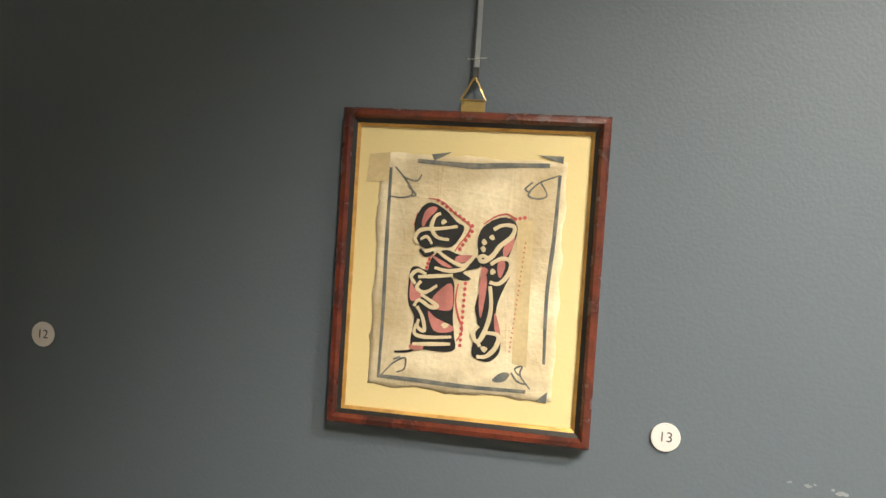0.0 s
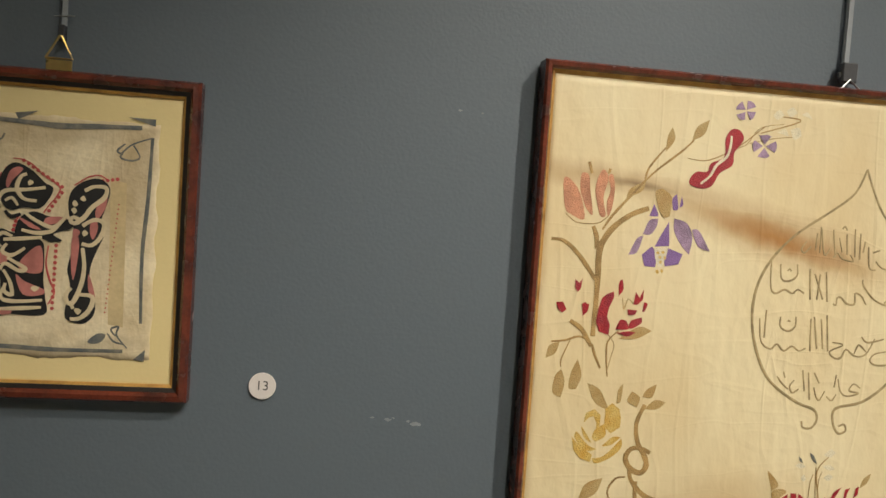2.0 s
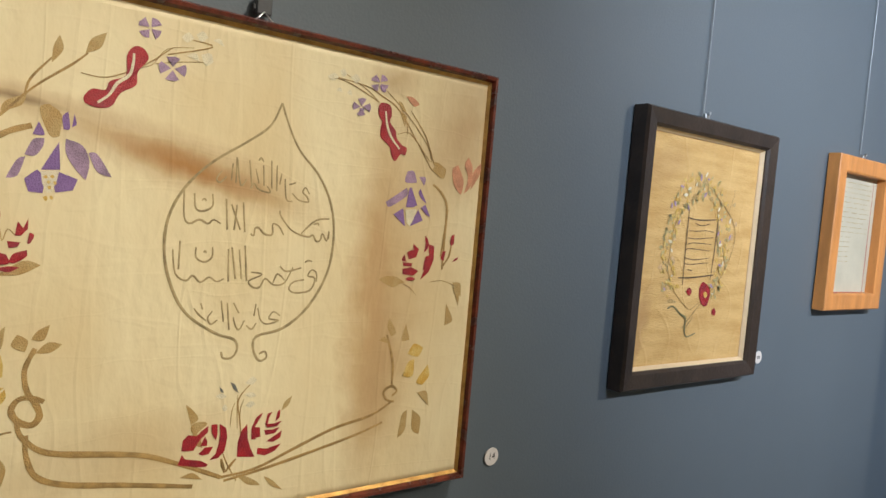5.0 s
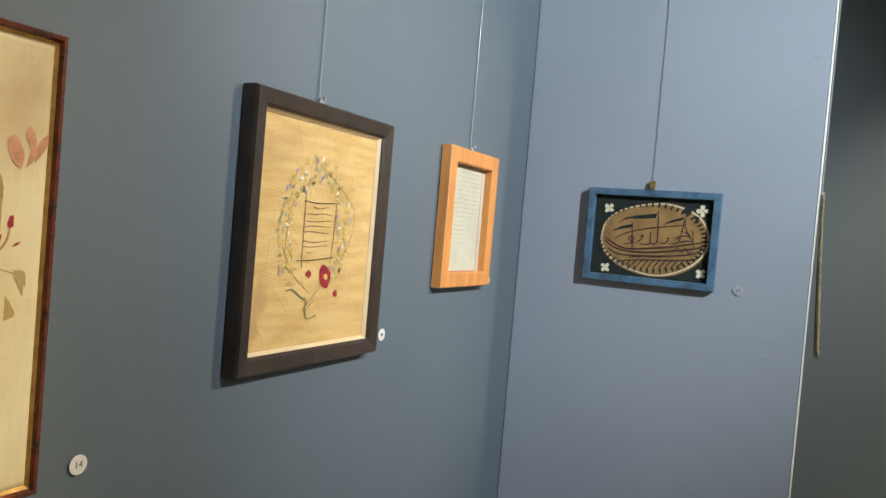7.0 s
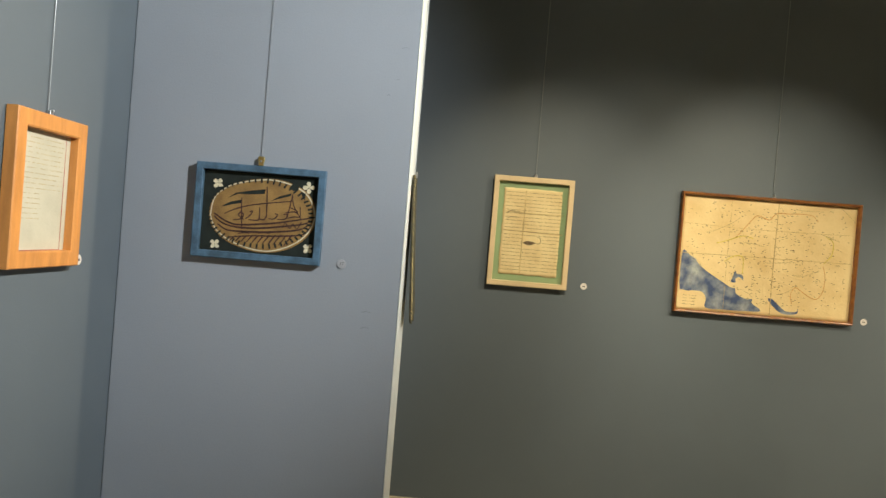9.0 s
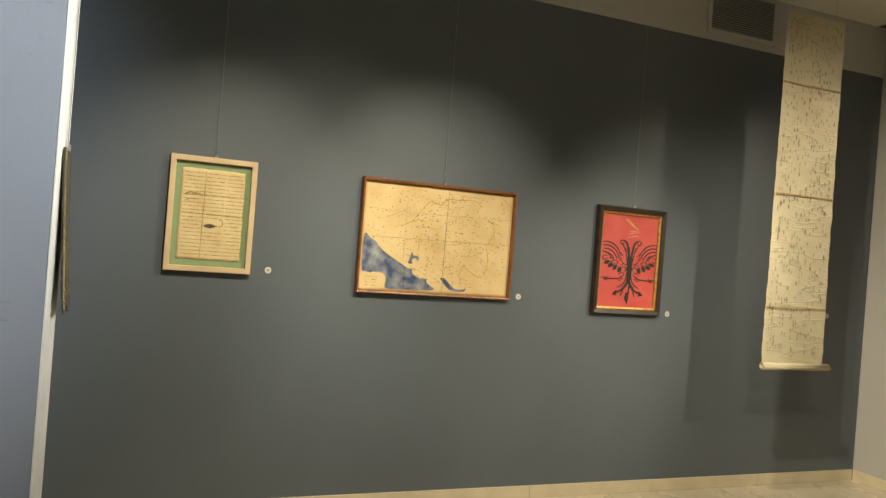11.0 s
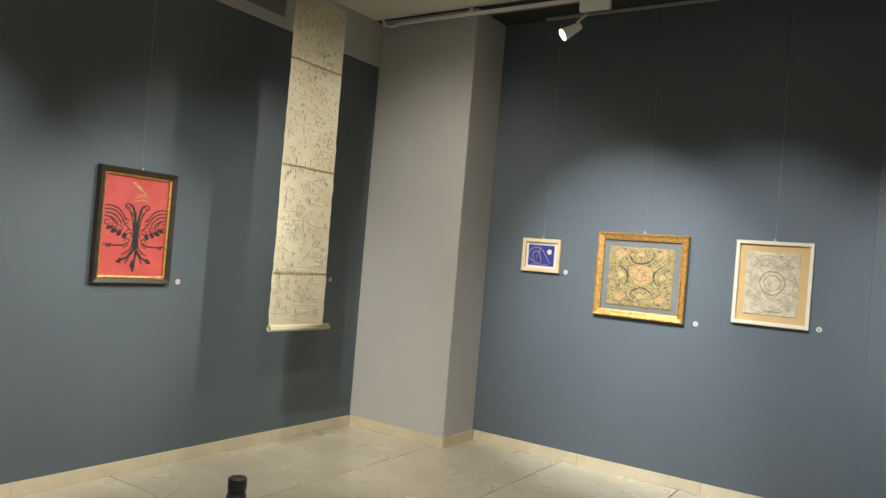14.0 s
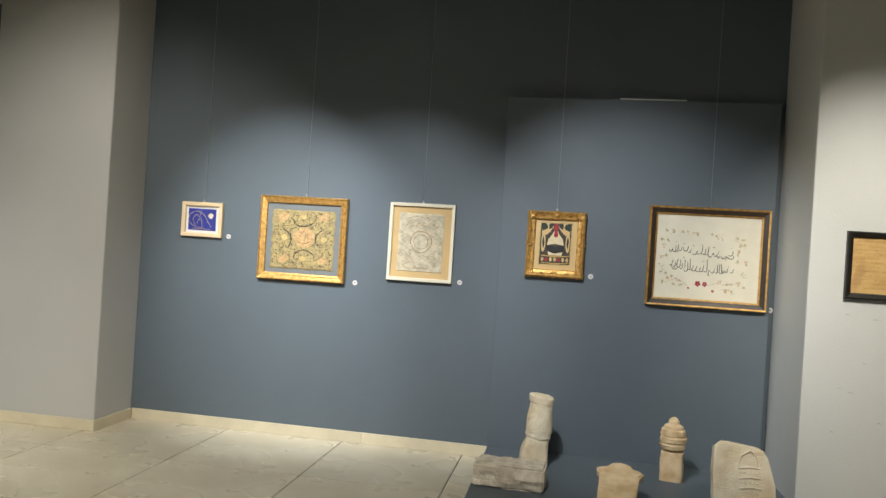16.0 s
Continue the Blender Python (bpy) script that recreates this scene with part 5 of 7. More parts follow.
art_on("cloth")
ink = art("medallion", CORAL, 0.011)
ink.blob((266, 310), (276, 359), (324, 392), (383, 386), (423, 343), (420, 288), (375, 248), (311, 254))
ink = art("corner_spray", CORAL, 0.0108)
ink.blob((129, 471), (179, 498), (224, 476), (184, 426), (149, 432))
ink.blob((445, 463), (500, 509), (530, 491), (504, 446))
ink.blob((147, 143), (192, 186), (236, 172), (197, 126))
ink.blob((458, 147), (505, 190), (532, 157), (493, 129))
ink = art("wreath_spray", DARKTHREAD, 0.0106)
ink.line(12, (251, 453), (280, 415), (331, 402), (397, 421), (428, 462))
ink.line(12, (179, 378), (233, 341), (244, 293), (223, 235))
ink.line(12, (476, 378), (437, 336), (440, 289), (468, 251))
ink.line(12, (270, 167), (293, 208), (360, 228), (430, 193))
ink = art("blossom", GOLDTHREAD, 0.0112)
ink.blob((306, 472), (328, 489), (356, 479), (344, 453))
ink.blob((165, 321), (196, 338), (218, 307), (185, 289))
ink.blob((475, 315), (501, 332), (522, 309), (493, 292))
ink.blob((317, 162), (342, 183), (372, 166), (349, 145))
ink = art("monogram", DARKTHREAD, 0.0116)
ink.line(3, (304, 305), (325, 353), (351, 363), (361, 324), (347, 291))
ink.line(3, (297, 285), (357, 276), (402, 298))
ink.line(3, (369, 348), (380, 301))

art_on("lace")
ink = art("lace_ring", GOLDSTEM, 0.0125)
ink.line(6, (158, 286), (178, 337), (231, 360), (286, 343), (316, 292), (297, 238), (244, 205), (190, 223), (158, 286))
ink.line(4, (181, 287), (202, 323), (240, 336), (280, 313), (286, 268), (254, 235), (208, 243), (181, 287))
ink = art("lace_scallop", GOLDSTEM, 0.0124)
ink.line(3, (78, 186), (108, 218), (141, 190), (173, 169), (153, 130), (114, 120))
ink.line(3, (120, 387), (149, 420), (182, 391), (219, 416), (260, 395), (304, 421))
ink.line(3, (324, 353), (363, 332), (388, 296), (363, 257), (390, 221))
ink.line(3, (106, 119), (171, 85), (232, 97), (294, 94), (353, 121))
ink.line(3, (78, 309), (108, 333), (82, 362))
ink.line(3, (132, 449), (193, 467), (255, 458), (316, 474))

art_on("curtain")
ink = art("scene_ground", DARKTHREAD, 0.007)
ink.poly((92, 372), (301, 376), (298, 92), (91, 88))
ink = art("gold_border", GOLDTHREAD, 0.0076)
for p, q in (((88, 374), (304, 378)), ((304, 378), (301, 88)), ((301, 88), (87, 84)), ((87, 84), (88, 374))):
    ink.line(9, p, ((p[0] + q[0]) / 2, (p[1] + q[1]) / 2), q)
for side in (1, -1):
    def x(v, side=side):
        return 196 + side * (v - 196)

    ink = art("gold_drape", TANBOARD, 0.0078)
    ink.blob((x(108), 368), (x(150), 371), (x(176), 350), (x(160), 318), (x(132), 292), (x(104), 286))
    ink.blob((x(102), 286), (x(122), 290), (x(128), 230), (x(120), 182), (x(103), 186))
    ink = art("green_curtain", DARKGREEN, 0.0081)
    ink.leaf((x(100), 370), (x(132), 366), (x(140), 338), (x(104), 318))
    ink.leaf((x(148), 366), (x(176), 368), (x(170), 342), (x(150), 330))
    ink.leaf((x(112), 284), (x(122), 240), (x(114), 196), (x(106), 240))
ink = art("cream_tent", CREAMINK, 0.008)
ink.poly((196, 338), (172, 296), (146, 262), (140, 222), (196, 232), (252, 222), (246, 262), (220, 296))
ink.poly((146, 178), (196, 164), (246, 178), (240, 152), (152, 152))
ink = art("red_curtain", SCARLET, 0.0084)
ink.blob((196, 374), (212, 350), (206, 318), (212, 288), (196, 276), (182, 288), (186, 320), (178, 350))
ink = art("black_basin", INK, 0.0086)
ink.blob((136, 214), (166, 222), (196, 212), (226, 222), (256, 212), (248, 182), (196, 168), (144, 182))
ink = art("lower_ornament", MARIGOLD, 0.0082)
ink.line(6, (104, 150), (196, 144), (290, 152))
ink.line(5, (104, 100), (196, 97), (290, 104))
for k in range(7):
    ink = art("lower_motif", (CORAL, SCARLET, TANBOARD)[k % 3], 0.0084)
    c = 112 + 28 * k
    ink.blob((c - 10, 124), (c, 140), (c + 10, 124), (c, 108))

art_on("verse")
ink = art("embroidered_verse", DARKTHREAD, 0.0095)
ink.line(5, (551, 357), (542, 335), (520, 336), (510, 345), (500, 328), (502, 324))
ink.line(5, (546, 385), (536, 356), (514, 357))
ink.line(5, (506, 354), (493, 339), (478, 333), (472, 351))
ink.line(5, (465, 351), (453, 336), (445, 355))
ink.line(5, (459, 380), (441, 350), (428, 349), (422, 367))
ink.line(5, (417, 366), (408, 341), (391, 347), (386, 370))
ink.line(5, (392, 405), (385, 358), (364, 354))
ink.line(5, (373, 393), (367, 357), (344, 361))
ink.line(5, (352, 404), (347, 368), (326, 354), (313, 371))
ink.line(5, (324, 377), (309, 353), (287, 354))
ink.line(5, (280, 385), (274, 363), (259, 364))
ink.line(5, (263, 404), (253, 373), (233, 375), (228, 398))
ink.line(5, (222, 395), (213, 371), (200, 376))
ink.line(5, (196, 412), (194, 364), (176, 371))
ink.line(5, (181, 404), (181, 363), (163, 368), (164, 392))
ink.line(5, (160, 379), (149, 360), (140, 376))
ink.line(3.5, (355, 412), (344, 417))
ink.line(3.5, (431, 403), (415, 404))
ink.line(3.5, (301, 406), (286, 412))
ink.line(3.5, (240, 422), (227, 417))
ink.line(3.5, (538, 401), (528, 404))
ink.line(3.5, (179, 426), (186, 431))
ink.line(5, (554, 268), (546, 245), (528, 250))
ink.line(5, (518, 270), (511, 242), (498, 253), (490, 237), (482, 258))
ink.line(5, (474, 299), (480, 236), (461, 242))
ink.line(5, (464, 292), (464, 239))
ink.line(5, (451, 291), (452, 238), (434, 242))
ink.line(5, (435, 264), (424, 236), (407, 247))
ink.line(5, (403, 255), (394, 222), (405, 219))
ink.line(5, (387, 311), (385, 245), (367, 244))
ink.line(5, (365, 286), (358, 243), (337, 242))
ink.line(5, (346, 269), (335, 238), (315, 246))
ink.line(5, (324, 277), (310, 243), (291, 244))
ink.line(5, (300, 278), (288, 247), (276, 253))
ink.line(5, (278, 321), (279, 255), (266, 249))
ink.line(5, (263, 302), (264, 249), (249, 235), (240, 252))
ink.line(5, (246, 313), (247, 256))
ink.line(5, (230, 288), (227, 251), (213, 257))
ink.line(5, (218, 314), (214, 268), (199, 260), (192, 286))
ink.line(5, (201, 316), (194, 279))
ink.line(5, (186, 297), (180, 260), (168, 272))
ink.line(5, (168, 308), (159, 268), (148, 277))
ink.line(5, (160, 260), (177, 246), (199, 252))
ink.line(3.5, (392, 321), (382, 310))
ink.line(3.5, (463, 306), (455, 301))
ink.line(3.5, (366, 315), (356, 303))
ink.line(3.5, (245, 327), (228, 330))
ink.line(3.5, (528, 282), (518, 284))
ink = art("red_blossom", SCARLET, 0.0098)
ink.leaf((334, 160), (343, 148), (353, 153), (347, 164))
ink.leaf((333, 158), (327, 147), (335, 137), (341, 148))
ink.leaf((332, 160), (320, 162), (314, 151), (327, 147))
ink.leaf((332, 160), (331, 173), (320, 176), (320, 163))
ink.leaf((334, 160), (345, 165), (345, 178), (332, 173))
ink.leaf((379, 158), (386, 149), (395, 153), (389, 162))
ink.leaf((378, 157), (372, 147), (379, 139), (385, 148))
ink.leaf((377, 158), (367, 160), (361, 151), (371, 147))
ink.leaf((377, 159), (376, 171), (366, 172), (367, 162))
ink.leaf((379, 160), (389, 163), (388, 174), (377, 171))
ink.leaf((431, 116), (435, 110), (439, 113), (436, 119))
ink.leaf((429, 115), (426, 109), (430, 104), (435, 110))
ink.leaf((428, 116), (423, 117), (420, 112), (426, 109))
ink.leaf((428, 117), (429, 123), (423, 124), (423, 117))
ink.leaf((431, 117), (436, 119), (436, 125), (429, 123))
ink.leaf((276, 126), (278, 122), (283, 124), (280, 128))
ink.leaf((276, 125), (272, 121), (276, 116), (278, 122))
ink.leaf((274, 126), (269, 127), (267, 124), (272, 121))
ink.leaf((274, 127), (275, 132), (269, 133), (269, 128))
ink.leaf((276, 127), (280, 129), (279, 134), (275, 132))
ink = art("blush_spray", BLUSH, 0.0094)
ink.leaf((228, 504), (222, 502), (218, 496), (223, 499))
ink.leaf((206, 489), (216, 492), (222, 501), (212, 498))
ink.leaf((256, 498), (248, 502), (242, 502), (248, 497))
ink.leaf((216, 512), (216, 499), (222, 489), (223, 501))
ink.leaf((251, 484), (255, 490), (255, 496), (250, 491))
ink.leaf((228, 481), (230, 493), (226, 502), (223, 492))
ink.leaf((262, 497), (257, 505), (248, 508), (252, 500))
ink.leaf((308, 499), (302, 499), (296, 496), (302, 495))
ink.leaf((324, 487), (319, 492), (311, 492), (316, 487))
ink.leaf((309, 485), (319, 491), (323, 501), (313, 496))
ink.leaf((309, 490), (304, 497), (295, 499), (301, 492))
ink.leaf((288, 489), (292, 494), (292, 501), (287, 496))
ink.leaf((287, 500), (284, 491), (285, 482), (289, 490))
ink.leaf((294, 495), (301, 494), (307, 496), (301, 498))
ink.leaf((454, 481), (452, 487), (445, 491), (447, 484))
ink.leaf((451, 474), (446, 466), (445, 457), (451, 464))
ink.leaf((466, 494), (472, 489), (480, 488), (474, 494))
ink.leaf((466, 479), (465, 471), (468, 464), (470, 471))
ink.leaf((429, 478), (438, 471), (448, 473), (439, 478))
ink.leaf((476, 448), (478, 459), (473, 470), (470, 458))
ink.leaf((422, 479), (432, 478), (440, 484), (430, 485))
ink.leaf((114, 380), (108, 391), (98, 394), (103, 385))
ink.leaf((107, 407), (101, 407), (96, 402), (102, 403))
ink.leaf((107, 393), (103, 388), (102, 382), (107, 385))
ink.leaf((94, 397), (97, 404), (96, 412), (92, 405))
ink.leaf((94, 405), (102, 404), (110, 408), (101, 410))
ink.leaf((93, 409), (98, 405), (105, 405), (99, 410))
ink.leaf((104, 409), (112, 403), (121, 404), (113, 409))
ink.leaf((83, 323), (87, 314), (96, 312), (91, 320))
ink.leaf((94, 328), (102, 326), (111, 331), (101, 332))
ink.leaf((80, 330), (88, 325), (96, 327), (89, 332))
ink.leaf((86, 311), (92, 317), (93, 327), (86, 321))
ink.leaf((82, 338), (80, 331), (84, 324), (86, 332))
ink.leaf((85, 324), (87, 318), (92, 314), (89, 321))
ink.leaf((98, 326), (106, 324), (114, 327), (104, 329))
ink.leaf((631, 296), (636, 305), (636, 315), (629, 305))
ink.leaf((619, 330), (618, 318), (624, 309), (625, 321))
ink.leaf((638, 307), (631, 300), (629, 289), (636, 297))
ink.leaf((628, 297), (633, 305), (634, 314), (627, 307))
ink.leaf((627, 315), (624, 305), (626, 293), (630, 304))
ink.leaf((624, 318), (635, 317), (644, 323), (633, 325))
ink.leaf((622, 317), (626, 320), (631, 324), (625, 323))
ink.leaf((582, 381), (587, 377), (593, 377), (588, 382))
ink.leaf((580, 369), (582, 381), (579, 392), (576, 381))
ink.leaf((564, 389), (571, 391), (573, 396), (568, 394))
ink.leaf((582, 381), (588, 390), (588, 402), (582, 393))
ink.leaf((581, 377), (587, 379), (590, 386), (583, 384))
ink.leaf((573, 379), (582, 384), (587, 394), (578, 389))
ink.leaf((570, 382), (575, 379), (581, 381), (576, 383))
ink.leaf((472, 173), (480, 178), (482, 188), (475, 183))
ink.leaf((464, 174), (466, 182), (464, 192), (461, 183))
ink.leaf((457, 167), (463, 171), (463, 178), (458, 172))
ink.leaf((475, 176), (478, 183), (477, 191), (474, 184))
ink.leaf((461, 178), (467, 178), (473, 182), (466, 182))
ink.leaf((457, 171), (465, 175), (469, 184), (461, 179))
ink.leaf((473, 167), (475, 172), (474, 178), (471, 172))
ink.leaf((531, 137), (526, 127), (526, 116), (532, 125))
ink.leaf((508, 122), (510, 112), (518, 104), (516, 116))
ink.leaf((510, 125), (503, 127), (496, 124), (503, 122))
ink.leaf((519, 106), (518, 112), (516, 116), (516, 111))
ink.leaf((518, 119), (508, 121), (500, 116), (510, 114))
ink.leaf((513, 138), (510, 127), (516, 116), (518, 127))
ink.leaf((501, 112), (510, 110), (518, 115), (510, 117))
ink.leaf((595, 179), (588, 170), (588, 159), (594, 168))
ink.leaf((590, 172), (583, 162), (583, 151), (590, 160))
ink.leaf((600, 171), (593, 171), (588, 166), (594, 168))
ink.leaf((597, 170), (595, 177), (590, 181), (591, 174))
ink.leaf((574, 174), (579, 179), (579, 187), (574, 181))
ink.leaf((602, 173), (597, 178), (590, 178), (595, 173))
ink.leaf((598, 190), (587, 186), (582, 176), (591, 179))
ink.leaf((202, 181), (196, 177), (195, 168), (201, 173))
ink.leaf((184, 183), (194, 183), (203, 190), (191, 190))
ink.leaf((212, 170), (219, 171), (224, 176), (217, 176))
ink.leaf((221, 175), (212, 182), (202, 183), (210, 175))
ink.leaf((210, 176), (216, 167), (224, 164), (219, 173))
ink.leaf((222, 168), (216, 177), (206, 181), (212, 171))
ink.leaf((210, 176), (201, 172), (196, 164), (204, 168))
ink.leaf((147, 188), (142, 183), (142, 175), (148, 181))
ink.leaf((122, 182), (133, 178), (142, 183), (132, 186))
ink.leaf((131, 180), (136, 187), (137, 194), (132, 188))
ink.leaf((130, 203), (132, 193), (137, 187), (137, 196))
ink.leaf((147, 192), (137, 185), (133, 174), (143, 181))
ink.leaf((128, 196), (137, 188), (148, 188), (140, 196))
ink.leaf((153, 173), (149, 180), (140, 182), (145, 175))
ink = art("sage_spray", SAGE, 0.0093)
ink.leaf((111, 518), (109, 505), (115, 495), (116, 507))
ink.leaf((120, 506), (122, 499), (130, 494), (127, 502))
ink.leaf((111, 507), (114, 496), (122, 489), (119, 500))
ink.leaf((114, 501), (122, 500), (128, 505), (122, 506))
ink.leaf((158, 510), (162, 504), (169, 504), (166, 509))
ink.leaf((149, 512), (158, 503), (170, 502), (161, 511))
ink.leaf((162, 482), (163, 494), (156, 502), (157, 491))
ink.leaf((161, 484), (170, 490), (174, 499), (165, 494))
ink.leaf((321, 471), (323, 480), (319, 488), (317, 479))
ink.leaf((315, 477), (321, 483), (322, 492), (316, 485))
ink.leaf((307, 478), (313, 482), (316, 489), (310, 485))
ink.leaf((312, 474), (319, 477), (322, 486), (316, 481))
ink.leaf((554, 478), (564, 473), (573, 476), (564, 481))
ink.leaf((553, 470), (555, 463), (561, 458), (558, 466))
ink.leaf((572, 478), (571, 467), (575, 459), (576, 469))
ink.leaf((562, 480), (564, 469), (570, 460), (569, 472))
ink.leaf((603, 460), (613, 462), (620, 471), (610, 468))
ink.leaf((596, 455), (602, 461), (603, 470), (597, 464))
ink.leaf((588, 461), (595, 464), (600, 470), (592, 467))
ink.leaf((609, 459), (606, 464), (600, 466), (604, 460))
ink.leaf((582, 422), (590, 428), (592, 438), (585, 431))
ink.leaf((585, 414), (582, 422), (575, 425), (579, 417))
ink.leaf((585, 413), (595, 417), (600, 428), (590, 424))
ink.leaf((596, 419), (590, 426), (582, 428), (587, 421))
ink.leaf((615, 432), (622, 425), (631, 424), (625, 430))
ink.leaf((622, 422), (618, 427), (611, 429), (616, 423))
ink.leaf((610, 421), (615, 431), (613, 443), (608, 432))
ink.leaf((608, 430), (619, 428), (628, 433), (618, 435))
ink.leaf((571, 359), (577, 366), (580, 377), (572, 370))
ink.leaf((577, 362), (579, 368), (575, 374), (575, 368))
ink.leaf((581, 374), (572, 368), (569, 356), (577, 363))
ink.leaf((582, 361), (578, 354), (578, 344), (582, 352))
ink.leaf((584, 330), (573, 325), (568, 315), (578, 320))
ink.leaf((582, 323), (576, 314), (577, 304), (583, 314))
ink.leaf((586, 318), (580, 318), (574, 313), (581, 313))
ink.leaf((559, 309), (566, 310), (571, 316), (564, 314))
ink.leaf((106, 437), (101, 446), (92, 451), (96, 440))
ink.leaf((91, 448), (87, 440), (92, 430), (95, 440))
ink.leaf((88, 456), (82, 446), (84, 434), (90, 444))
ink.leaf((78, 443), (86, 434), (98, 432), (90, 441))
ink.leaf((125, 453), (124, 441), (132, 432), (132, 444))
ink.leaf((143, 434), (136, 436), (131, 433), (136, 430))
ink.leaf((125, 438), (132, 436), (138, 440), (132, 440))
ink.leaf((122, 441), (127, 430), (139, 426), (132, 437))
ink.leaf((131, 327), (128, 339), (119, 345), (122, 335))
ink.leaf((118, 341), (119, 331), (126, 324), (124, 335))
ink.leaf((118, 341), (119, 333), (124, 328), (123, 335))
ink.leaf((126, 350), (118, 341), (116, 329), (124, 338))
ink.leaf((90, 232), (96, 231), (104, 233), (96, 235))
ink.leaf((79, 217), (89, 218), (98, 224), (88, 225))
ink.leaf((96, 232), (106, 237), (112, 246), (103, 243))
ink.leaf((92, 228), (97, 222), (104, 220), (100, 226))
ink.leaf((171, 195), (163, 200), (154, 200), (161, 194))
ink.leaf((161, 184), (169, 191), (172, 202), (163, 196))
ink.leaf((158, 210), (158, 201), (162, 195), (163, 203))
ink.leaf((176, 196), (172, 205), (164, 207), (168, 199))
ink.leaf((101, 152), (109, 153), (113, 158), (106, 158))
ink.leaf((105, 158), (105, 151), (109, 146), (109, 152))
ink.leaf((106, 142), (107, 154), (103, 165), (101, 152))
ink.leaf((112, 176), (105, 167), (106, 156), (113, 165))
ink.leaf((617, 253), (609, 250), (606, 241), (613, 245))
ink.leaf((607, 243), (608, 238), (614, 234), (612, 241))
ink.leaf((630, 236), (624, 235), (620, 229), (626, 231))
ink.leaf((603, 230), (610, 234), (614, 242), (607, 239))
ink.leaf((546, 177), (547, 166), (553, 160), (552, 170))
ink.leaf((543, 161), (544, 167), (540, 173), (539, 166))
ink.leaf((534, 168), (536, 162), (542, 159), (539, 164))
ink.leaf((539, 174), (532, 173), (527, 167), (534, 169))
ink.leaf((554, 131), (547, 124), (545, 113), (553, 121))
ink.leaf((543, 104), (550, 106), (555, 110), (547, 110))
ink.leaf((552, 113), (546, 118), (537, 116), (545, 112))
ink.leaf((559, 124), (552, 124), (547, 120), (554, 120))
ink.leaf((512, 162), (518, 160), (525, 163), (518, 165))
ink.leaf((507, 165), (516, 159), (525, 160), (517, 166))
ink.leaf((509, 164), (519, 165), (527, 173), (517, 172))
ink.leaf((515, 170), (512, 163), (514, 157), (516, 162))
ink.leaf((622, 158), (622, 149), (627, 141), (626, 150))
ink.leaf((612, 148), (623, 148), (631, 154), (620, 154))
ink.leaf((614, 154), (622, 151), (630, 155), (621, 157))
ink.leaf((623, 153), (628, 147), (636, 147), (631, 152))
ink.leaf((77, 269), (85, 272), (88, 278), (82, 276))
ink.leaf((97, 256), (103, 261), (103, 269), (98, 263))
ink.leaf((96, 263), (102, 261), (107, 264), (102, 266))
ink.leaf((90, 276), (82, 279), (73, 278), (81, 274))
ink.leaf((126, 204), (124, 214), (117, 220), (119, 209))
ink.leaf((132, 207), (131, 214), (126, 219), (127, 214))
ink.leaf((119, 227), (125, 218), (135, 215), (130, 224))
ink.leaf((127, 227), (122, 218), (124, 208), (129, 217))
ink.leaf((395, 493), (404, 484), (415, 483), (407, 492))
ink.leaf((413, 484), (406, 490), (399, 488), (405, 484))
ink.leaf((408, 483), (410, 491), (408, 501), (405, 492))
ink.leaf((416, 488), (412, 494), (406, 498), (410, 491))
ink.leaf((185, 142), (176, 147), (168, 147), (176, 142))
ink.leaf((169, 147), (179, 146), (187, 153), (177, 153))
ink.leaf((189, 144), (182, 144), (176, 139), (184, 138))
ink.leaf((174, 156), (169, 148), (170, 141), (175, 147))
ink.leaf((216, 152), (212, 144), (214, 136), (218, 142))
ink.leaf((218, 137), (227, 142), (230, 154), (222, 149))
ink.leaf((214, 145), (216, 138), (221, 134), (219, 141))
ink.leaf((222, 148), (231, 144), (242, 149), (231, 152))
ink.line(2, (143, 475), (158, 494), (174, 512))
ink.line(2, (86, 170), (132, 160), (197, 184), (276, 136))
ink.line(2, (396, 145), (448, 167), (524, 160), (608, 185))
ink.line(2, (472, 127), (526, 132), (569, 106))
ink.line(2, (594, 242), (616, 221), (648, 217))
ink.line(2, (551, 457), (584, 441), (622, 408))
ink.line(2, (81, 272), (93, 254), (114, 280))

# writing on the letter, the document, the map and the scroll
art_on("letter")
ink = art("handwriting", PENCIL, 0.0082)
for k in range(17):
    ink.bars(62 if k < 11 else 70, 292 if k < 11 else 180, 385 - k * 15, 2.2, k)
ink = art("red_fillet", SCARLET, 0.0078)
ink.line(4, (50, 50), (180, 50), (305, 50))
ink.line(4, (305, 50), (305, 200), (305, 405))
art_on("document")
ink = art("handwriting", SEPIA, 0.0102)
for k in range(23):
    for c in (72, 178, 284):
        if c == 178 and 12 < k < 16:
            continue
        ink.bars(c, c + 98, 505 - k * 19, 2.8, k * 3 + c, 0.95)
ink = art("fold_stain", FOLDSTAIN, 0.0098)
ink.line(5, (172, 70), (174, 300), (176, 515))
ink.line(5, (68, 300), (230, 296), (388, 292))
ink.line(4, (70, 400), (200, 396), (388, 398))
ink = art("flourish", SEPIA, 0.0106)
ink.blob((180, 238), (205, 248), (232, 244), (245, 238), (215, 226), (190, 230))
ink.line(3, (240, 240), (262, 236), (274, 250), (268, 268), (255, 270))
ink.line(3, (80, 388), (100, 404), (150, 402))
ink.line(3, (80, 360), (105, 372), (150, 370))
art_on("map")
ink = art("place_name", SEPIA, 0.0096)
rng = random.Random(5)
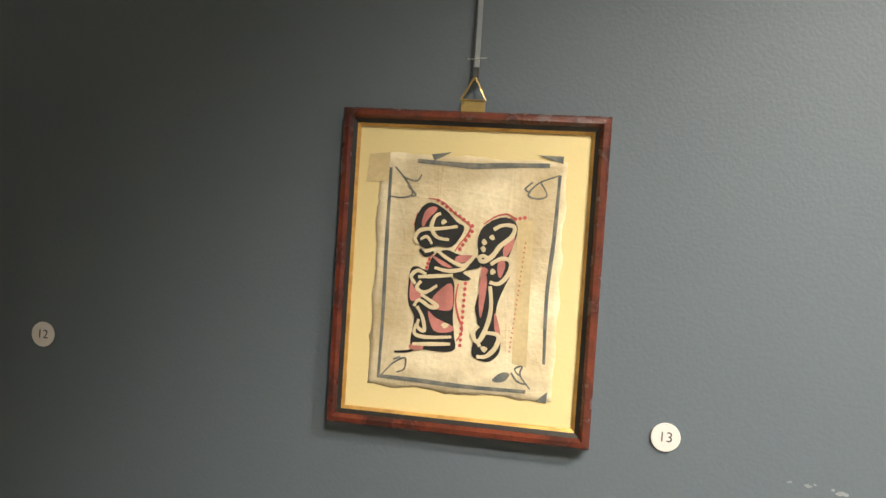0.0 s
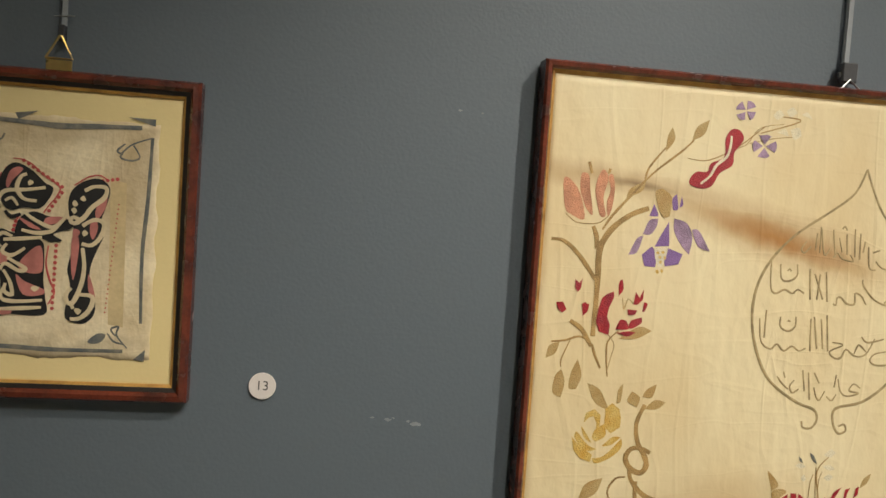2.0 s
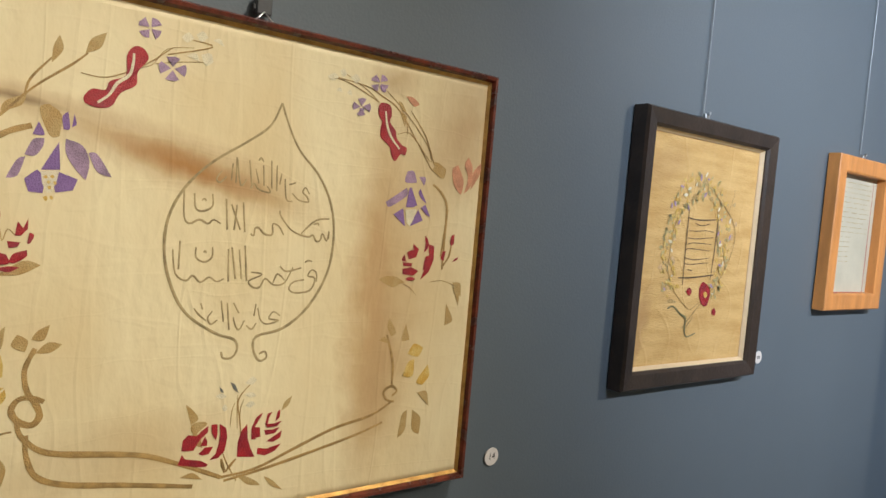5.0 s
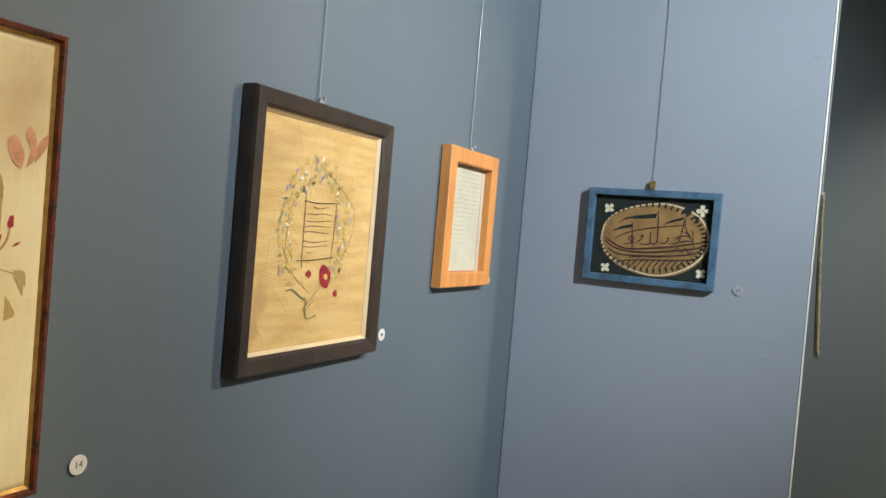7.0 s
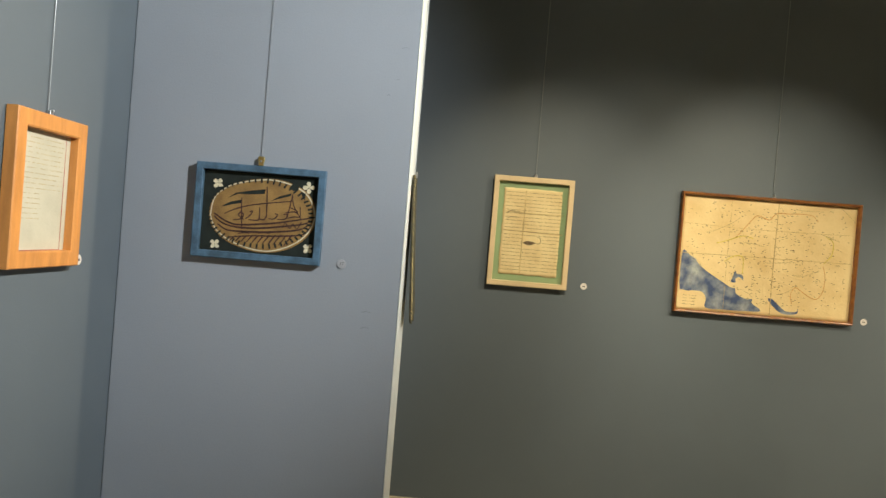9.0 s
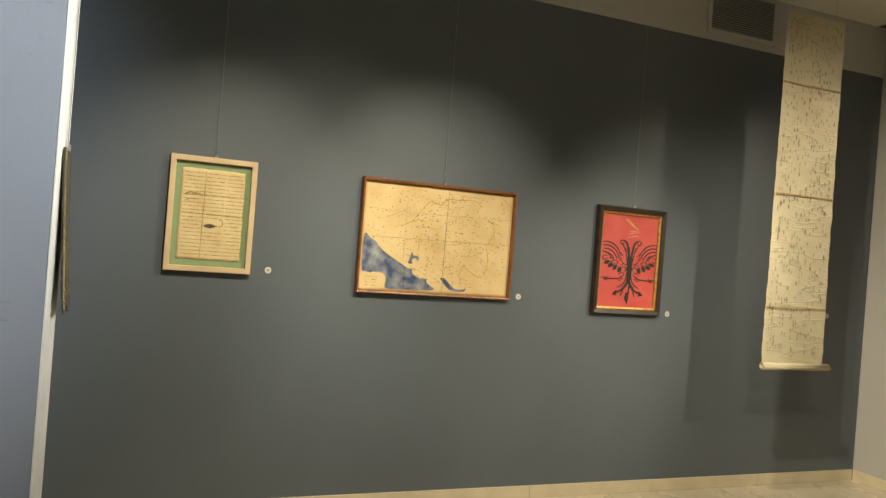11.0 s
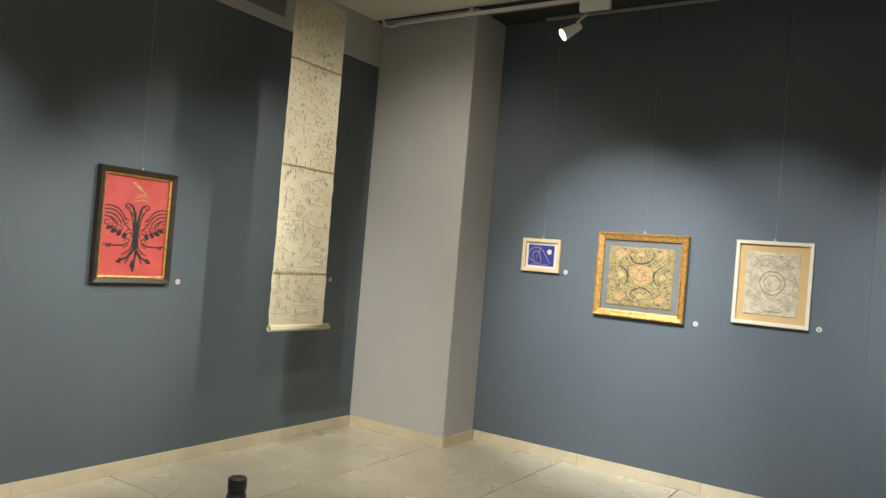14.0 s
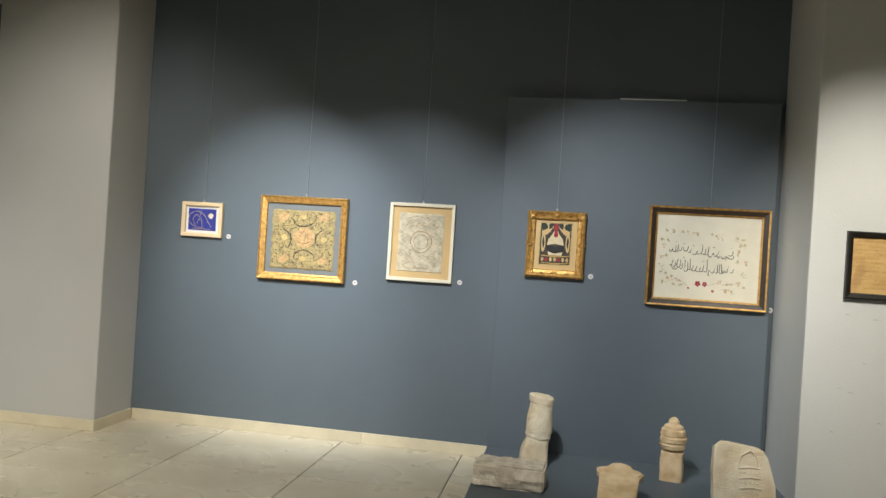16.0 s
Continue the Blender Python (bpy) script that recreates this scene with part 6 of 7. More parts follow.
for k in range(900):
    x, y = rng.uniform(40, 900), rng.uniform(60, 600)
    if y < 330 - x * 0.62 or rng.random() > 0.3 + 0.7 * math.exp(-((x - 520) / 260) ** 2):
        continue
    ink.poly((x, y), (x + rng.uniform(4, 12), y + rng.uniform(-1.5, 1.5)), (x + 8, y + 2.2), (x, y + 2.4))
ink = art("fold_line", FOLDSTAIN, 0.0093)
ink.line(5, (518, 25), (516, 300), (520, 620))
ink.line(3, (25, 318), (400, 322), (925, 326))
ink.line(2, (25, 480), (400, 470), (925, 478))
ink.line(2, (270, 25), (268, 300), (272, 620))
ink = art("paper_inset", MAPPAPER, 0.0097)
ink.blob((25, 112), (80, 114), (140, 108), (160, 80), (158, 34), (90, 28), (28, 28))
ink = art("inset_text", SEPIA, 0.01)
for k in range(4):
    ink.bars(50, 120, 90 - k * 16, 3, 70 + k)
art_on("velvet")
ink = art("border_tooth", NAVY, 0.0101)
for k in range(52):
    a = 2 * math.pi * k / 52
    cx, cy, ca, sa = 243 + 196 * math.cos(a), 178 + 124 * math.sin(a), math.cos(a), math.sin(a)
    ink.poly(*[(cx + ca * u - sa * v, cy + sa * u + ca * v) for u, v in ((-9, -3.5), (9, -3.5), (9, 3.5), (-9, 3.5))])
art_on("lace")
ink = art("lace_knot", PENCIL, 0.0123)
rng = random.Random(8)
for k in range(160):
    a, r = rng.uniform(0, 6.28), 60 + 150 * math.sqrt(rng.random())
    x, y = 234 + r * math.cos(a) * 0.8, 279 + r * math.sin(a)
    if 85 < x < 385 and 85 < y < 470:
        ink.line(1.6, (x, y), (x + rng.uniform(-12, 12), y + rng.uniform(-8, 8)), (x + rng.uniform(-16, 16), y + rng.uniform(-12, 12)))
ink = art("lace_knot", GOLDSTEM, 0.0121)
for j in range(9):
    for i in range(7):
        x, y = 95 + 46 * i + 23 * (j % 2), 105 + 43 * j
        if abs(complex(x - 234, y - 279)) > 62 and x < 372:
            ink.line(1.5, (x - 21, y + 4), (x - 10, y - 12), (x + 8, y - 12), (x + 21, y + 4), (x + 8, y + 16), (x - 12, y + 17))
art_on("cloth")
ink = art("stitch", DARKTHREAD, 0.0105)
for k in range(520):
    x, y = rng.uniform(110, 560), rng.uniform(100, 500)
    if abs(x - 336) < 70 and abs(y - 305) < 70:
        continue
    ink.line(3.5, (x, y), (x + rng.uniform(-10, 10), y + rng.uniform(-10, 10)), (x + rng.uniform(-14, 14), y + rng.uniform(-14, 14)))
ink = art("gold_stitch", GOLDTHREAD, 0.0107)
for k in range(420):
    x, y = rng.uniform(110, 560), rng.uniform(100, 500)
    ink.line(3, (x, y), (x + rng.uniform(-10, 10), y + rng.uniform(-10, 10)), (x + rng.uniform(-14, 14), y + rng.uniform(-14, 14)))
art_on("leaf")
ink = art("dotted_petal", REDINK, 0.0073)
for x0, y0, x1, y1, n in ((127, 291, 172, 262, 9), (172, 255, 158, 232, 5), (196, 268, 236, 276, 8), (168, 190, 166, 112, 12), (239, 245, 228, 110, 24), (104, 262, 108, 280, 4), (122, 222, 118, 206, 4)):
    for k in range(n):
        u = k / (n - 1)
        x, y = x0 + (x1 - x0) * u, y0 + (y1 - y0) * u
        s = 2.4 if n < 20 else 1.1
        ink.blob((x - s, y), (x, y + s), (x + s, y), (x, y - s))
ink = art("tan_patch", TANPATCH, 0.0064)
ink.poly((228, 275), (247, 272), (250, 92), (232, 95))
ink.poly((35, 345), (62, 348), (62, 312), (33, 310))
art_on("wreath")
rng = random.Random(21)
for name, material, z, n in (("small_leaf", SAGE, 0.0087, 120), ("yellow_blossom", MARIGOLD, 0.0089, 110), ("pale_blossom", SILKPALE, 0.0091, 14), ("pink_blossom", LILAC, 0.009, 16)):
    ink = art(name, material, z)
    for k in range(n):
        a, r = rng.uniform(-0.9, 4.0), rng.uniform(0.78, 1.28)
        x, y, s = 262 + 112 * r * math.cos(a), 318 + 145 * r * math.sin(a), rng.uniform(3, 7)
        b = rng.uniform(0, 6.28)
        c, d = math.cos(b), math.sin(b)
        ink.blob(*[(x + s * (c * u - d * w), y + s * (d * u + c * w)) for u, w in ((-1.3, 0), (0, 0.6), (1.3, 0), (0, -0.6))])

for got, name, material, owner in INKS:
    for bm in got.bms:
        tagged(part(name, bm, material, owner), kind="stuff" if got.joined else "")

# ---- number labels ----


def number_label(side, a, z, text="", card=None, group="round number labels beside the pictures"):
    m = on_wall(side, a, z, 0.002)
    bm = lathe([(0.0172, 0), (0.0176, 0.0006), (0.0176, 0.0016), (0.017, 0.0022)], 28)
    d = single("number_label", bm, card or WHITEPAPER, "round grey number label stuck on the partition" if card else "round white number label stuck on the wall", "label", group=group)
    d.matrix_world = m
    if text:
        cu = bpy.data.curves.new("numeral", "FONT")
        cu.body, cu.size, cu.align_x, cu.align_y, cu.extrude = text, 0.0175, "CENTER", "CENTER", 0.00015
        t = new("numeral", cu)
        t.location = (0, 0, 0.0024)
        dg = bpy.context.evaluated_depsgraph_get()
        me = bpy.data.meshes.new_from_object(t.evaluated_get(dg))
        bpy.data.objects.remove(t)
        me.materials.clear()
        me.materials.append(LABELINK)
        t = new("numeral", me)
        t.location = (0, 0, 0.0024)
        t.parent = d
    else:
        bm = bmesh.new()
        for k in (-1, 1):
            box(bm, k * 0.0035 - 0.0024, -0.004, 0.0022, k * 0.0035 + 0.0024, 0.004, 0.0025)
        part("numeral", bm, LABELINK, d)


for side, a, z, text in (("north", 0.817, 1.353, "12"), ("north", 1.664, 1.302, "13"), ("north", 2.975, 1.046, "14"), ("north", 3.935, 1.186, ""), ("north", 4.66, 1.328, ""),
                         ("partition", 0.106, 1.374, "17"), ("east", -1.019, 1.305, ""), ("east", -2.525, 1.238, ""), ("east", -3.64, 1.178, ""), ("east", -5.076, 1.222, ""),
                         ("south", 4.511, 1.441, ""), ("south", 3.503, 1.162, ""), ("south", 2.732, 1.218, ""), ("board", 1.824, 1.324, ""), ("south", 0.643, 1.178, "")):
    number_label(side, a, z, text, GREYLABEL if side == "partition" else None)

# ---- hangers ----


def hanger(side, a, z, kind="clip", width=0.0035, off=0.005, top=None):
    """A clear band from the ceiling and the clip that holds the picture."""
    h = root("picture_hanger", on_wall(side, a, z, off), "clear nylon hanging band with a small metal clip", "hanger", "picture hangers")
    up = (top or CEIL) - z - 0.002
    lo = 0.05 if kind == "triangle" else 0.03 if kind == "block" else 0.012
    w = width / 2
    part("band", solid(-w, lo, 0.0, w, up, 0.0022, 0.0004), NYLON, h, "clear nylon band")
    if kind in ("triangle", "block"):
        part("band", solid(-w - 0.0035, lo, 0.0002, -w - 0.0012, up, 0.0018), NYLONDARK, h)
    if kind == "triangle":
        part("plate", solid(-0.015, -0.004, 0.012, 0.015, 0.012, 0.0142, 0.0006), BRASS, h, "brass hanging plate")
        bm = bmesh.new()
        tube(bm, [(-0.0155, 0.0135, 0.014), (0.0155, 0.0135, 0.014), (0.0012, 0.041, 0.012), (-0.0012, 0.041, 0.012), (-0.0155, 0.0135, 0.014)], 0.0014)
        part("ring", bm, BRASS, h, "brass triangle ring")
        part("hook", solid(-0.004, 0.036, 0.002, 0.004, 0.055, 0.012, 0.001), DARKSTEEL, h)
        bm = bmesh.new()
        tube(bm, [(-0.012, 0.066, 0.003), (0.012, 0.068, 0.003)], 0.0007)
        part("wire_end", bm, STEEL, h)
    elif kind == "block":
        part("clip", solid(-0.012, 0.006, 0.002, 0.012, 0.034, 0.013, 0.002), DARKSTEEL, h, "dull dark steel clip")
        part("clip_screw", solid(-0.016, 0.012, 0.004, -0.012, 0.02, 0.01, 0.001), DARKSTEEL, h)
        bm = bmesh.new()
        tube(bm, [(-0.014, -0.004, 0.016), (0, 0.01, 0.013), (0.014, -0.004, 0.016)], 0.0013)
        part("ring", bm, STEEL, h)
    else:
        part("clip", solid(-0.009, -0.001, 0.004, 0.009, 0.016, 0.014, 0.002), STEEL if kind == "clip" else BRASS, h)
        if kind == "brass":
            part("clip_jaw", solid(-0.012, 0.014, 0.003, 0.012, 0.034, 0.013, 0.003), BRASS, h)
        part("clip_screw", solid(-0.003, 0.012, 0.012, 0.003, 0.02, 0.02, 0.001), STEEL, h)


hanger("north", 1.404, 1.684, "triangle", 0.0065)
hanger("north", 2.444, 1.757, "block", 0.0075)
hanger("north", 3.556, 1.774, "clip", 0.003)
hanger("north", 4.41, 1.775, "clip", 0.003)
hanger("partition", 0.436, 1.718, "brass", 0.0016)
hanger("east", -0.713, 1.867, "clip", 0.003)
hanger("east", -1.987, 1.86, "clip", 0.003, top=3.03)
hanger("east", -3.31, 1.85, "clip", 0.003, top=3.03)
for a, z, side in ((4.716, 1.688, "south"), (3.908, 1.77, "south"), (3.03, 1.765, "south"), (2.075, 1.756, "board"), (1.075, 1.83, "board")):
    hanger(side, a, z, "clip", 0.0035, 0.005, 3.43)

# ---- textile on the end of the partition ----
m = Matrix(((1, 0, 0, 5.07), (0, 0, -1, -0.126), (0, 1, 0, 1.18), (0, 0, 0, 1)))
t = root("wall_hanging", m, "frayed olive textile hung on the partition end", "textile")


def swell(v):
    return 0.008 + 0.03 * (1 - v) ** 1.3


bm = bmesh.new()
rows = []
for j in range(25):
    v = j / 24
    rows.append([bm.verts.new((0.2 * i / 12 + 0.006 * noise.noise((j * 0.7, i, 0)), 0.56 * v - 0.025 * (i % 2) * (j == 0), swell(v) + 0.006 * math.sin(i * 1.1) * (1 - v))) for i in range(13)])
for a, b in zip(rows, rows[1:]):
    for i in range(12):
        bm.faces.new((a[i], a[i + 1], b[i + 1], b[i]))
cloth = part("cloth", bm, DARKCLOTH, t, "dark olive woven cloth")
sol = cloth.modifiers.new("thickness", "SOLIDIFY")
sol.thickness = 0.006
rng = random.Random(3)
for name, lo, hi, material, label in (("fringe", 0, 30, GOLDTHREAD, "frayed gold fringe"), ("worn_edge", 30, 70, OLIVE, "worn olive edge")):
    bm = bmesh.new()
    for k in range(lo, hi):
        y = 0.56 * k / 69
        e, o = rng.uniform(0.003, 0.009), swell(y / 0.56)
        tube(bm, [(0.002, y, o), (-e, y + rng.uniform(-0.004, 0.004), o + 0.003), (-e * 1.3, y - 0.006, o + 0.007)], 0.0014, 5)
    tagged(part(name, bm, material, t, label), kind="stuff")
part("band", solid(0.1, 0.56, 0.002, 0.103, 2.22, 0.005), NYLON, t)
part("clip", solid(0.094, 0.555, 0.002, 0.109, 0.58, 0.014, 0.002), STEEL, t)

# ---- the long scroll ----
m = Matrix(((0, 0, -1, 5.7), (-1, 0, 0, -4.0), (0, 1, 0, 0.925), (0, 0, 0, 1)))
s = root("paper_scroll", m, "long ivory paper scroll hanging from the ceiling, rolled at its foot", "scroll")
H = 2.22
cuts = [0.0, 0.37, 1.079, 1.775, H]
for k, (y0, y1) in enumerate(zip(cuts, cuts[1:])):
    bm = bmesh.new()
    grid = []
    n = max(6, round((y1 - y0) / 0.03))
    for j in range(n + 1):
        y = y0 + (y1 - y0) * j / n
        w = 0.507 - 0.022 * y / H
        row = []
        for i in range(15):
            u = i / 14
            x = w * u + (0.006 * noise.noise((y * 14, u * 2, k)) if i in (0, 14) else 0)
            row.append(bm.verts.new((x, y, 0.007 * noise.noise((x * 3, y * 2.2, 2)) + 0.003 * noise.noise((x * 9, y * 13, 4)))))
        grid.append(row)
    for a, b in zip(grid, grid[1:]):
        for i in range(14):
            bm.faces.new((a[i], a[i + 1], b[i + 1], b[i]))
    part("paper_length", bm, SCROLLPAPER, s, smooth=True)
    if k:
        bm = solid(0.002, y0 - 0.0035, 0.0072, 0.5 - 0.022 * y0 / H, y0 + 0.0035, 0.0096)
        part("glued_seam", bm, SEAM, s, "brown glued seam")
rows_of = Ink(0.0098)
rows_of.joined = True
rng = random.Random(11)
for k in range(900):
    x, y = 22 + 22 * rng.randrange(20) + rng.uniform(-4, 4), rng.uniform(60, 2180)
    if rng.random() > 0.45 + 0.5 * (y / 2260):
        continue
    for q in range(3):
        e, v = rng.uniform(8, 13), y - q * 7
        rows_of.poly((x, v), (x + e, v + rng.uniform(-2, 2)), (x + e, v + 3.2), (x + e * 0.5, v + 4.4), (x, v + 3.4))
tagged(part("script", rows_of.bms[0], FAINTINK, s, "faint grey rows of writing"), kind="stuff")
bm = bmesh.new()
turns = []
for i in range(57):
    a = i / 56 * 4 * math.pi
    r = 0.008 + 0.018 * i / 56
    turns.append((math.cos(a) * r, math.sin(a) * r))
edge = [[bm.verts.new((x, cy, 0.012 + cx)) for cx, cy in turns] for x in (-0.004, 0.553)]
for i in range(56):
    bm.faces.new((edge[0][i], edge[0][i + 1], edge[1][i + 1], edge[1][i]))
roll = part("roll", bm, SCROLLPAPER, s, "rolled end of the scroll", smooth=True)
sol = roll.modifiers.new("thickness", "SOLIDIFY")
sol.thickness = 0.002
bm = bmesh.new()
for x in (0.03, 0.4):
    tube(bm, [(x, H - 0.01, 0.003), (x, H + 0.12, 0.003), (x, CEIL - 0.925, 0.003)], 0.0007, 5)
part("hanging_thread", bm, NYLON, s)

# ---- plinth, display board and carved stones ----
structure("plinth", solid(0.622, -5.83, 0, 2.456, -4.5, 0.1, 0.004), SLATE, "low slate blue painted plinth under the stones")
display = structure("display_board", solid(0.668, SOUTH, 0.02, 2.458, -5.83, 2.535, 0.003), SLATE, "slate blue display board standing proud of the wall")
part("raw_top", solid(1.266, -5.86, 2.5351, 1.7, -5.828, 2.543), WHITE, display, "raw white strip on the board top")


def stone(name, bm, material, label, m, rough=0.004, scale=14, category="carved stone"):
    bmesh.ops.subdivide_edges(bm, edges=[e for e in bm.edges if e.calc_length() > 0.05], cuts=2, use_grid_fill=True)
    bmesh.ops.subdivide_edges(bm, edges=[e for e in bm.edges if e.calc_length() > 0.03], cuts=1, use_grid_fill=True)
    bm.normal_update()
    for v in bm.verts:
        v.co += v.normal * rough * (noise.noise(v.co * scale) + 0.6 * noise.noise(v.co * scale * 3.1) + 0.35 * noise.noise(v.co * scale * 7))
    ob = single(name, bm, material, label, category)
    ob.matrix_world = m
    return ob


def loft(sections, n=28, power=2.0):
    """A form of stacked rounded-square rings: (half width, half depth, height, roundness, x shift)."""
    bm = bmesh.new()
    rings = []
    for w, d, z, p, sx in sections:
        ring = []
        for i in range(n):
            a = 2 * math.pi * i / n
            c, q = math.cos(a), math.sin(a)
            ring.append(bm.verts.new((sx + w * math.copysign(abs(c) ** (2 / p), c), d * math.copysign(abs(q) ** (2 / p), q), z)))
        rings.append(ring)
    for a, b in zip(rings, rings[1:]):
        for i in range(n):
            bm.faces.new((a[i], a[(i + 1) % n], b[(i + 1) % n], b[i]))
    bm.faces.new(rings[0][::-1])
    bm.faces.new(rings[-1])
    return bm


bm = loft([(0.083, 0.075, 0, 5, 0), (0.085, 0.076, 0.06, 5, 0), (0.078, 0.07, 0.12, 4, 0), (0.068, 0.064, 0.175, 3, 0), (0.068, 0.064, 0.18, 2.6, 0), (0.074, 0.07, 0.186, 2.4, 0),
           (0.078, 0.072, 0.2, 2.4, 0), (0.076, 0.07, 0.206, 2.4, 0), (0.08, 0.074, 0.24, 2.4, 0.0), (0.078, 0.072, 0.29, 2.3, 0.006), (0.07, 0.066, 0.34, 2.2, 0.012), (0.068, 0.064, 0.4, 2.2, 0.018),
           (0.074, 0.066, 0.408, 2.2, 0.02), (0.078, 0.066, 0.445, 2.2, 0.024), (0.07, 0.06, 0.452, 2.2, 0.024)])
stone("column_fragment", bm, MARBLE, "pale marble baluster fragment standing on the plinth", pose(2.13, -5.5, 0.098, 0, -8, 8) @ Matrix.Diagonal((1.06, 1.05, 1.0, 1)), 0.005)

bm = loft([(0.078, 0.07, 0, 5, 0), (0.08, 0.07, 0.09, 5, 0), (0.074, 0.066, 0.168, 4, 0), (0.058, 0.056, 0.176, 2, 0), (0.058, 0.056, 0.183, 2, 0), (0.082, 0.08, 0.19, 2, 0), (0.088, 0.085, 0.212, 2, 0.004),
           (0.08, 0.078, 0.222, 2, 0), (0.09, 0.086, 0.23, 2, 0), (0.09, 0.086, 0.255, 2, -0.003), (0.08, 0.078, 0.264, 2, 0), (0.086, 0.082, 0.27, 2, 0.002), (0.08, 0.078, 0.3, 2, 0), (0.068, 0.066, 0.306, 2, 0),
           (0.064, 0.062, 0.322, 2, -0.002), (0.036, 0.036, 0.335, 2, 0), (0.034, 0.034, 0.352, 2, 0), (0.02, 0.02, 0.37, 2, 0), (0.004, 0.004, 0.376, 2, 0)])
stone("turban_headstone", bm, STONE, "limestone headstone with a carved turban top", pose(1.265, -5.52, 0.1, 0, 0, -10) @ Matrix.Diagonal((0.9, 0.9, 1.04, 1)), 0.004)


def slab(outline, thick):
    bm = bmesh.new()
    f = bm.faces.new([bm.verts.new((x, 0, z)) for x, z in outline])
    got = bmesh.ops.extrude_face_region(bm, geom=[f])
    for v in got["geom"]:
        if isinstance(v, bmesh.types.BMVert):
            v.co.y -= thick
    es = [e for e in bm.edges if len(e.link_faces) == 2 and abs(e.calc_face_angle(0)) > 0.5]
    bmesh.ops.bevel(bm, geom=es, offset=0.008, segments=2, affect="EDGES")
    bmesh.ops.triangulate(bm, faces=bm.faces)
    return bm


# the relief slab leans back on the board side; the viewer sees its front
tablet = root("relief_tablet", pose(0.925, -5.13, 0.1, -17, 0, 185), "pale limestone tablet with a worn carved relief", "carved stone")
bm = slab([(-0.175, 0), (-0.172, 0.2), (-0.16, 0.32), (-0.12, 0.352), (-0.03, 0.345), (0.06, 0.33), (0.11, 0.31), (0.135, 0.27), (0.165, 0.12), (0.17, 0)], 0.07)
bmesh.ops.subdivide_edges(bm, edges=[e for e in bm.edges if e.calc_length() > 0.04], cuts=2, use_grid_fill=True)
bm.normal_update()
for v in bm.verts:
    v.co += v.normal * (0.004 * noise.noise(v.co * 18) + 0.002 * noise.noise(v.co * 50))
part("slab", bm, MARBLE, tablet)
bm = bmesh.new()
tube(bm, [(0.075, -0.071, 0.21), (0.07, -0.072, 0.27), (0.03, -0.073, 0.305), (-0.02, -0.073, 0.275), (-0.03, -0.072, 0.21)], 0.006, 6)
part("carved_arch", bm, MARBLE, tablet)
for k in range(4):
    bm = bmesh.new()
    z = 0.21 - 0.055 * k
    tube(bm, [(0.085, -0.071, z), (0.03, -0.073, z + 0.006), (-0.035, -0.071, z - 0.004)], 0.005, 6)
    part("carved_line", bm, MARBLE, tablet)
    for s in range(4):
        bm = bmesh.new()
        x = 0.07 - 0.028 * s
        tube(bm, [(x, -0.071, z - 0.012), (x - 0.008, -0.073, z - 0.03), (x - 0.02, -0.071, z - 0.02)], 0.0035, 5)
        part("carved_sign", bm, MARBLE, tablet)

bm = slab([(-0.085, -0.1), (-0.095, 0.15), (-0.11, 0.155), (-0.115, 0.19), (-0.085, 0.205), (-0.06, 0.215), (-0.045, 0.245), (0, 0.26), (0.045, 0.245), (0.06, 0.215), (0.09, 0.205), (0.115, 0.18), (0.105, 0.15), (0.095, 0.145), (0.09, -0.1)], 0.05)
stone("lobed_headstone", bm, STONE, "orange limestone headstone with a lobed top, leaning back", pose(1.635, -4.9, 0.142, -70, 0, 172) @ Matrix.Diagonal((1.15, 1.0, 1.0, 1)), 0.003)

bm = bmesh.new()
box(bm, -0.205, -0.1, 0, 0.205, 0.1, 0.135, 0.012, 2)
bmesh.ops.subdivide_edges(bm, edges=bm.edges, cuts=3, use_grid_fill=True)
for v in bm.verts:
    if v.co.y > 0.07:
        v.co += Vector((0, 1, 0)) * 0.025 * (noise.noise(v.co * 22) - (0.12 - v.co.z) * 2)
stone("broken_block", bm, ROUGHSTONE, "broken marble block with a rough hacked side", pose(2.235, -5.03, 0.1, 0, 0, -4), 0.006, 20)

# ---- framed sheet on the white wall and the edge of a first picture ----
p = picture("white", 0.434, 1.314, 0.32, 0.38, "tan written sheet in a black carved frame")
rails(p, "frame_rail", 0.32, 0.38, [(0, 0), (0, 0.024), (0.008, 0.03), (0.03, 0.022), (0.034, 0.004)], BLACKWOOD)
sheet(p, "written_sheet", 0.03, 0.03, 0.29, 0.35, 0.006, LINEN, "tan sheet with faint writing")
rows_of = Ink(0.0085)
rows_of.joined = True
for k in range(12):
    rows_of.bars(50, 270, 325 - k * 24, 4, 200 + k)
part("faint_writing", rows_of.bms[0], GOLDSTEM, p)
p = picture("north", 0.397, 1.42, 0.325, 0.3, "dark wooden picture frame beside the number label")
rails(p, "frame_rail", 0.325, 0.3, [(0, 0), (0, 0.02), (0.004, 0.024), (0.014, 0.02), (0.016, 0.004)], DARKBROWN)
sheet(p, "mount", 0.012, 0.012, 0.313, 0.288, 0.006, CREAMBOARD)

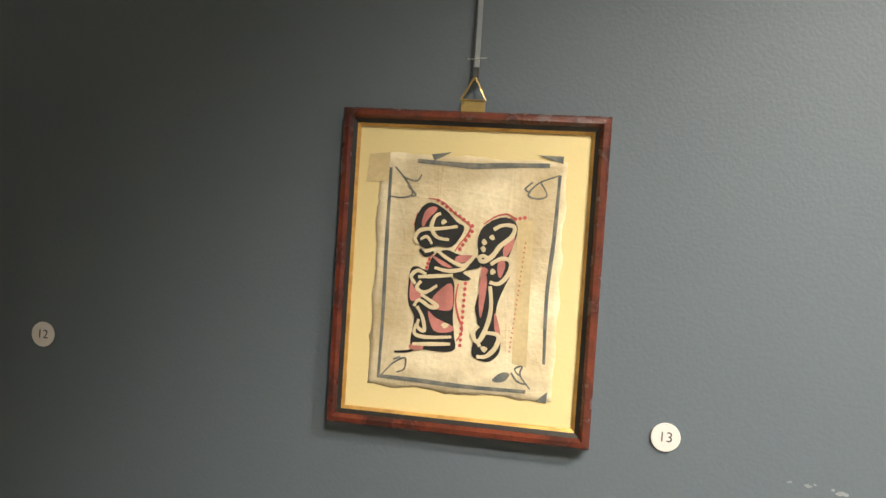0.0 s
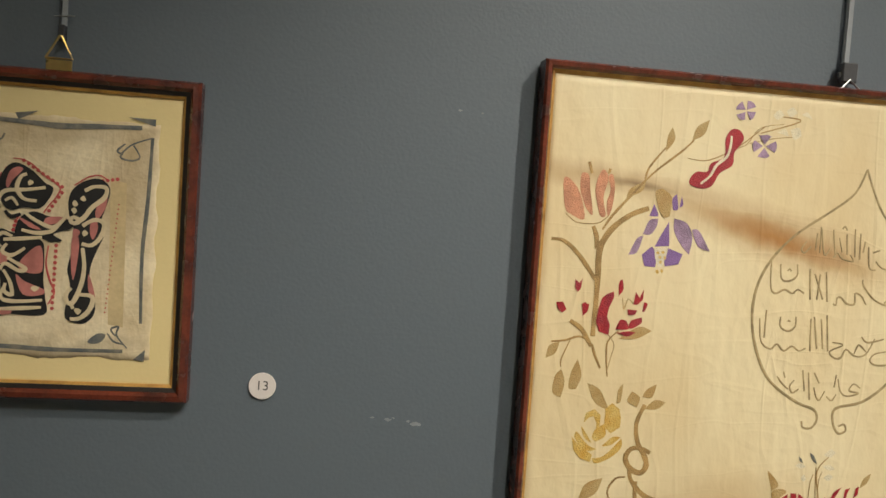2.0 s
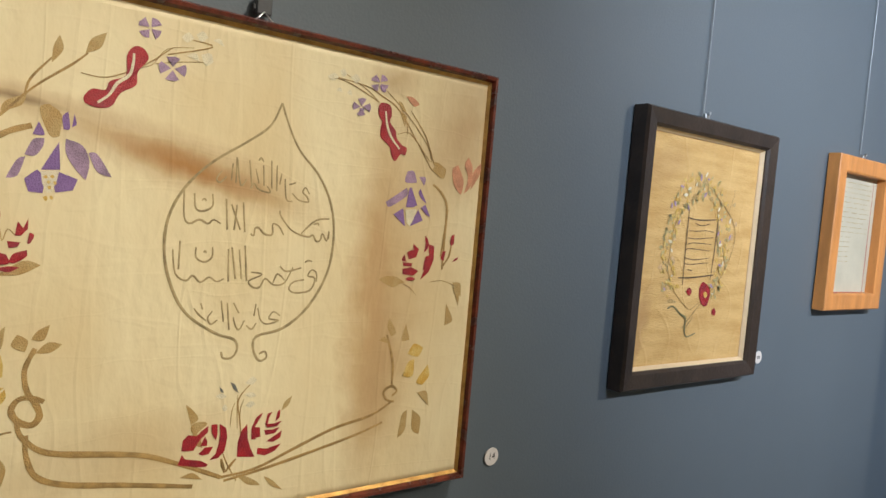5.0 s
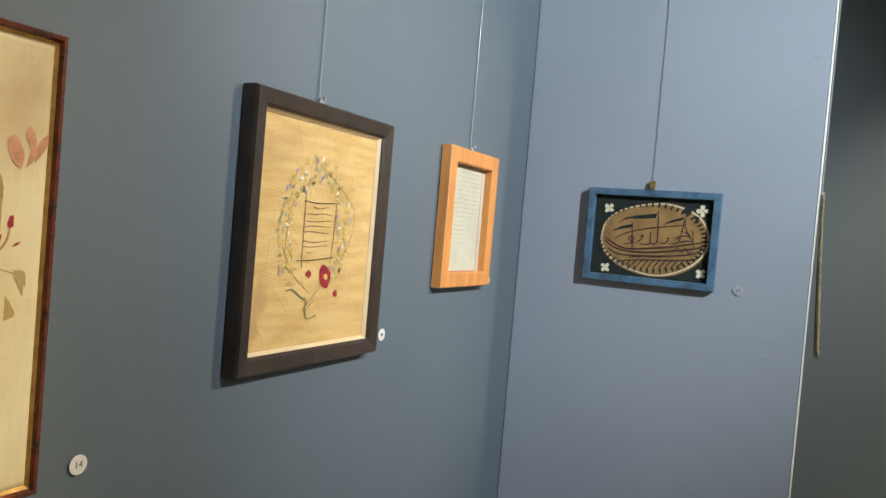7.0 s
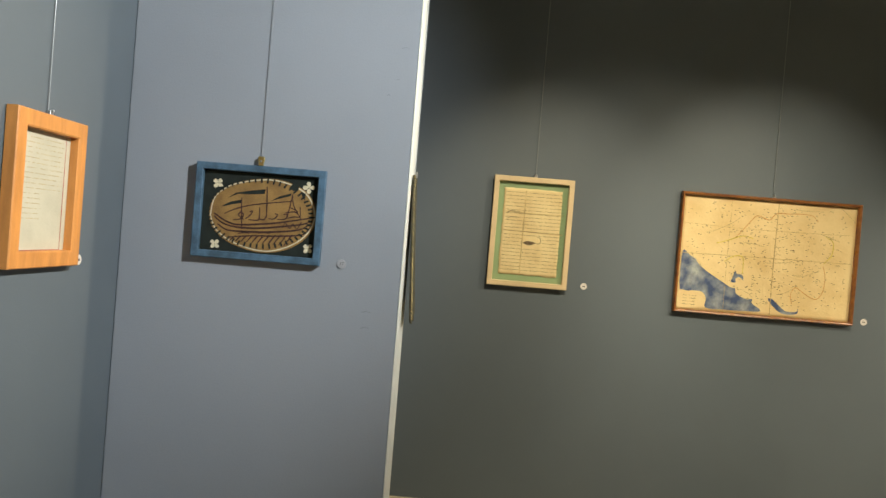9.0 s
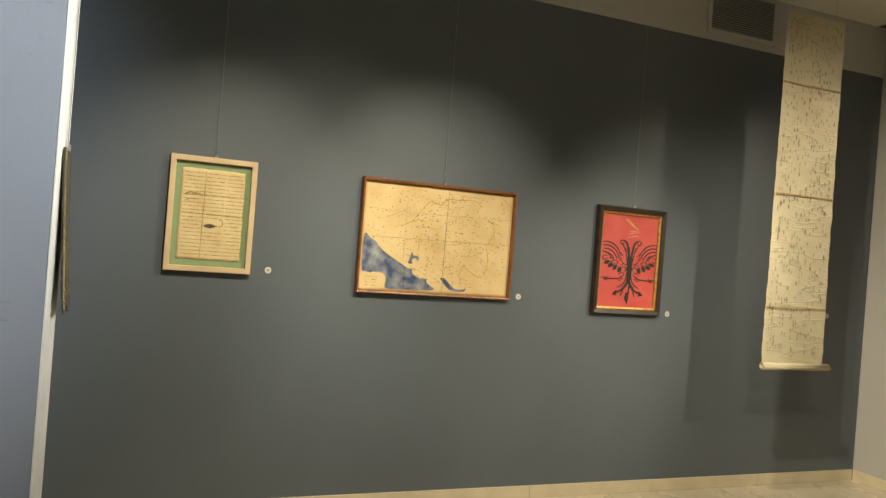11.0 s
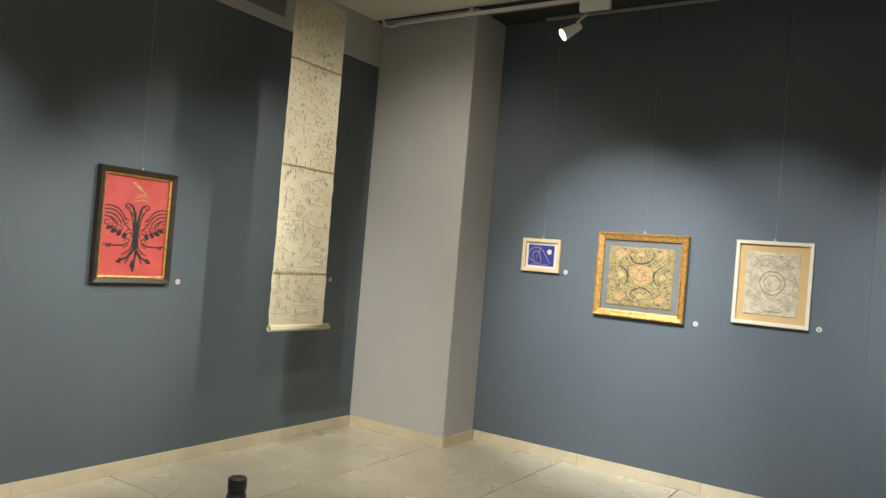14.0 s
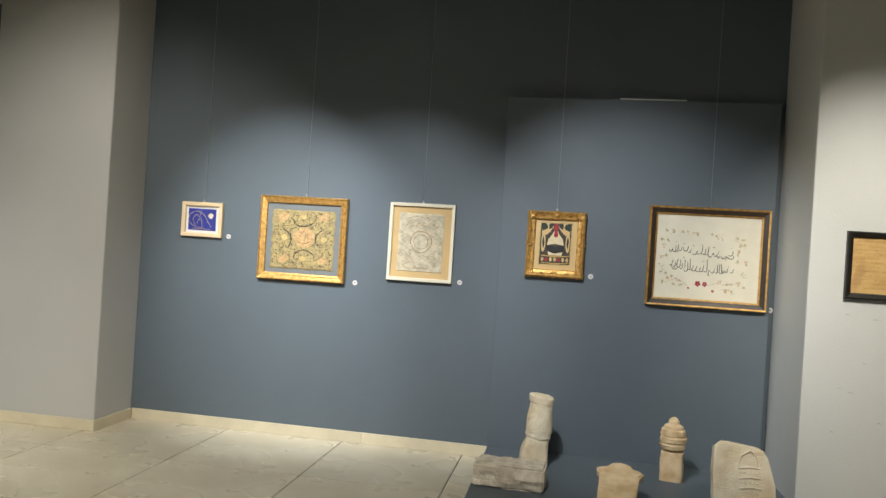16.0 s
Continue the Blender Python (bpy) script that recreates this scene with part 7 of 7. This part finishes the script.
# ---- ceiling fittings ----
t = root("lighting_track", pose(0, -5.345, 3.335), "white ceiling lighting track with a cable", "track")
part("rail", solid(-2.9, -0.017, 0, 5.9, 0.017, 0.03, 0.003), WHITEPLASTIC, t)
part("groove", solid(-2.88, -0.006, -0.0015, 5.88, 0.006, 0.0005), DARKSTEEL, t)
for k in range(5):
    part("ceiling_clip", solid(5.2 - 1.8 * k, -0.012, 0.03, 5.23 - 1.8 * k, 0.012, CEIL - 3.335), WHITEPLASTIC, t)
bm = bmesh.new()
tube(bm, [(5.9, 0, 0.015), (5.98, 0, 0.0), (6.06, 0, 0.02), (6.08, 0, 0.072)], 0.012, 8)
part("cable", bm, WHITEPLASTIC, t, "white feed cable")
sp = root("track_spotlight", look((4.36, -5.34, 3.14), (5.6, -4.3, 2.05)), "white cone track spotlight, switched on", "spotlight")
part("head", lathe([(0.024, 0.07), (0.028, 0.06), (0.034, 0.0), (0.046, -0.07), (0.046, -0.074), (0.041, -0.074)], 28), WHITEPLASTIC, sp, smooth=True)
part("lens", lathe([(0.0408, -0.0745), (0.0408, -0.0752)], 28), glow("lamp_glow", (1, 0.95, 0.85), 6), sp, "glowing lamp face")
ad = root("track_adapter", pose(4.2, -5.345, 3.262), "white track adapter box holding the spotlight", "adapter")
part("adapter_box", solid(-0.11, -0.02, 0, 0.11, 0.02, 0.0728, 0.003), WHITEPLASTIC, ad)
bm = bmesh.new()
tube(bm, [(0.06, 0, 0.002), (0.065, 0, -0.025), (0.125, 0.003, -0.07)], 0.007, 8)
part("arm", bm, WHITEPLASTIC, ad)

cp = root("cable_conduit", pose(0, -5.85, 3.405), "thin grey cable conduit under the dark ceiling strip", "conduit")
part("pipe", solid(-2.4, -0.012, 0.012, 4.83, 0.012, 0.0348, 0.004), VENTDARK, cp)

v = root("air_vent", on_wall("east", -3.78, 3.085, 0.007), "grey louvred air vent in the band under the ceiling", "vent")
rails(v, "vent_frame", 0.6, 0.325, [(0, 0), (0, 0.008), (0.004, 0.01), (0.03, 0.01), (0.032, 0.0)], GREYPAINT)
part("backing", solid(0.03, 0.03, 0.0005, 0.57, 0.295, 0.0015), BLACKPOST, v)
slat = solid(-0.27, -0.0045, -0.004, 0.27, 0.0025, 0.005)
slat_mesh = mesh_of(slat, "slat", VENTDARK)
for k in range(17):
    o = new("slat", slat_mesh)
    o.parent = v
    o.matrix_basis = pose(0.3, 0.04 + 0.0152 * k, 0.006, 35, 0, 0)

b = root("barrier_post", pose(3.413, -1.792, 0), "black barrier post with a collared top", "post")
part("pole", lathe([(0.0172, 0.012), (0.0172, 0.88)], 20), BLACKPOST, b, smooth=True)
part("collar", lathe([(0.021, 0.88), (0.022, 0.885), (0.022, 0.91), (0.0195, 0.915), (0.0195, 0.922), (0.021, 0.926), (0.021, 0.948), (0.018, 0.95)], 24), BLACKPOST, b)
part("base", lathe([(0.16, 0), (0.16, 0.008), (0.14, 0.014), (0.02, 0.02)], 32), BLACKPOST, b)

# ---- chips and scuffs ----
north = bpy.data.objects["wall_north"]
for k, (x, z, s) in enumerate(((1.868, 1.257, 0.006), (1.858, 1.26, 0.003), (1.83, 1.262, 0.004), (1.81, 1.264, 0.003), (1.838, 1.264, 0.002), (1.36, 1.29, 0.002), (1.9, 1.68, 0.003), (1.93, 1.679, 0.002))):
    bm = bmesh.new()
    rng = random.Random(k)
    bm.faces.new([bm.verts.new((x + s * math.cos(a) * rng.uniform(0.5, 1.5), NORTH - 0.0006, z + s * 0.6 * math.sin(a) * rng.uniform(0.4, 1.3))) for a in [i * 2 * math.pi / 9 for i in range(9)]])
    part("paint_chip", bm, CHIP, north)
for k, (y, z, w) in enumerate(((-0.0, 1.2, 0.035), (0.0, 1.14, 0.03), (-0.07, 2.2, 0.03), (-0.05, 2.08, 0.012), (-0.02, 2.02, 0.012))):
    bm = bmesh.new()
    tube(bm, [(4.9565, y - w / 2, z), (4.9563, y, z + 0.003), (4.9565, y + w / 2, z - 0.001)], 0.0009, 5)
    part("scuff", bm, SCUFF, partition)
for k, (x, z, w) in enumerate(((0.25, 1.2, 0.04), (0.4, 1.22, 0.03), (0.3, 0.95, 0.02), (0.42, 0.8, 0.02), (0.36, 0.78, 0.03), (0.2, 0.62, 0.03), (0.45, 0.55, 0.02))):
    bm = bmesh.new()
    tube(bm, [(x - w / 2, -5.2298, z), (x, -5.2296, z + 0.003), (x + w / 2, -5.2298, z)], 0.0012, 5)
    part("scuff", bm, CHIP, bpy.data.objects["wall_white"])

# ---- skirting ----
skirt = root("baseboard", pose(0, 0, 0), "cream stone skirting along the walls", "")
tagged(skirt, kind="structure")


def skirting(x0, y0, x1, y1, nx, ny):
    length = math.hypot(x1 - x0, y1 - y0)
    n = max(1, round(length / 0.9))
    for k in range(n):
        a, b = k / n, (k + 1) / n
        p, q = Vector((x0 + (x1 - x0) * a, y0 + (y1 - y0) * a)), Vector((x0 + (x1 - x0) * b, y0 + (y1 - y0) * b))
        d = (q - p).normalized() * 0.0006
        lo, hi = p + d, q - d
        o = (lo.x, lo.y), (hi.x + nx * 0.012, hi.y + ny * 0.012)
        part("skirting_stone", solid(min(o[0][0], o[1][0]), min(o[0][1], o[1][1]), 0.0005, max(o[0][0], o[1][0]), max(o[0][1], o[1][1]), 0.08, 0.002), SKIRT, skirt)


skirting(EAST, NORTH, EAST, -5.446, -1, 0)
skirting(EAST - 0.012, -5.458, 5.213, -5.458, 0, 1)
skirting(5.225, -5.458, 5.225, -5.9, -1, 0)
skirting(5.213, SOUTH, 2.462, SOUTH, 0, 1)

# ---- floor ----
floor = structure("floor", solid(WEST, -5.912, -0.12, EAST, NORTH, -0.006), GROUT, "cream marble tiles with dark narrow joints")
tile_cache = {}


def tile(x0, y0, x1, y1):
    key = (round(x1 - x0, 3), round(y1 - y0, 3))
    if key not in tile_cache:
        w, d = key[0] / 2 - 0.0032, key[1] / 2 - 0.0032
        bm = bmesh.new()
        lo = [bm.verts.new((sx * w, sy * d, z)) for z, k in ((-0.006, 0), (-0.0012, 0)) for sx, sy in ((-1, -1), (1, -1), (1, 1), (-1, 1))]
        hi = [bm.verts.new((sx * (w - 0.002), sy * (d - 0.002), 0)) for sx, sy in ((-1, -1), (1, -1), (1, 1), (-1, 1))]
        for k in range(4):
            j = (k + 1) % 4
            bm.faces.new((lo[k], lo[j], lo[4 + j], lo[4 + k]))
            bm.faces.new((lo[4 + k], lo[4 + j], hi[j], hi[k]))
        bm.faces.new(hi)
        tile_cache[key] = mesh_of(bm, "tile", TILE)
    ob = new("tile", tile_cache[key])
    ob.location = ((x0 + x1) / 2, (y0 + y1) / 2, 0)
    ob.parent = floor


xs = [WEST] + [5.304 - 0.889 * k for k in range(9, -1, -1)] + [EAST]
ys = [SOUTH] + [-5.056 + 0.889 * k for k in range(7)] + [NORTH]
for x0, x1 in zip(xs, xs[1:]):
    for y0, y1 in zip(ys, ys[1:]):
        tile(x0, y0, x1, y1)
